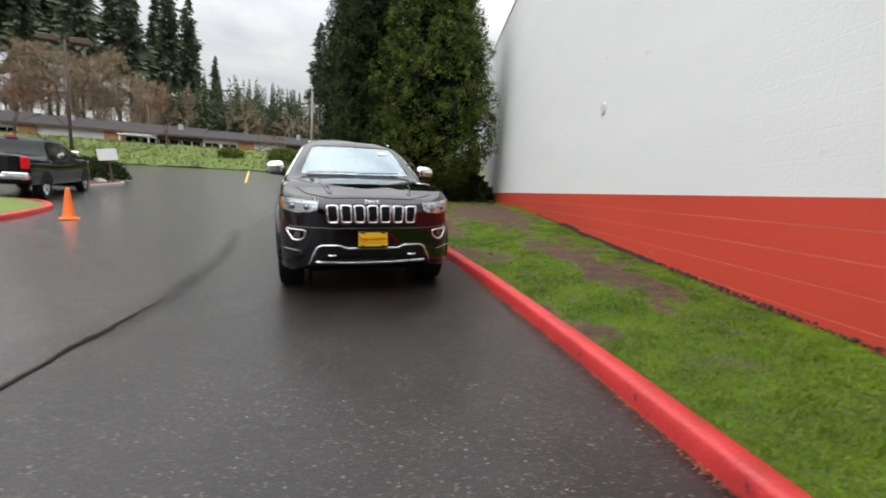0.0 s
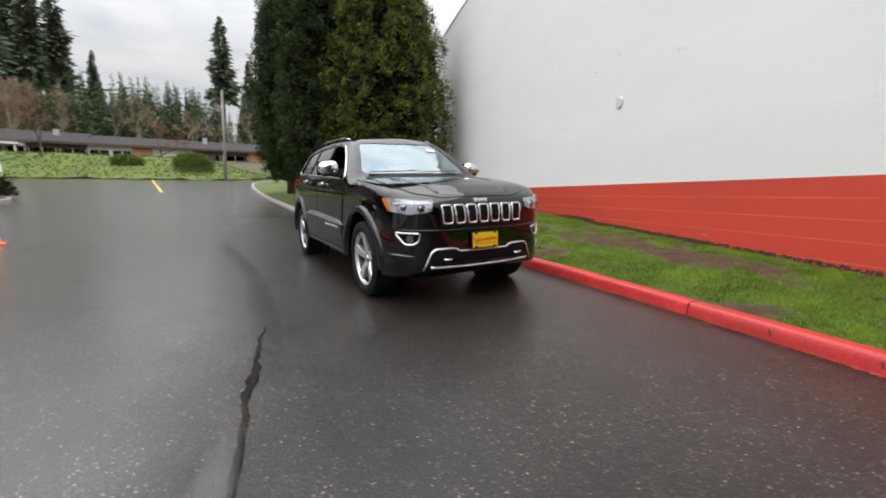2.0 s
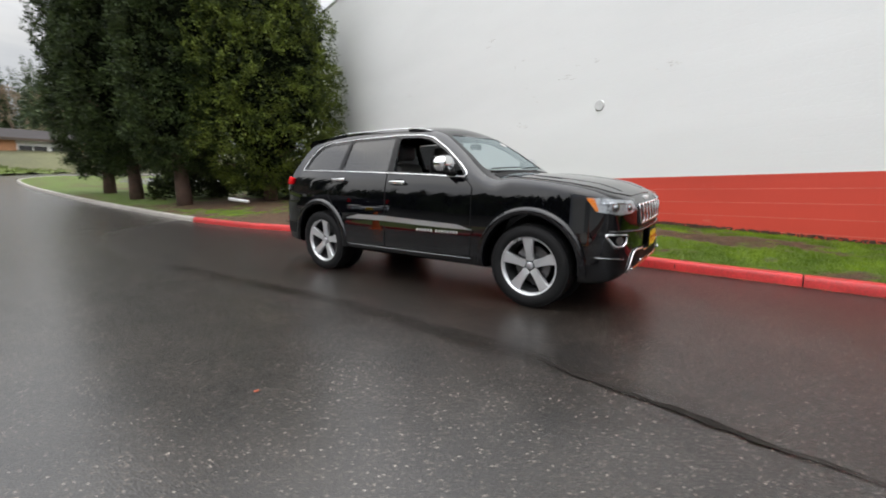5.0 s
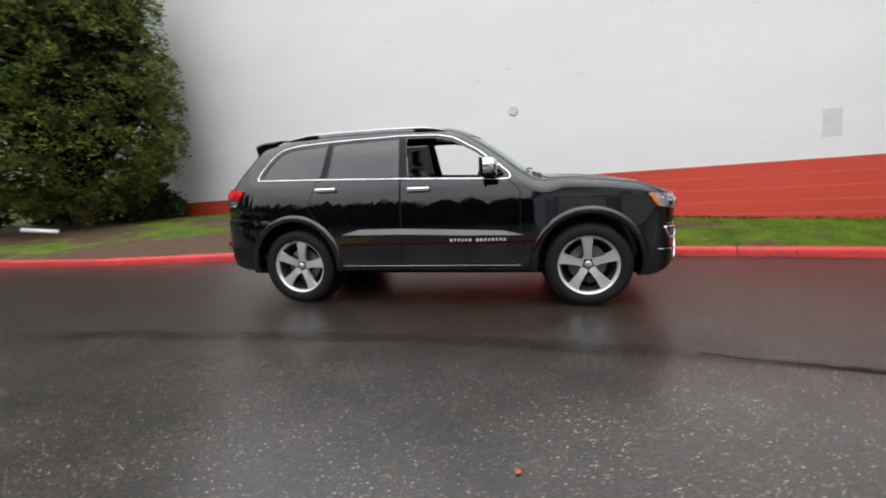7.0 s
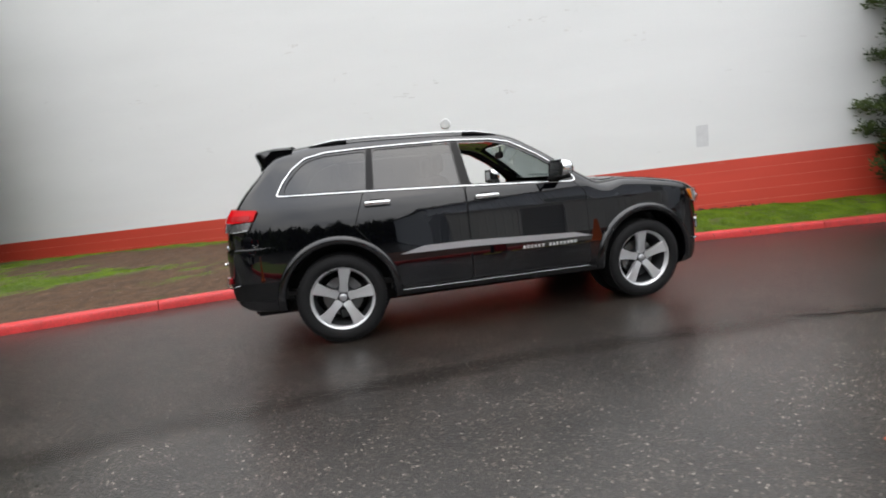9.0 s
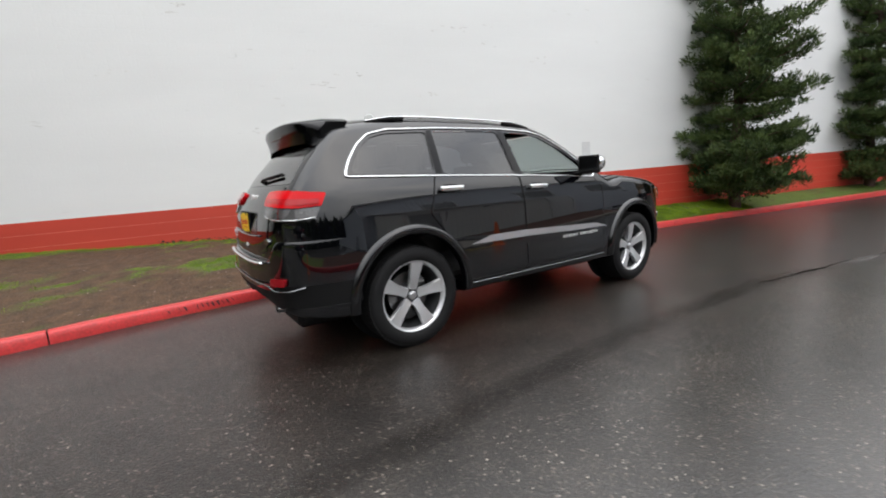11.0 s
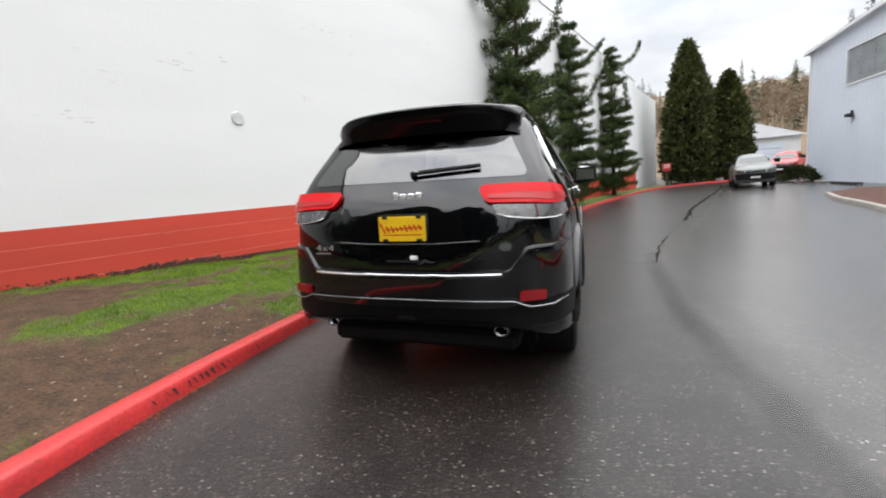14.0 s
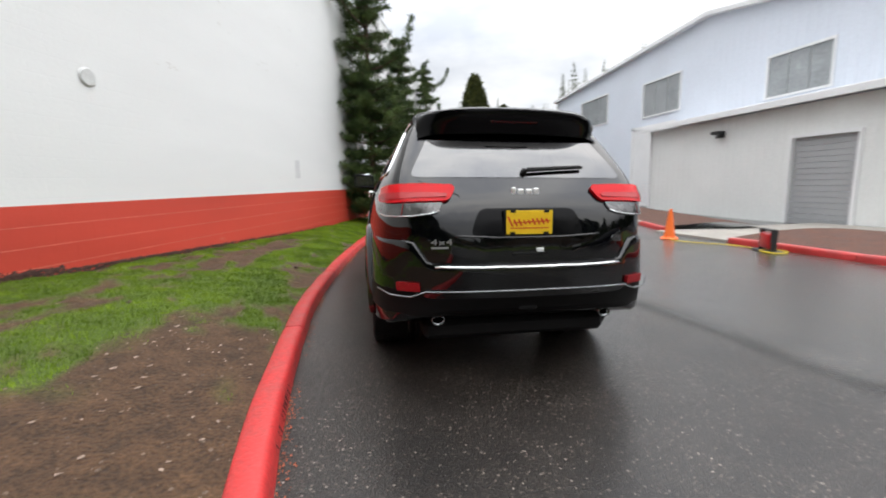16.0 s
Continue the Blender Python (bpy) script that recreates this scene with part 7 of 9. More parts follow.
    for i, p in enumerate(path):
        loc, nor = on_top(p.x * 0.97, p.y)
        lift = 0.026 if 1 < i < 15 else (0.016 if i in (1, 15) else 0.002)
        pts.append(Vector((p.x * 0.97, p.y, loc.z + lift)))
    bm = bmesh.new()
    sweep(bm, pts, 0.011, 0.008, n=8)
    rail = part("roof_rail", bm, CHROME, CAR, "bright roof rail", smooth=True)
    for t0, t1 in ((0, 3), (13, 16)):
        bm = bmesh.new()
        sweep(bm, [p - Vector((0, 0, 0.012)) for p in pts[t0:t1 + 1]], 0.021, 0.018, n=8)
        part("rail_foot", bm, TRIM_BLACK, rail, smooth=True)
    # headlamp, marker, fog lamp, tail lamp
    F = on_corner(s, -1)
    lamp = panel("headlamp", rounded([(0.755, 1.022), (0.95, 1.006), (1.212, 0.980), (1.222, 0.905), (1.16, 0.882), (1.03, 0.872), (0.83, 0.905)], 0.02), F, 0.006, LAMP_SHELL, CAR, "clear headlamp")
    panel("lamp_cover", rounded([(0.748, 1.028), (0.95, 1.012), (1.218, 0.986), (1.229, 0.902), (1.163, 0.876), (1.03, 0.866), (0.825, 0.90)], 0.02), F, 0.024, LAMP_GLASS, lamp, depth=0.002)
    panel("side_marker", rounded([(0.758, 1.018), (0.815, 1.012), (0.85, 0.905), (0.825, 0.908)], 0.012), F, 0.013, LAMP_ORANGE, lamp, "orange side lens", depth=0.01)
    for u, z, r in ((0.985, 0.935, 0.042), (1.13, 0.928, 0.036)):
        loc, nor = F(u, z)
        bm = bmesh.new()
        tube(bm, loc - nor * 0.01, loc + nor * 0.012, r, r * 0.92, 20)
        part("lamp_ring", bm, CHROME, lamp, smooth=False)
        bm = bmesh.new()
        bmesh.ops.create_uvsphere(bm, u_segments=14, v_segments=8, radius=r * 0.8, matrix=Matrix.Translation(loc + nor * 0.0))
        part("lamp_lens", bm, DULL_CHROME, lamp, smooth=True)
    moulding("lamp_bar", [(0.86, 0.972), (1.02, 0.97), (1.2, 0.956)], F, 0.012, 0.006, 0.004, CHROME, lamp)
    fo = rounded([(-0.83, 0.712), (-0.64, 0.700), (-0.655, 0.632), (-0.70, 0.600), (-0.765, 0.605)], 0.025)
    fo = fo if s < 0 else mirror_x(fo)
    fog = panel("fog_lamp", fo, on_front, 0.004, GLOSS_BLACK, CAR, "fog lamp in a chrome bezel")
    moulding("bezel", fo, on_front, 0.008, 0.012, 0.012, CHROME, fog, "chrome bezel", True, 0.03)
    loc, nor = on_front(s * 0.725, 0.655)
    bm = bmesh.new()
    tube(bm, loc - nor * 0.01, loc + nor * 0.015, 0.036, 0.034, 20)
    part("fog_lens", bm, LAMP_CLEAR, fog)
    lip = [(-0.87, 0.52), (-0.69, 0.495)]
    moulding("bumper_lip", lip if s < 0 else mirror_x(lip), on_front, 0.012, 0.016, 0.007, DULL_CHROME, CAR, "dull silver lip")
    R = on_corner(s, 1)
    tail = panel("tail_lamp", rounded([(0.850, 1.194), (1.006, 1.206), (1.171, 1.209), (1.299, 1.205), (1.321, 1.179), (1.318, 1.126), (1.299, 1.112), (1.006, 1.104), (0.870, 1.112)], 0.014), R, 0.022, LAMP_RED, CAR, "red and clear tail lamp", depth=0.03, dome=0.01)
    panel("reversing_lens", rounded([(0.875, 1.108), (1.006, 1.100), (1.295, 1.107), (1.289, 1.066), (1.249, 1.046), (1.171, 1.038), (1.006, 1.034), (0.895, 1.044)], 0.012), R, 0.018, LAMP_CLEAR, tail, "clear lower lens", depth=0.03)
    moulding("lamp_brow", [(0.899, 1.042), (1.006, 1.030), (1.171, 1.032), (1.249, 1.042), (1.289, 1.060)], R, 0.016, 0.005, 0.004, CHROME, tail)
    panel("lamp_band", rounded([(0.883, 1.156), (1.006, 1.158), (1.171, 1.156), (1.295, 1.152), (1.299, 1.132), (1.006, 1.120), (0.887, 1.126)], 0.008), R, 0.0345, LAMP_DEEP, tail, "deeper red lower band", depth=0.01)
    moulding("lamp_split", [(1.113, 1.210), (1.118, 1.034)], R, 0.026, 0.003, 0.003, LAMP_DARKRED, tail)
    ref = rounded([(-0.775, 0.652), (-0.655, 0.648), (-0.65, 0.597), (-0.77, 0.601)], 0.012)
    panel("rear_reflector", ref if s < 0 else mirror_x(ref), on_rear, 0.046, LAMP_DARKRED, CAR, "red bumper reflector", depth=0.03)
    # tailpipe
    bm = bmesh.new()
    n = 20
    ring = []
    for r, yy in ((0.026, 2.14), (0.031, 2.28), (0.031, 2.37), (0.027, 2.374), (0.026, 2.30)):
        ring.append([bm.verts.new((s * 0.545 + 1.35 * r * math.cos(6.2832 * i / n), yy, 0.405 + r * math.sin(6.2832 * i / n))) for i in range(n)])
    for a, b in zip(ring, ring[1:]):
        for i in range(n):
            bm.faces.new((a[i], a[(i + 1) % n], b[(i + 1) % n], b[i]))
    bmesh.ops.recalc_face_normals(bm, faces=bm.faces)
    part("tailpipe", bm, DULL_CHROME, CAR, "chrome tailpipe tip", smooth=True)
    hook = [(-0.44, 0.462), (-0.40, 0.455), (-0.36, 0.462)]
    moulding("tow_hook", hook if s < 0 else mirror_x(hook), on_front, 0.03, 0.012, 0.012, CHROME, CAR, "bright tow hook", n=8)


LAMP_SHELL = surf("lamp_bowl", (0.62, 0.63, 0.65), 0.3, 0.6, var=0.3, coarse=9, fine=40)
LAMP_GLASS = glass("lamp_cover_glass", (0.93, 0.95, 0.96), 0.95)
for side_sign in (-1, 1):
    car_side(side_sign)


def yellow_plate(name, proj, x, z, back, turn):
    """A yellow dealer card in a black frame; its script stays plain red bars."""
    bm = bmesh.new()
    box(bm, x - 0.158, x + 0.158, -0.014, 0.004, z - 0.085, z + 0.085, 0.01)
    loc, nor = proj(x, z)
    sgn = -1 if turn else 1
    bmesh.ops.translate(bm, vec=(0, loc.y - sgn * 0.0 + (0.02 if not turn else -0.02), 0), verts=bm.verts)
    base_y = loc.y + (0.02 if not turn else -0.02)
    frame_ob = part(name, bm, TRIM_BLACK, CAR, "yellow card plate in a black frame", sharp=40)
    face = base_y + (0.004 if not turn else -0.014)
    s = 1 if not turn else -1
    bm = bmesh.new()
    a, b = sorted((face, face + s * 0.004))
    box(bm, x - 0.145, x + 0.145, a, b, z - 0.071, z + 0.071, 0.002)
    card = part("plate_card", bm, PLATE_YELLOW, frame_ob, "yellow card")
    bm = bmesh.new()
    a, b = sorted((face + s * 0.004, face + s * 0.0055))
    rng = random.Random(2)
    for i in range(9):
        xx = x - s * (0.118 - i * 0.029) * -1
        zz = z - 0.004 + 0.0015 * i + (0.012 if i == 0 else 0)
        h = 0.032 if i == 0 else rng.uniform(0.012, 0.02)
        vs = box(bm, xx - 0.006, xx + 0.006, a, b, zz - h, zz + h * (1.0 if i else 0.8))
        for v in vs:
            v.co.x += (v.co.z - z) * 0.5 * -s * -1
        if i:
            box(bm, xx - 0.014, xx + 0.014, a, b, zz - 0.004, zz + 0.004)
    box(bm, x - 0.12, x + 0.12, a, b, z - 0.037, z - 0.031)
    part("script", bm, PLATE_RED, card, "slanted red bars")
    for dx in (-0.105, 0.105):
        for dz in (-0.064, 0.064):
            bm = bmesh.new()
            box(bm, x + dx - 0.017, x + dx + 0.017, a, b, z + dz - 0.007, z + dz + 0.007, 0.0005)
            part("plate_tab", bm, TRIM_BLACK, card)
    return frame_ob


def car_front():
    # grille of seven upright slots in bright frames
    surround = panel("grille", rounded([(-0.47, 0.955), (0.47, 0.955), (0.455, 0.745), (-0.455, 0.745)], 0.04), on_front, 0.004, TRIM_BLACK, CAR, "black grille with seven chrome-framed slots")
    for i in range(7):
        xc = (i - 3) * 0.1285
        lean = xc * 0.03
        slot = rounded([(xc - 0.051 + lean, 0.940), (xc + 0.051 + lean, 0.940), (xc + 0.046, 0.782), (xc - 0.046, 0.782)], 0.022)
        moulding("slot_frame", slot, on_front, 0.014, 0.010, 0.012, CHROME, surround, "chrome slot frame", True, 0.03, 8)
        bm = bmesh.new()
        for k in range(6):
            z = 0.80 + k * 0.025
            loc, nor = on_front(xc, z)
            box(bm, xc - 0.04, xc + 0.04, loc.y - 0.008, loc.y + 0.01, z - 0.003, z + 0.003)
        part("slot_mesh", bm, GLOSS_BLACK, surround)
    # bonnet panel with its power bulge and shut line
    hood = rounded([(-0.42, -2.20), (0.42, -2.20), (0.64, -2.09), (0.745, -1.9), (0.765, -1.5), (0.755, -1.12), (0.50, -1.055), (-0.50, -1.055), (-0.755, -1.12), (-0.765, -1.5), (-0.745, -1.9), (-0.64, -2.09)], 0.05)
    hd = panel("bonnet", hood, on_top, 0.006, PAINT, CAR, "glossy black bonnet", depth=0.02, fine=0.07)
    for s in (-1, 1):
        moulding("bonnet_crease", [(s * 0.40, -2.12), (s * 0.47, -1.7), (s * 0.50, -1.2)], on_top, 0.004, 0.03, 0.006, PAINT, hd)
        panel("bonnet_vent", rounded([(s * 0.54, -1.62), (s * 0.585, -1.62), (s * 0.58, -1.36), (s * 0.545, -1.36)], 0.01), on_top, 0.0085, TRIM_BLACK, hd, "black bonnet vent", depth=0.004)
    # maker's badge as plain bright bars
    bm = bmesh.new()
    for i, (dx, w, h) in enumerate(((-0.06, 0.012, 0.022), (-0.025, 0.016, 0.015), (0.015, 0.016, 0.015), (0.055, 0.014, 0.019))):
        loc, nor = on_front(dx, 0.985)
        box(bm, dx - w, dx + w, loc.y - 0.016, loc.y + 0.012, 0.985 - h, 0.985 + h, 0.006)
    part("badge", bm, BADGE_METAL, CAR, "small chrome badge of plain bars")
    # lower intake, bright trapezoid bar
    panel("lower_intake", rounded([(-0.52, 0.555), (0.52, 0.555), (0.55, 0.41), (-0.55, 0.41)], 0.03), on_front, 0.003, TRIM_BLACK, CAR, "black lower intake", fine=0.05)
    bar = [(-0.62, 0.365), (-0.545, 0.525), (-0.50, 0.552), (-0.32, 0.552), (-0.265, 0.522), (0.265, 0.522), (0.32, 0.552), (0.50, 0.552), (0.545, 0.525), (0.62, 0.365)]
    moulding("bumper_bar", bar, on_front, 0.010, 0.010, 0.012, CHROME, CAR, "chrome bumper outline", n=8)
    moulding("bumper_bar", [(-0.555, 0.392), (-0.2, 0.372), (0.2, 0.372), (0.555, 0.392)], on_front, 0.014, 0.012, 0.014, CHROME, CAR, "chrome lower bar", n=8)
    moulding("bumper_crease", [(-0.80, 0.735), (-0.4, 0.722), (0.4, 0.722), (0.80, 0.735)], on_front, 0.004, 0.018, 0.010, PAINT, CAR)
    yellow_plate("front_plate", on_front, 0.0, 0.615, 0, True)
    # screen, wipers
    panel("windscreen", rounded(WIN_SCREEN, 0.06), on_front, -0.006, CLEAR_GLASS, CAR, "clear windscreen that mirrors the sky", depth=0.004)
    panel("windscreen_sticker", rounded([(0.34, 1.585), (0.47, 1.585), (0.46, 1.548), (0.345, 1.548)], 0.008), on_front, 0.002, HOUSE_WHITE, CAR, "small white sticker", depth=0.002)
    for x0, x1 in ((-0.62, -0.02), (0.0, 0.55)):
        bm = bmesh.new()
        sweep(bm, along([(x0, 1.262), ((x0 + x1) / 2, 1.268), (x1, 1.275)], on_front, 0.02, 0.1), 0.008, 0.006)
        w = part("wiper", bm, TRIM_BLACK, CAR)
    panel("cowl", rounded([(-0.72, -1.06), (0.72, -1.06), (0.68, -0.965), (-0.68, -0.965)], 0.02), on_top, 0.003, TRIM_BLACK, CAR, depth=0.008)


car_front()


def car_rear():
    # tailgate stands proud with its shut line
    gate = rounded([(-0.40, 0.775), (0.40, 0.775), (0.56, 0.82), (0.60, 1.0), (0.46, 1.06), (0.40, 1.15), (0.66, 1.245), (-0.66, 1.245), (-0.40, 1.15), (-0.46, 1.06), (-0.60, 1.0), (-0.56, 0.82)], 0.03)
    g = panel("tailgate", gate, on_rear, 0.006, PAINT, CAR, "glossy black tailgate", depth=0.02)
    panel("rear_window", rounded([(-0.70, 1.2632), (0.70, 1.2632), (0.545, 1.558), (-0.545, 1.558)], 0.05), on_rear, 0.003, BACK_GLASS, g, "dark tinted rear window", depth=0.004)
    panel("plate_recess", rounded([(-0.30, 1.075), (0.30, 1.075), (0.36, 0.915), (-0.36, 0.915)], 0.05), on_rear, 0.0075, GLOSS_BLACK, g, depth=0.004)
    moulding("gate_strip", [(-0.45, 0.918), (-0.2, 0.905), (0.2, 0.905), (0.45, 0.918)], on_rear, 0.010, 0.014, 0.007, PAINT, g, "glossy black lip under the plate", n=8)
    yellow_plate("rear_plate", on_rear, 0.0, 0.995, 0, False)
    bm = bmesh.new()
    for dx, w, h in ((0.07, 0.014, 0.028), (0.025, 0.02, 0.018), (-0.028, 0.02, 0.018), (-0.075, 0.017, 0.023)):
        loc, nor = on_rear(dx, 1.175)
        vs = box(bm, dx - w, dx + w, loc.y - 0.01, loc.y + 0.014, 1.175 - h, 1.175 + h, 0.006)
    part("badge", bm, BADGE_METAL, g, "chrome badge of plain bars")
    bm = bmesh.new()
    loc, nor = on_rear(0.53, 0.865)
    lettering = bpy.data.curves.new("drive_badge", 'FONT')
    lettering.body, lettering.size, lettering.extrude, lettering.align_x = "4x4", 0.062, 0.003, 'CENTER'
    lettering.space_character = 1.15
    tmp = new("drive_badge", lettering)
    flat = bpy.data.meshes.new_from_object(tmp.evaluated_get(bpy.context.evaluated_depsgraph_get()))
    bm.from_mesh(flat)
    bpy.data.objects.remove(tmp)
    bmesh.ops.transform(bm, matrix=Matrix.Translation((0.53, loc.y + 0.012, 0.868)) @ Matrix.Rotation(math.pi, 4, "Z") @ Matrix.Rotation(math.pi / 2, 4, "X") @ Matrix.Diagonal((1.25, 0.8, 1, 1)), verts=bm.verts)
    box(bm, 0.468, 0.592, loc.y + 0.004, loc.y + 0.012, 0.846, 0.856)
    part("badge", bm, SATIN, g, "small bright drive badge over a bar")
    loc, nor = on_rear(-0.585, 0.888)
    bm = bmesh.new()
    tube(bm, loc - nor * 0.01, loc + nor * 0.012, 0.028, 0.024, 18)
    for v in bm.verts:
        v.co.x = -0.585 + (v.co.x + 0.585) * 1.5
    part("badge", bm, DULL_CHROME, g, "oval dark silver badge")
    loc, nor = on_rear(-0.06, 0.83)
    bm = bmesh.new()
    box(bm, -0.09, -0.045, loc.y, loc.y + 0.014, 0.818, 0.842, 0.004)
    part("gate_tag", bm, HOUSE_WHITE, g, "small white tag")
    loc, nor = on_rear(0.0, 0.83)
    bm = bmesh.new()
    box(bm, -0.11, 0.11, loc.y, loc.y + 0.011, 0.80, 0.815, 0.004)
    part("gate_handle", bm, TRIM_BLACK, g)
    # wiper
    bm = bmesh.new()
    pts = along([(-0.02, 1.292), (-0.2, 1.305), (-0.42, 1.318)], on_rear, 0.024, 0.06)
    sweep(bm, pts, 0.012, 0.010, n=8)
    loc, nor = on_rear(-0.02, 1.292)
    tube(bm, loc, loc + nor * 0.03, 0.022, 0.017, 14)
    sweep(bm, along([(-0.05, 1.315), (-0.42, 1.335)], on_rear, 0.012, 0.06), 0.007, 0.006)
    part("rear_wiper", bm, TRIM_BLACK, g, smooth=True)
    # spoiler
    bm = bmesh.new()
    rows = []
    for i in range(25):
        x = -0.625 + 1.25 * i / 24
        e = abs(x) / 0.625
        zt = on_top(0.0, 1.80)[0].z + 0.008 - 0.018 * e ** 2 - 0.03 * e ** 10
        tip = 2.125 - 0.06 * e ** 2 - 0.09 * e ** 8
        zl = zt - 0.035 - 0.02 * e ** 4
        deep = 0.15 - 0.03 * e ** 4
        rows.append([bm.verts.new((x, y, z)) for y, z in ((1.76, zt), (1.92, zt - 0.006), (tip - 0.02, zl + 0.012), (tip, zl), (tip + 0.004, zl - 0.022), (tip - 0.012, zl - 0.075), (2.075 - 0.05 * e ** 2, zl - deep), (1.96, zl - deep + 0.03), (1.80, zt - 0.06))])
    for a, b in zip(rows, rows[1:]):
        for k in range(9):
            bm.faces.new((a[k], a[(k + 1) % 9], b[(k + 1) % 9], b[k]))
    bm.faces.new(rows[0])
    bm.faces.new(rows[-1][::-1])
    bmesh.ops.recalc_face_normals(bm, faces=bm.faces)
    sp = part("spoiler", bm, GLOSS_BLACK, CAR, "gloss black roof spoiler", sharp=45)
    bm = bmesh.new()
    box(bm, -0.16, 0.16, 2.095, 2.113, 1.618, 1.632, 0.004)
    part("brake_lamp", bm, LAMP_SMOKED, sp, "dark red high brake lamp")
    # bumper strip, step line, hitch
    moulding("bumper_strip", [(-0.565, 0.744), (-0.3, 0.737), (0.3, 0.737), (0.565, 0.744)], on_rear, 0.048, 0.016, 0.010, CHROME, CAR, "bright bumper strip", n=8)
    bm = bmesh.new()
    cols = []
    for k in range(67):
        a = radians(17 + 146 * k / 66)
        d = Vector((math.cos(a), math.sin(a), 0))
        x = HULL.ray_cast(Vector((0, 1.6, 0.7)) + d * 4, -d)[0].x
        f = min(1.0, max(0.0, (abs(x) - 0.58) / 0.13))
        top = 0.756 + 0.137 * f * f * (3 - 2 * f)
        col = []
        for g_, o in ((0.0, -0.03), (0.03, 0.012), (0.14, 0.026), (0.34, 0.036), (0.36, 0.044), (0.62, 0.045), (0.86, 0.042), (0.95, 0.040), (0.985, 0.036), (1.0, 0.024), (1.0, -0.01)):
            z = 0.44 + (top - 0.44) * g_
            loc, nor, _, _ = HULL.ray_cast(Vector((0, 1.6, z)) + d * 4, -d)
            ease = min(1.0, k / 26, (66 - k) / 26)
            col.append(bm.verts.new(loc + d * (o if o < 0 else 0.001 + o * ease)))
        cols.append(col)
    skirt = bmesh.new()
    low = [[skirt.verts.new(v.co) for v in col[:5]] for col in cols]
    for p, q, lp, lq in zip(cols, cols[1:], low, low[1:]):
        for k in range(4, 10):
            bm.faces.new((p[k], q[k], q[k + 1], p[k + 1]))
        for k in range(4):
            skirt.faces.new((lp[k], lq[k], lq[k + 1], lp[k + 1]))
    bmesh.ops.delete(bm, geom=[v for v in bm.verts if not v.link_faces], context='VERTS')
    bmesh.ops.recalc_face_normals(bm, faces=bm.faces)
    bmesh.ops.recalc_face_normals(skirt, faces=skirt.faces)
    bumper = part("rear_bumper", bm, PAINT, CAR, "glossy black bumper cover with a shelf", sharp=38)
    part("bumper_skirt", skirt, TRIM_BLACK, bumper, "matt black lower skirt", sharp=38)
    moulding("lower_line", [(-0.86, 0.600), (-0.80, 0.572), (-0.70, 0.566), (-0.62, 0.596), (0.62, 0.596), (0.70, 0.566), (0.80, 0.572), (0.86, 0.600)], on_rear, 0.050, 0.006, 0.006, DULL_CHROME, CAR, "thin dull silver line")
    panel("lower_valance", rounded([(-0.80, 0.55), (0.80, 0.55), (0.74, 0.44), (-0.74, 0.44)], 0.03), on_rear, 0.008, TRIM_BLACK, CAR, depth=0.02)
    bm = bmesh.new()
    box(bm, -0.06, 0.06, 2.28, 2.435, 0.46, 0.525, 0.008)
    part("tow_receiver", bm, TRIM_BLACK, CAR)
    bm = bmesh.new()
    tube(bm, (-0.02, 2.42, 0.545), (-0.02, 2.44, 0.545), 0.02, n=14)
    part("tow_socket", bm, DULL_CHROME, CAR)


car_rear()


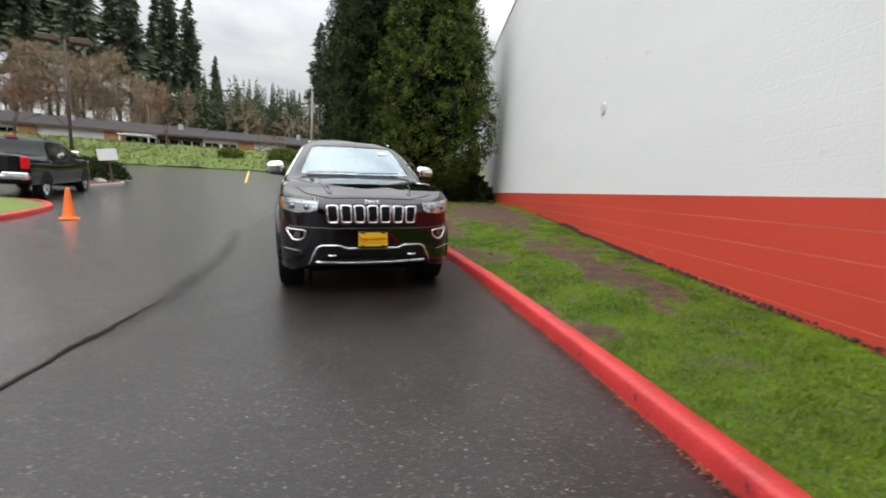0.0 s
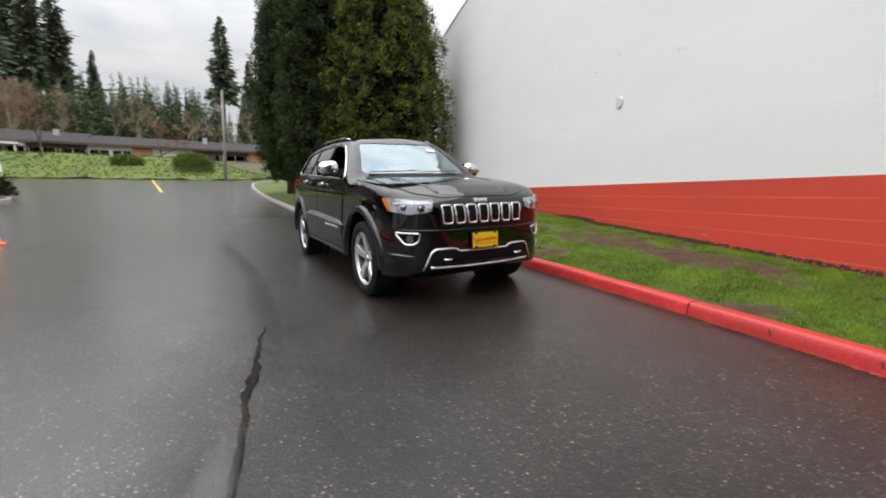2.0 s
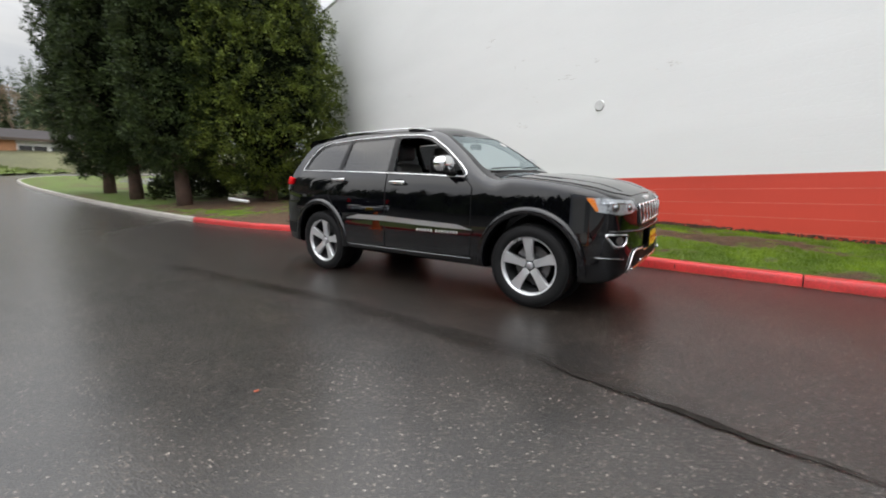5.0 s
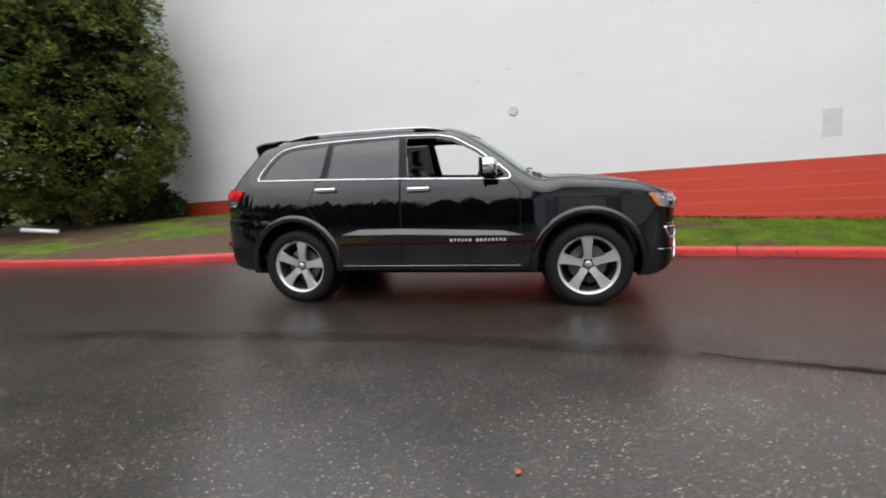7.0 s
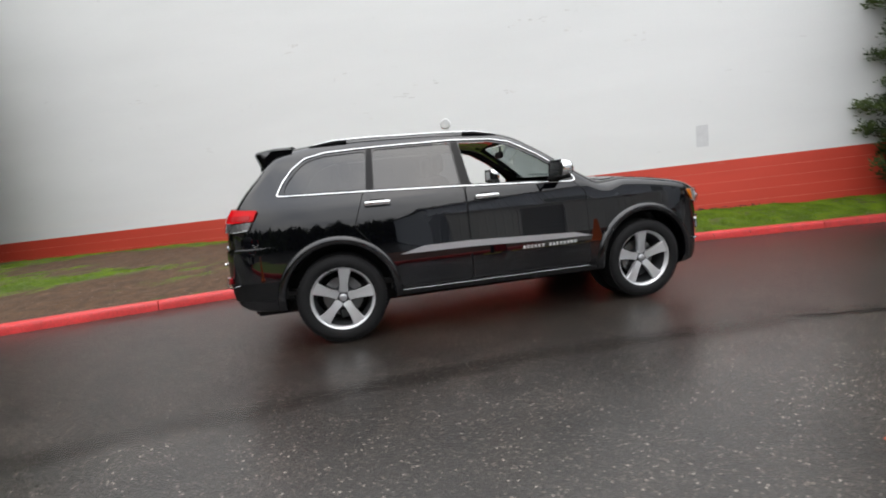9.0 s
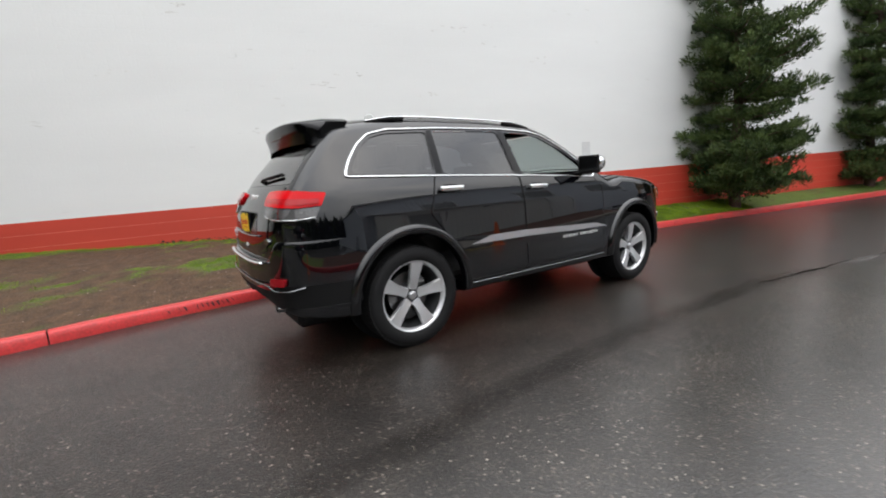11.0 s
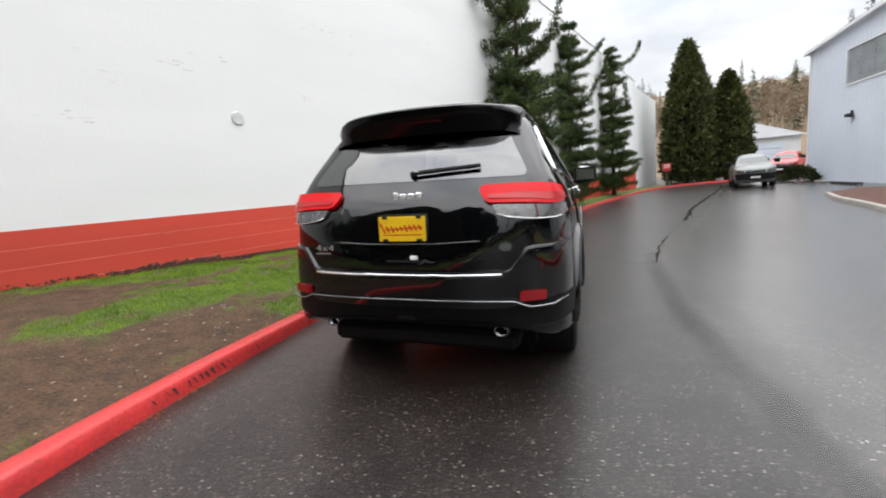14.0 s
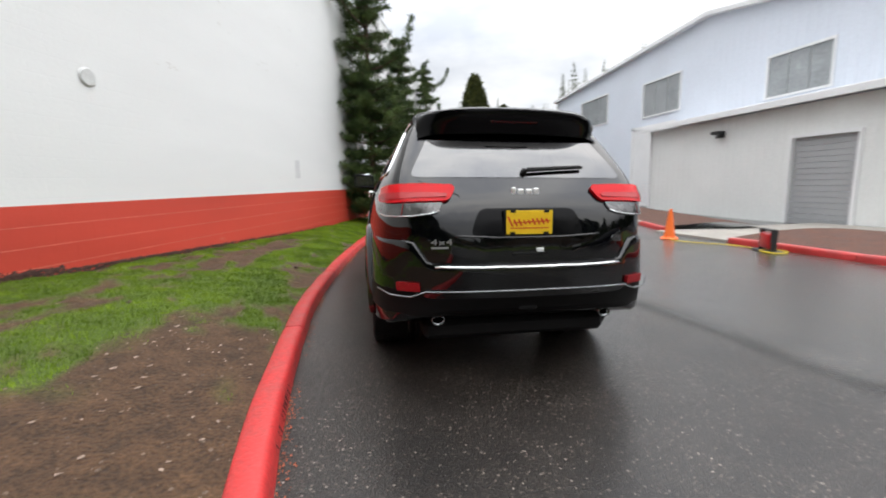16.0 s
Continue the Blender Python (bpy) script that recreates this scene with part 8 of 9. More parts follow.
def wheel_at(x, y, s):
    """Tyre with tread blocks, and a five-spoke polished rim."""
    W = new("wheel")
    W.parent = CAR
    W.matrix_local = Matrix.Translation((x, y, HUB_Z)) @ Matrix.Rotation(radians(90 * s), 4, 'Y') @ Matrix.Rotation(radians(3 if y < 0 else -9), 4, 'Z')

    def lathe(prof, n, closed=False):
        bm = bmesh.new()
        rings = [[bm.verts.new((r * math.cos(6.283185 * i / n), r * math.sin(6.283185 * i / n), z)) for i in range(n)] for r, z in prof]
        pairs = list(zip(rings, rings[1:])) + ([(rings[-1], rings[0])] if closed else [])
        for a, b in pairs:
            for i in range(n):
                bm.faces.new((a[i], a[(i + 1) % n], b[(i + 1) % n], b[i]))
        bmesh.ops.recalc_face_normals(bm, faces=bm.faces)
        return bm
    # local z points outwards from the car
    t = lathe([(0.272, -0.115), (0.30, -0.128), (0.338, -0.13), (0.366, -0.118), (0.381, -0.095), (0.384, -0.05), (0.384, 0.05), (0.381, 0.095), (0.366, 0.118), (0.338, 0.130), (0.30, 0.128), (0.278, 0.118), (0.272, 0.105)], 72, True)
    tyre = part("tyre", t, TYRE, W, "black road tyre", sharp=50)
    bm = bmesh.new()
    for i in range(60):
        for k, (z0, z1, off) in enumerate(((-0.112, -0.062, 0.5), (-0.055, -0.003, 0.0), (0.003, 0.055, 0.5), (0.062, 0.112, 0.0))):
            a = (i + off) * 6.283185 / 60
            drop = 0.004 if k in (0, 3) else 0.0
            box(bm, 0.377 - drop, 0.3875 - drop, -0.0155, 0.0155, z0, z1, m=Matrix.Rotation(a, 4, 'Z'))
    part("tread", bm, TYRE, tyre)
    rim = part("rim", lathe([(0.268, -0.11), (0.262, -0.09), (0.235, -0.06), (0.232, 0.02), (0.252, 0.085), (0.262, 0.104), (0.270, 0.110), (0.283, 0.112), (0.284, 0.104), (0.272, 0.10)], 72), RIM_FACE, W, "polished alloy rim", sharp=40)
    part("barrel", lathe([(0.231, -0.08), (0.229, 0.02), (0.248, 0.08)], 60), RIM_POCKET, rim, smooth=True)
    for i in range(5):
        a = 6.283185 * i / 5
        bm = bmesh.new()
        st = [(0.045, 0.042, 0.064), (0.10, 0.036, 0.080), (0.16, 0.041, 0.090), (0.22, 0.051, 0.096), (0.268, 0.064, 0.100)]
        up, lo = [], []
        for r, hw, z in st:
            up.append([bm.verts.new((r, v, zz)) for v, zz in ((-hw, z - 0.012), (-hw * 0.86, z), (0, z - 0.003), (hw * 0.86, z), (hw, z - 0.012))])
            lo.append([bm.verts.new((r, v, z - 0.055)) for v in (-hw * 0.8, hw * 0.8)])
        for p, q, pl, ql in zip(up, up[1:], lo, lo[1:]):
            for k in range(4):
                bm.faces.new((p[k], p[k + 1], q[k + 1], q[k]))
            bm.faces.new((pl[0], p[0], q[0], ql[0]))
            bm.faces.new((p[4], pl[1], ql[1], q[4]))
            bm.faces.new((pl[1], pl[0], ql[0], ql[1]))
        bmesh.ops.recalc_face_normals(bm, faces=bm.faces)
        bmesh.ops.rotate(bm, matrix=Matrix.Rotation(a, 3, 'Z'), verts=bm.verts, cent=(0, 0, 0))
        part("spoke", bm, RIM_FACE, rim, sharp=25)
        # dark web beside each spoke's foot, and a wheel nut
        bm = bmesh.new()
        c, s2 = math.cos(a + 0.628), math.sin(a + 0.628)
        tube(bm, (0.062 * c, 0.062 * s2, 0.03), (0.062 * c, 0.062 * s2, 0.066), 0.0125, 0.011, 6)
        part("wheel_nut", bm, CHROME, rim)
    part("hub", lathe([(0.0005, 0.060), (0.05, 0.060), (0.085, 0.048), (0.092, 0.02), (0.10, -0.02)], 40), RIM_POCKET, rim, smooth=True)
    part("hub_cap", lathe([(0.0005, 0.082), (0.02, 0.082), (0.03, 0.079), (0.034, 0.070), (0.034, 0.055)], 30), SATIN, rim, "round silver hub cap", smooth=True)
    part("brake_disc", lathe([(0.09, -0.005), (0.175, -0.005), (0.175, -0.03), (0.09, -0.03)], 48), DISC_STEEL, W, "steel brake disc", sharp=30)
    bm = bmesh.new()
    box(bm, 0.10, 0.195, -0.075, 0.075, -0.045, 0.018, 0.012, m=Matrix.Rotation(radians(200), 4, 'Z'))
    part("brake_caliper", bm, RIM_POCKET, W)
    return W


for wy in AXLES:
    for ws in (-1, 1):
        wheel_at(ws * 0.805, wy, ws)


def car_inside():
    # floor pan and wheel housings
    bm = bmesh.new()
    box(bm, -0.62, 0.62, -2.05, 2.25, 0.24, 0.36, 0.03)
    box(bm, -0.60, 0.60, 1.55, 2.2, 0.36, 0.62, 0.03)
    part("underbody", bm, TRIM_BLACK, CAR, "matt black underbody")
    for y in AXLES:
        bm = bmesh.new()
        tube(bm, (-0.72, y, HUB_Z), (0.72, y, HUB_Z), 0.05, n=12)
        for s in (-1, 1):
            bmesh.ops.create_cone(bm, cap_ends=True, segments=32, radius1=0.44, radius2=0.44, depth=0.03, matrix=Matrix.Translation((s * 0.61, y, HUB_Z + 0.02)) @ Matrix.Rotation(radians(90), 4, 'Y'))
        part("axle", bm, TRIM_BLACK, CAR)

    def seat(x, y):
        bm = bmesh.new()
        box(bm, x - 0.25, x + 0.25, y - 0.28, y + 0.24, 0.62, 0.80, 0.06, segs=2)
        vs = box(bm, x - 0.24, x + 0.24, 0, 0.16, 0.74, 1.36, 0.07, segs=2)
        for v in vs:
            v.co.y += y + 0.12 + (v.co.z - 0.74) * 0.28
        st = part("seat", bm, LEATHER, CAR, "dark leather seat", smooth=True)
        bm = bmesh.new()
        vs = box(bm, x - 0.13, x + 0.13, 0, 0.1, 1.385, 1.575, 0.045, segs=2)
        for dx in (-0.06, 0.06):
            tube(bm, (x + dx, 0.05, 1.3), (x + dx, 0.05, 1.42), 0.007, n=6)
        for v in bm.verts:
            v.co.y += y + 0.305
        part("headrest", bm, LEATHER, st, smooth=True)
    for sx in (-0.37, 0.37):
        seat(sx, 0.08)
        seat(sx, 0.98)
    # dashboard, wheel, mirror
    bm = bmesh.new()
    box(bm, -0.72, 0.72, -0.95, -0.52, 0.7, 1.13, 0.06, segs=2)
    part("dashboard", bm, TRIM_BLACK, CAR, smooth=True)
    bm = bmesh.new()
    n = 28
    ring = [Vector((0.37 + 0.185 * math.cos(6.2832 * i / n), -0.40 + 0.07 * math.sin(6.2832 * i / n), 1.10 + 0.17 * math.sin(6.2832 * i / n))) for i in range(n)]
    sweep(bm, ring, 0.016, 0.016, True, 8)
    tube(bm, (0.37, -0.40, 1.10), (0.37, -0.56, 1.02), 0.05, 0.04, 12)
    box(bm, 0.22, 0.52, -0.415, -0.385, 1.085, 1.115, 0.01)
    part("steering_wheel", bm, LEATHER, CAR, smooth=True)
    bm = bmesh.new()
    box(bm, -0.12, 0.12, -0.36, -0.33, 1.50, 1.57, 0.02, segs=2)
    tube(bm, (0, -0.36, 1.55), (0, -0.36, 1.63), 0.012, n=8)
    part("inside_mirror", bm, TRIM_BLACK, CAR)
    bm = bmesh.new()
    box(bm, -0.70, 0.70, -0.95, 2.12, 0.42, 0.46)
    part("cabin_floor", bm, LEATHER, CAR)


car_inside()
hull_bm.free()

# ---- other vehicles, far off ----
def far_vehicle(name, label, m, plan, top, low, side, paint, axles, wheel_r, track, windows, screen, back, extras):
    """A lofted body with its wells, panes, lamps and wheels; nose towards -y."""
    root = thing(name, m, label, "car", "vehicles across the yard")
    y0, y1 = plan[0][0], plan[-1][0]
    ys = sorted({y0, y1, *[p[0] for p in plan], *[p[0] for p in top], *[y0 + (y1 - y0) * i / 44 for i in range(45)]})
    bm = bmesh.new()
    rings = []
    for y in ys:
        w, zt, zb = smooth_interp(plan, y), smooth_interp(top, y), smooth_interp(low, y)
        zc = zt - 0.04
        r = min(0.09, (zc - zb) * 0.3)
        S = lambda z: w * smooth_interp(side, z)
        half = [(0.0, zb), (S(zb) - 0.03, zb)] + [(S(zb + (zc - r - zb) * f), zb + (zc - r - zb) * f) for f in (0.05, 0.2, 0.35, 0.5, 0.62, 0.74, 0.86, 1.0)]
        half += [(S(zc - r * 0.4) - r * 0.12, zc - r * 0.35), (S(zc) - r * 0.8, zc), (S(zc) * 0.5, zt - 0.01), (0.0, zt)]
        ring = [bm.verts.new((x, y, z)) for x, z in half] + [bm.verts.new((-x, y, z)) for x, z in half[-2:0:-1]]
        rings.append(ring)
    for a, b in zip(rings, rings[1:]):
        for i in range(len(a)):
            bm.faces.new((a[i], a[(i + 1) % len(a)], b[(i + 1) % len(a)], b[i]))
    bm.faces.new(rings[0][::-1])
    bm.faces.new(rings[-1])
    bmesh.ops.recalc_face_normals(bm, faces=bm.faces)
    tree = BVHTree.FromBMesh(bm)
    part("body", bm, paint, root, sharp=38)

    def cast(o, d, fall):
        loc, nor, _, _ = tree.ray_cast(Vector(o), Vector(d))
        return (loc, nor) if loc else (Vector(fall), -Vector(d))
    flank = lambda s: (lambda y, z: cast((s * 3, y, z), (-s, 0, 0), (s * 0.9, y, z)))
    nose = lambda x, z: cast((x, y0 - 3, z), (0, 1, 0), (x, y0 + 0.1, z))
    tail = lambda x, z: cast((x, y1 + 3, z), (0, -1, 0), (x, y1 - 0.1, z))
    for s in (-1, 1):
        for w in windows:
            panel("window_pane", rounded(w, 0.04), flank(s), 0.006, FAR_PANE, root, "dark side window")
        for yc in axles:
            wl_ = new("wheel")
            wl_.parent = root
            wl_.matrix_local = Matrix.Translation((s * track, yc, wheel_r)) @ Matrix.Rotation(radians(90 * s), 4, 'Y')
            n = 32
            for nm, prof, mt in (("tyre", [(0.66, -0.12), (0.95, -0.12), (1, -0.08), (1, 0.08), (0.95, 0.12), (0.68, 0.12), (0.66, 0.10)], TYRE), ("rim", [(0.66, 0.09), (0.62, 0.095), (0.5, 0.06), (0.2, 0.075), (0.02, 0.08)], RIM_FACE)):
                bm = bmesh.new()
                rr = [[bm.verts.new((wheel_r * r * math.cos(6.2832 * i / n), wheel_r * r * math.sin(6.2832 * i / n), z)) for i in range(n)] for r, z in prof]
                for a, b in zip(rr, rr[1:]):
                    for i in range(n):
                        bm.faces.new((a[i], a[(i + 1) % n], b[(i + 1) % n], b[i]))
                bmesh.ops.recalc_face_normals(bm, faces=bm.faces)
                part(nm, bm, mt, wl_, smooth=nm == "tyre", sharp=30)
            for i in range(5):
                bm = bmesh.new()
                box(bm, 0.05, wheel_r * 0.6, -0.03, 0.03, 0.06, 0.1, 0.008, m=Matrix.Rotation(i * 1.2566, 4, 'Z'))
                part("spoke", bm, CHROME if name == "pickup_truck" else RIM_FACE, wl_)
            # dark well behind the wheel
            arch = [(yc + wheel_r * 1.22 * math.cos(radians(a)), wheel_r + wheel_r * 1.22 * math.sin(radians(a))) for a in range(-12, 193, 12)]
            panel("wheel_well", arch, flank(s), 0.004, TRIM_BLACK, root)
        bm = bmesh.new()
        my, mz = extras["mirror"]
        box(bm, min(s * 0.92, s * 1.18), max(s * 0.92, s * 1.18), my - 0.06, my + 0.06, mz, mz + 0.2, 0.04, segs=2)
        part("wing_mirror", bm, extras["mirror_mat"], root, smooth=True)
    panel("windscreen", rounded(screen, 0.05), nose, 0.006, FAR_SCREEN, root, "sky-mirroring windscreen")
    if back:
        panel("rear_window", rounded(back, 0.05), tail, 0.006, FAR_PANE, root, "dark rear window")
    return root, flank, nose, tail


FAR_PANE = plain("far_dark_pane", (0.012, 0.013, 0.014), 0.06, coat=0.6)
FAR_SCREEN = plain("far_screen", (0.07, 0.085, 0.09), 0.07, coat=0.4)
SILVER_PAINT = surf("greige_silver_paint", (0.16, 0.165, 0.155), 0.36, 0.3, var=0.06, coat=0.45)
RED_PAINT = surf("red_car_paint", (0.42, 0.012, 0.016), 0.35, var=0.06, coat=0.35)
DARK_PAINT = surf("charcoal_truck_paint", (0.004, 0.004, 0.0045), 0.3, var=0.1, coat=1.0)
DARK_PAINT.node_tree.nodes["Principled BSDF"].inputs["Specular IOR Level"].default_value = 0.0
DARK_PAINT.node_tree.nodes["Principled BSDF"].inputs["Coat IOR"].default_value = 1.4

BOX_SIDE = [(0.3, 0.95), (0.5, 0.985), (0.8, 1.0), (1.05, 0.985), (1.2, 0.94), (1.3, 0.89), (1.6, 0.80), (1.9, 0.70), (2.0, 0.66)]


def pickup():
    plan = [(-2.95, 0.55), (-2.9, 0.78), (-2.75, 0.93), (-2.3, 1.0), (2.6, 1.0), (2.85, 0.99), (2.9, 0.96)]
    top = [(-2.95, 1.0), (-2.9, 1.15), (-2.7, 1.24), (-1.6, 1.33), (-1.35, 1.36), (-0.85, 1.72), (-0.5, 1.90), (0.2, 1.95), (1.0, 1.93), (1.12, 1.86), (1.3, 1.44), (1.36, 1.40), (2.7, 1.40), (2.88, 1.38), (2.9, 1.34)]
    low = [(-2.95, 0.5), (-2.7, 0.42), (2.7, 0.5), (2.9, 0.56)]
    m = pose(-9.75, 11.75, gz(-9.75, 11.8), -2.6, 0, 187.5)
    root, flank, nose, tail = far_vehicle("pickup_truck", "charcoal crew-cab pickup truck with chrome bumper, parked", m, plan, top, low, BOX_SIDE, DARK_PAINT, (-1.9, 1.75), 0.41, 0.86,
                                          [[(0.05, 1.38), (0.95, 1.40), (0.9, 1.80), (0.08, 1.83)], [(-0.9, 1.36), (-0.03, 1.38), (0.0, 1.83), (-0.35, 1.78), (-0.7, 1.56)]],
                                          [(-0.75, 1.42), (0.75, 1.42), (0.6, 1.8), (-0.6, 1.8)], None, {"mirror": (-0.75, 1.36), "mirror_mat": CHROME})
    # tailgate end: lamps, bumper, card plate, brake lamp
    for s in (-1, 1):
        bm = bmesh.new()
        box(bm, min(s * 0.80, s * 0.985), max(s * 0.80, s * 0.985), 2.86, 2.93, 0.98, 1.32, 0.02)
        part("tail_lamp", bm, LAMP_RED, root, "red tail lamp")
    bm = bmesh.new()
    box(bm, -0.98, 0.98, 2.84, 3.02, 0.66, 0.80, 0.03)
    box(bm, -0.98, -0.4, 2.84, 3.02, 0.78, 0.86, 0.02)
    box(bm, 0.4, 0.98, 2.84, 3.02, 0.78, 0.86, 0.02)
    part("bumper", bm, CHROME, root, "chrome rear bumper")
    bm = bmesh.new()
    box(bm, -0.76, 0.76, 2.895, 2.925, 0.86, 1.34, 0.02)
    gate = part("tailgate", bm, DARK_PAINT, root)
    bm = bmesh.new()
    box(bm, -0.06, 0.06, 2.926, 2.94, 1.1, 1.2, 0.02)
    part("badge", bm, CHROME, gate, "plain chrome badge")
    bm = bmesh.new()
    box(bm, -0.16, 0.16, 3.021, 3.03, 0.655, 0.77, 0.004)
    part("plate_card", bm, PLATE_YELLOW, root, "yellow card plate")
    bm = bmesh.new()
    box(bm, -0.15, 0.15, 1.1, 1.16, 1.9, 1.945, 0.01)
    part("brake_lamp", bm, LAMP_RED, root)
    bm = bmesh.new()
    vs = box(bm, -0.68, 0.68, 1.20, 1.22, 1.46, 1.82, 0.01)
    for v in vs:
        v.co.y -= (v.co.z - 1.46) * 0.22 - 0.03
    part("rear_window", bm, FAR_PANE, root, "dark rear window")


pickup()


def far_suv(name, label, m, paint):
    sc = [(a * 0.96, b * 0.97) for a, b in PLAN]
    tp = [(a * 0.96, b * 0.985) for a, b in TOP]
    lw = [(a * 0.96, b) for a, b in LOW]
    root, flank, nose, tail = far_vehicle(name, label, m, sc, tp, lw, BOX_SIDE[:4] + [(1.2, 0.86), (1.3, 0.80), (1.6, 0.66), (1.8, 0.56)], paint, (-1.38, 1.38), 0.36, 0.78,
                                          [[(0.0, 1.24), (0.3, 1.25), (0.3, 1.56), (-0.15, 1.54), (-0.6, 1.28), (-0.6, 1.23)], [(0.38, 1.25), (1.1, 1.27), (1.0, 1.57), (0.38, 1.58)], [(1.2, 1.28), (1.75, 1.3), (1.5, 1.5), (1.1, 1.56)]],
                                          [(-0.66, 1.27), (0.66, 1.27), (0.52, 1.56), (-0.52, 1.56)], [(-0.55, 1.25), (0.55, 1.25), (0.45, 1.46), (-0.45, 1.46)], {"mirror": (-0.6, 1.22), "mirror_mat": TRIM_BLACK})
    g = panel("grille", rounded([(-0.42, 0.93), (0.42, 0.93), (0.42, 0.76), (-0.42, 0.76)], 0.03), nose, 0.006, DULL_CHROME, root, "dull grille with dark slots")
    for i in range(7):
        x = (i - 3) * 0.112
        panel("slot", rounded([(x - 0.04, 0.915), (x + 0.04, 0.915), (x + 0.04, 0.775), (x - 0.04, 0.775)], 0.02), nose, 0.009, TRIM_BLACK, g)
    for s in (-1, 1):
        pts = [(s * 0.48, 0.93), (s * 0.76, 0.92), (s * 0.74, 0.79), (s * 0.48, 0.78)]
        panel("headlamp", rounded(pts, 0.03), nose, 0.008, LAMP_CLEAR, root, "clear headlamp")
    panel("bumper", rounded([(-0.84, 0.74), (0.84, 0.74), (0.80, 0.43), (-0.80, 0.43)], 0.03), nose, 0.02, TRIM_BLACK, root, "dark bumper")
    panel("number_plate", [(-0.2, 0.6), (0.2, 0.6), (0.2, 0.5), (-0.2, 0.5)], nose, 0.03, HOUSE_WHITE, root, "blank white plate")


far_suv("parked_suv", "silver-grey older off-road wagon with dark bumper, parked", pose(-9.6, -23.0, gz(-9.6, -23), 0, 0, 168), SILVER_PAINT)
far_suv("red_car", "red car half hidden behind the workshop corner", pose(-14.9, -33.0, gz(-15, -33), 0, 0, 150), RED_PAINT)

# clutter by the workshop's foot
shrub(-12.5, -24.9, gz(-12.5, -25) + 0.05, 0.9, 0.75, 71, FOLIAGE_DARK, 600, 0.16, "low dark shrub at the workshop corner")
for bx, by, bl, ba in ((-12.6, -22.6, 1.6, 80), (-12.5, -20.2, 2.4, 88)):
    bm = bmesh.new()
    box(bm, -bl / 2, bl / 2, -0.12, 0.12, 0, 0.09, 0.01)
    for v in bm.verts:
        v.co.z += 0.02 * noise.noise(v.co * 3)
    ob = part("board", bm, RUBBER if bl > 2 else CONCRETE)
    ob.matrix_world = pose(bx, by, gz(bx, by) + 0.01, 0, 0, ba)
    tagged(ob, "low plank lying along the workshop wall", "board", "boards by the workshop")


def warning_lamp(x, y):
    """A short black stand with a square red lamp, set against the kerb."""
    root = thing("warning_lamp", pose(x, y, gz(x, y), 0, 0, 70), "small black-framed red warning lamp standing against the red kerb", "lamp")
    bm = bmesh.new()
    for sx in (-0.2, 0.17):
        box(bm, sx, sx + 0.03, -0.05, 0.05, 0, 0.42, 0.006)
    box(bm, -0.2, 0.2, -0.05, 0.05, 0.39, 0.42, 0.006)
    box(bm, -0.26, 0.26, -0.14, 0.14, 0, 0.03, 0.008)
    part("stand", bm, RUBBER, root, "black stand")
    bm = bmesh.new()
    box(bm, -0.165, 0.165, -0.075, 0.075, 0.06, 0.36, 0.04, segs=2)
    part("lamp_head", bm, RED_PAINT, root, "red lamp", smooth=True)


warning_lamp(-6.28, -1.75)
bm = bmesh.new()
cord = [Vector((x, y, gz(x, y) + 0.012)) for x, y in [(-6.0 - 0.35 * t + 0.16 * math.sin(t * 7), -4.0 + 2.2 * t) for t in [i / 40 for i in range(41)]]]
cord += [Vector((-6.25 + 0.2 * math.cos(a), -1.6 + 0.2 * math.sin(a), gz(-6.25, -1.6) + 0.014 + a * 0.0015)) for a in [i * 0.4 for i in range(34)]]
sweep(bm, cord, 0.009, 0.009, n=6)
ob = part("extension_cord", bm, plain("yellow_cord", (0.75, 0.58, 0.04), 0.4), smooth=True)
tagged(ob, "yellow cord lying on the wet asphalt", "cord")

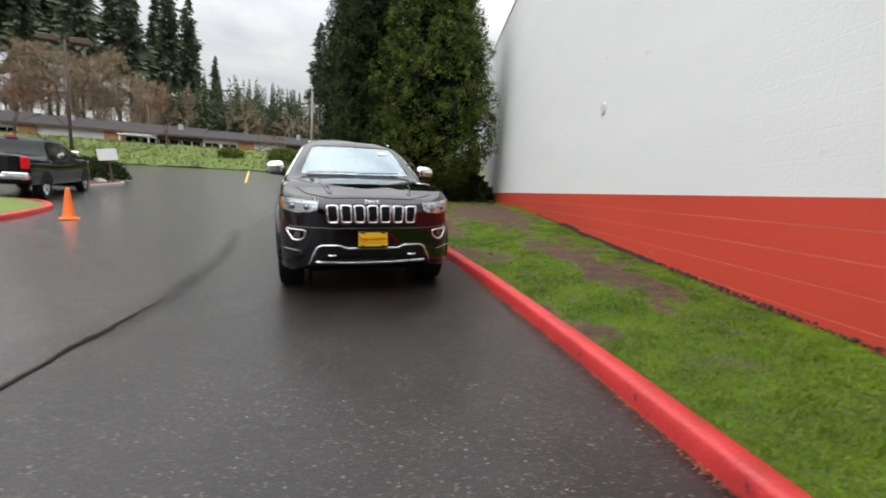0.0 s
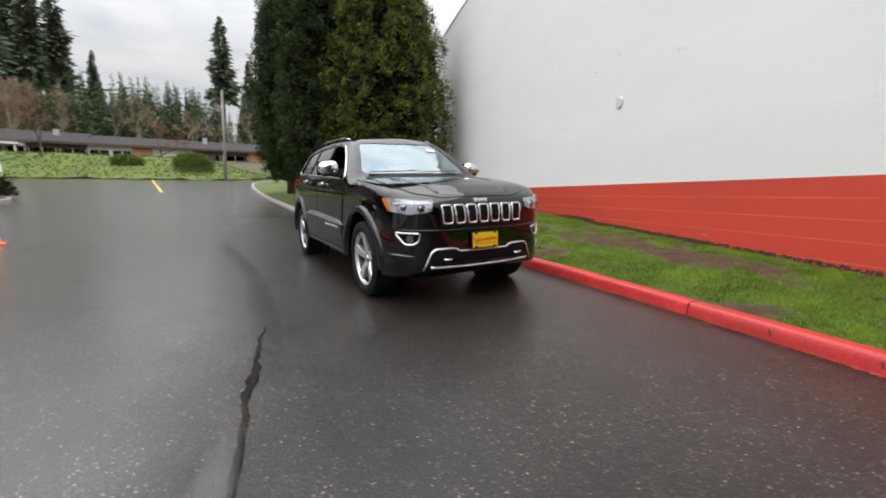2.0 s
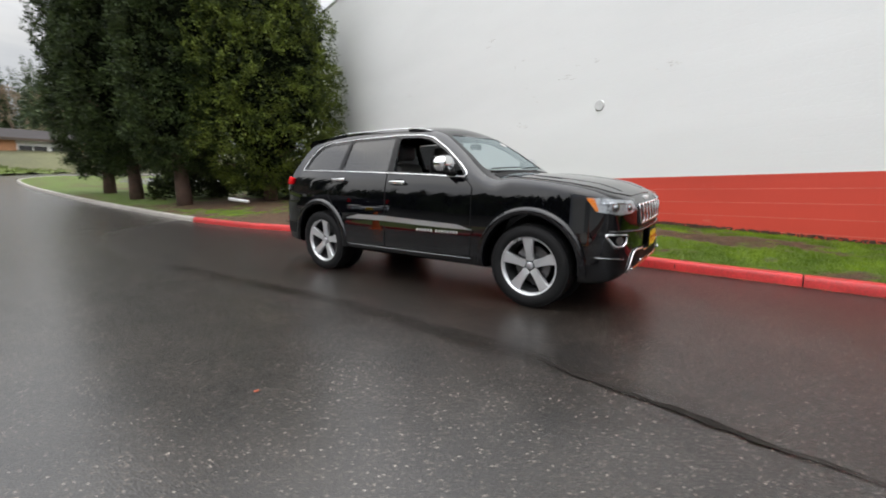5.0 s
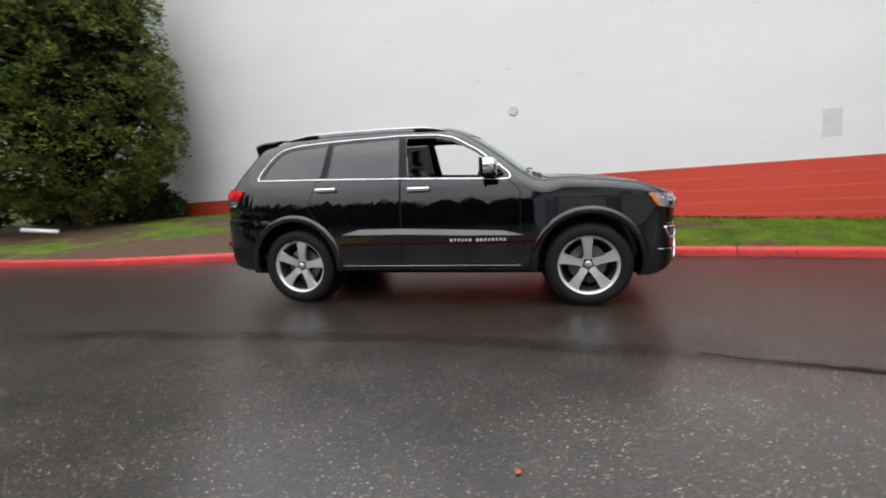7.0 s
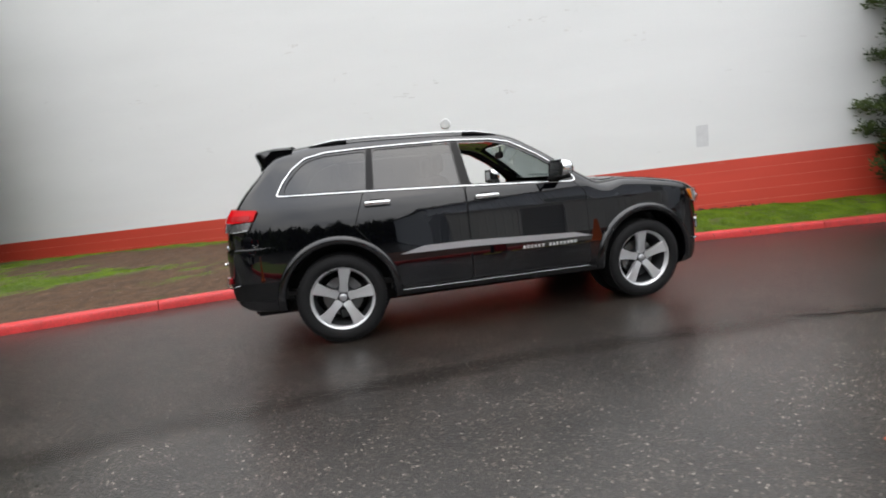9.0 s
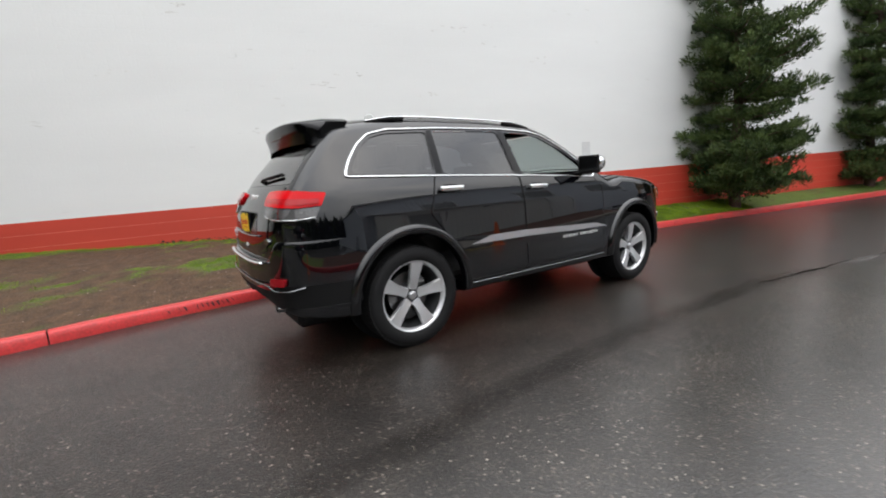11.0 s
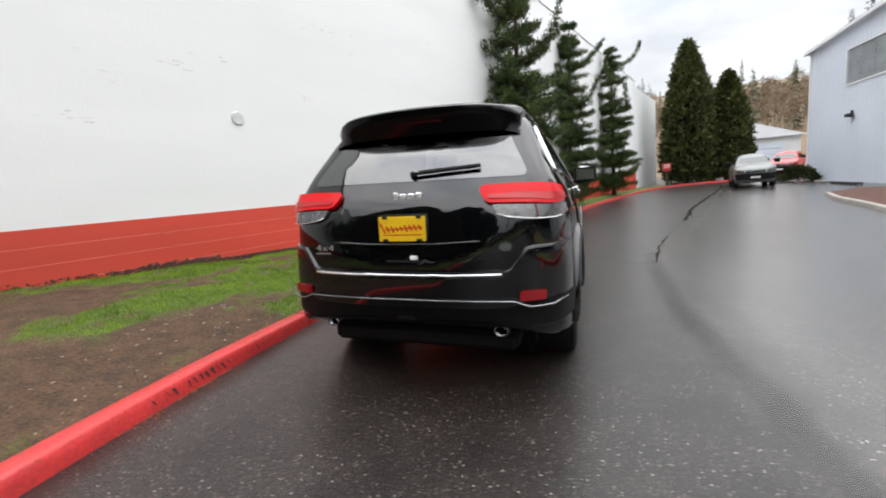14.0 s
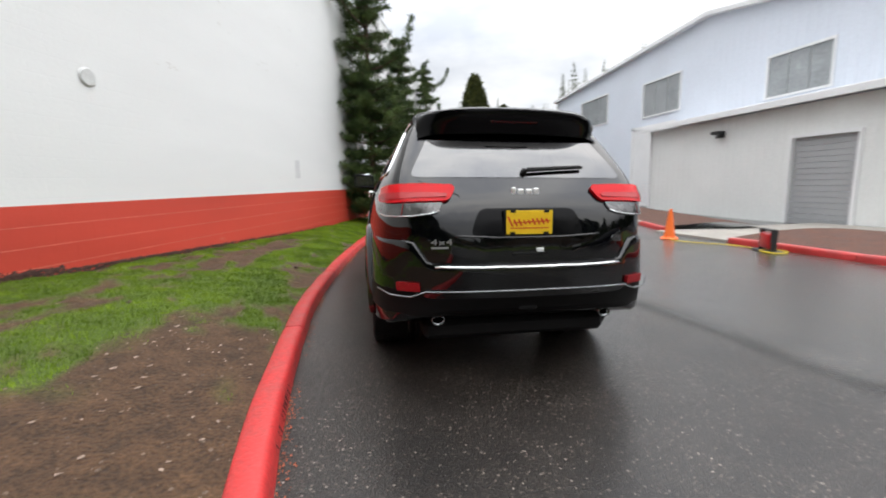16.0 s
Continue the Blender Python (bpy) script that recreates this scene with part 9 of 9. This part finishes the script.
# white board in the shrub bed, stones along its edge
root = thing("garden_sign", pose(-9.5, 17.6, gz(-9.5, 17.6) + 0.1, 0, -8, 12), "small tilted white board on a post among shrubs", "sign")
bm = bmesh.new()
box(bm, -0.03, 0.03, -0.03, 0.03, -0.1, 1.3)
part("post", bm, BARK, root)
bm = bmesh.new()
box(bm, -0.38, 0.38, -0.05, -0.03, 1.05, 1.58, 0.006)
part("board", bm, HOUSE_WHITE, root, "blank white board")
rk = random.Random(9)
for k in range(7):
    bm = bmesh.new()
    bmesh.ops.create_icosphere(bm, subdivisions=2, radius=0.22)
    for v in bm.verts:
        v.co *= 1 + 0.35 * noise.noise(v.co * 5 + Vector((k * 3, 0, 0)))
        v.co.z *= 0.65
    ob = part("garden_stone", bm, CONCRETE, smooth=True)
    ob.location = (-9.75 - 0.33 * k + rk.uniform(-0.1, 0.1), 17.0 + 0.42 * k, gz(-10, 17.5) + 0.16)
    tagged(ob, "rounded grey garden stone at the bed's edge", "stone", "garden stones")

# one orange leaf, a fallen pipe under the cedars, clods on the verge
bm = bmesh.new()
bmesh.ops.create_circle(bm, cap_ends=True, radius=0.013, segments=9)
for v in bm.verts:
    v.co = Vector((v.co.x * 1.3 * (1 + 0.3 * noise.noise(v.co * 40)), v.co.y, 0.012 * abs(v.co.x) * 8))
ob = part("fallen_leaf", bm, plain("orange_leaf", (0.34, 0.075, 0.03), 0.6))
ob.location = (-3.29, -0.9, gz(-3.29, -0.9) + 0.006)
tagged(ob, "single orange leaf on the wet asphalt", "leaf")
bm = bmesh.new()
tube(bm, (-0.36, 0, 0.06), (0.36, 0, 0.06), 0.05, 0.05, 14)
ob = part("drain_pipe", bm, SIDING_TRIM, smooth=True)
ob.matrix_world = pose(2.6, 10.25, gz(2.6, 10.25) + 0.30, 0, 8, -65)
tagged(ob, "short white pipe lying under the cedars", "pipe")
for k, (cx_, cy_, s_) in enumerate([(2.47, -2.09, 0.55), (2.9, 1.0, 0.4), (1.9, -1.0, 0.5), (2.6, 3.3, 0.35)]):
    bm = bmesh.new()
    bmesh.ops.create_icosphere(bm, subdivisions=2, radius=0.065 * s_)
    for v in bm.verts:
        v.co *= 1 + 0.6 * noise.noise(v.co * 16 + Vector((k, 0, 0)))
        v.co.z *= 0.6
    ob = part("soil_clod", bm, surf("wet_clod", (0.10, 0.075, 0.055), 0.9, var=0.4, coarse=20), smooth=True)
    sfrac = (cx_ - 1.6) / (wall_x(cy_) - 1.6)
    ob.location = (cx_, cy_, gz(1.6, cy_) + 0.1 + (interp(WALL_BASE, cy_) - gz(1.6, cy_) - 0.1) * max(0, sfrac) ** 1.15 + 0.06)
    tagged(ob, "small dark clod of earth on the verge", "clod", "earth clods")
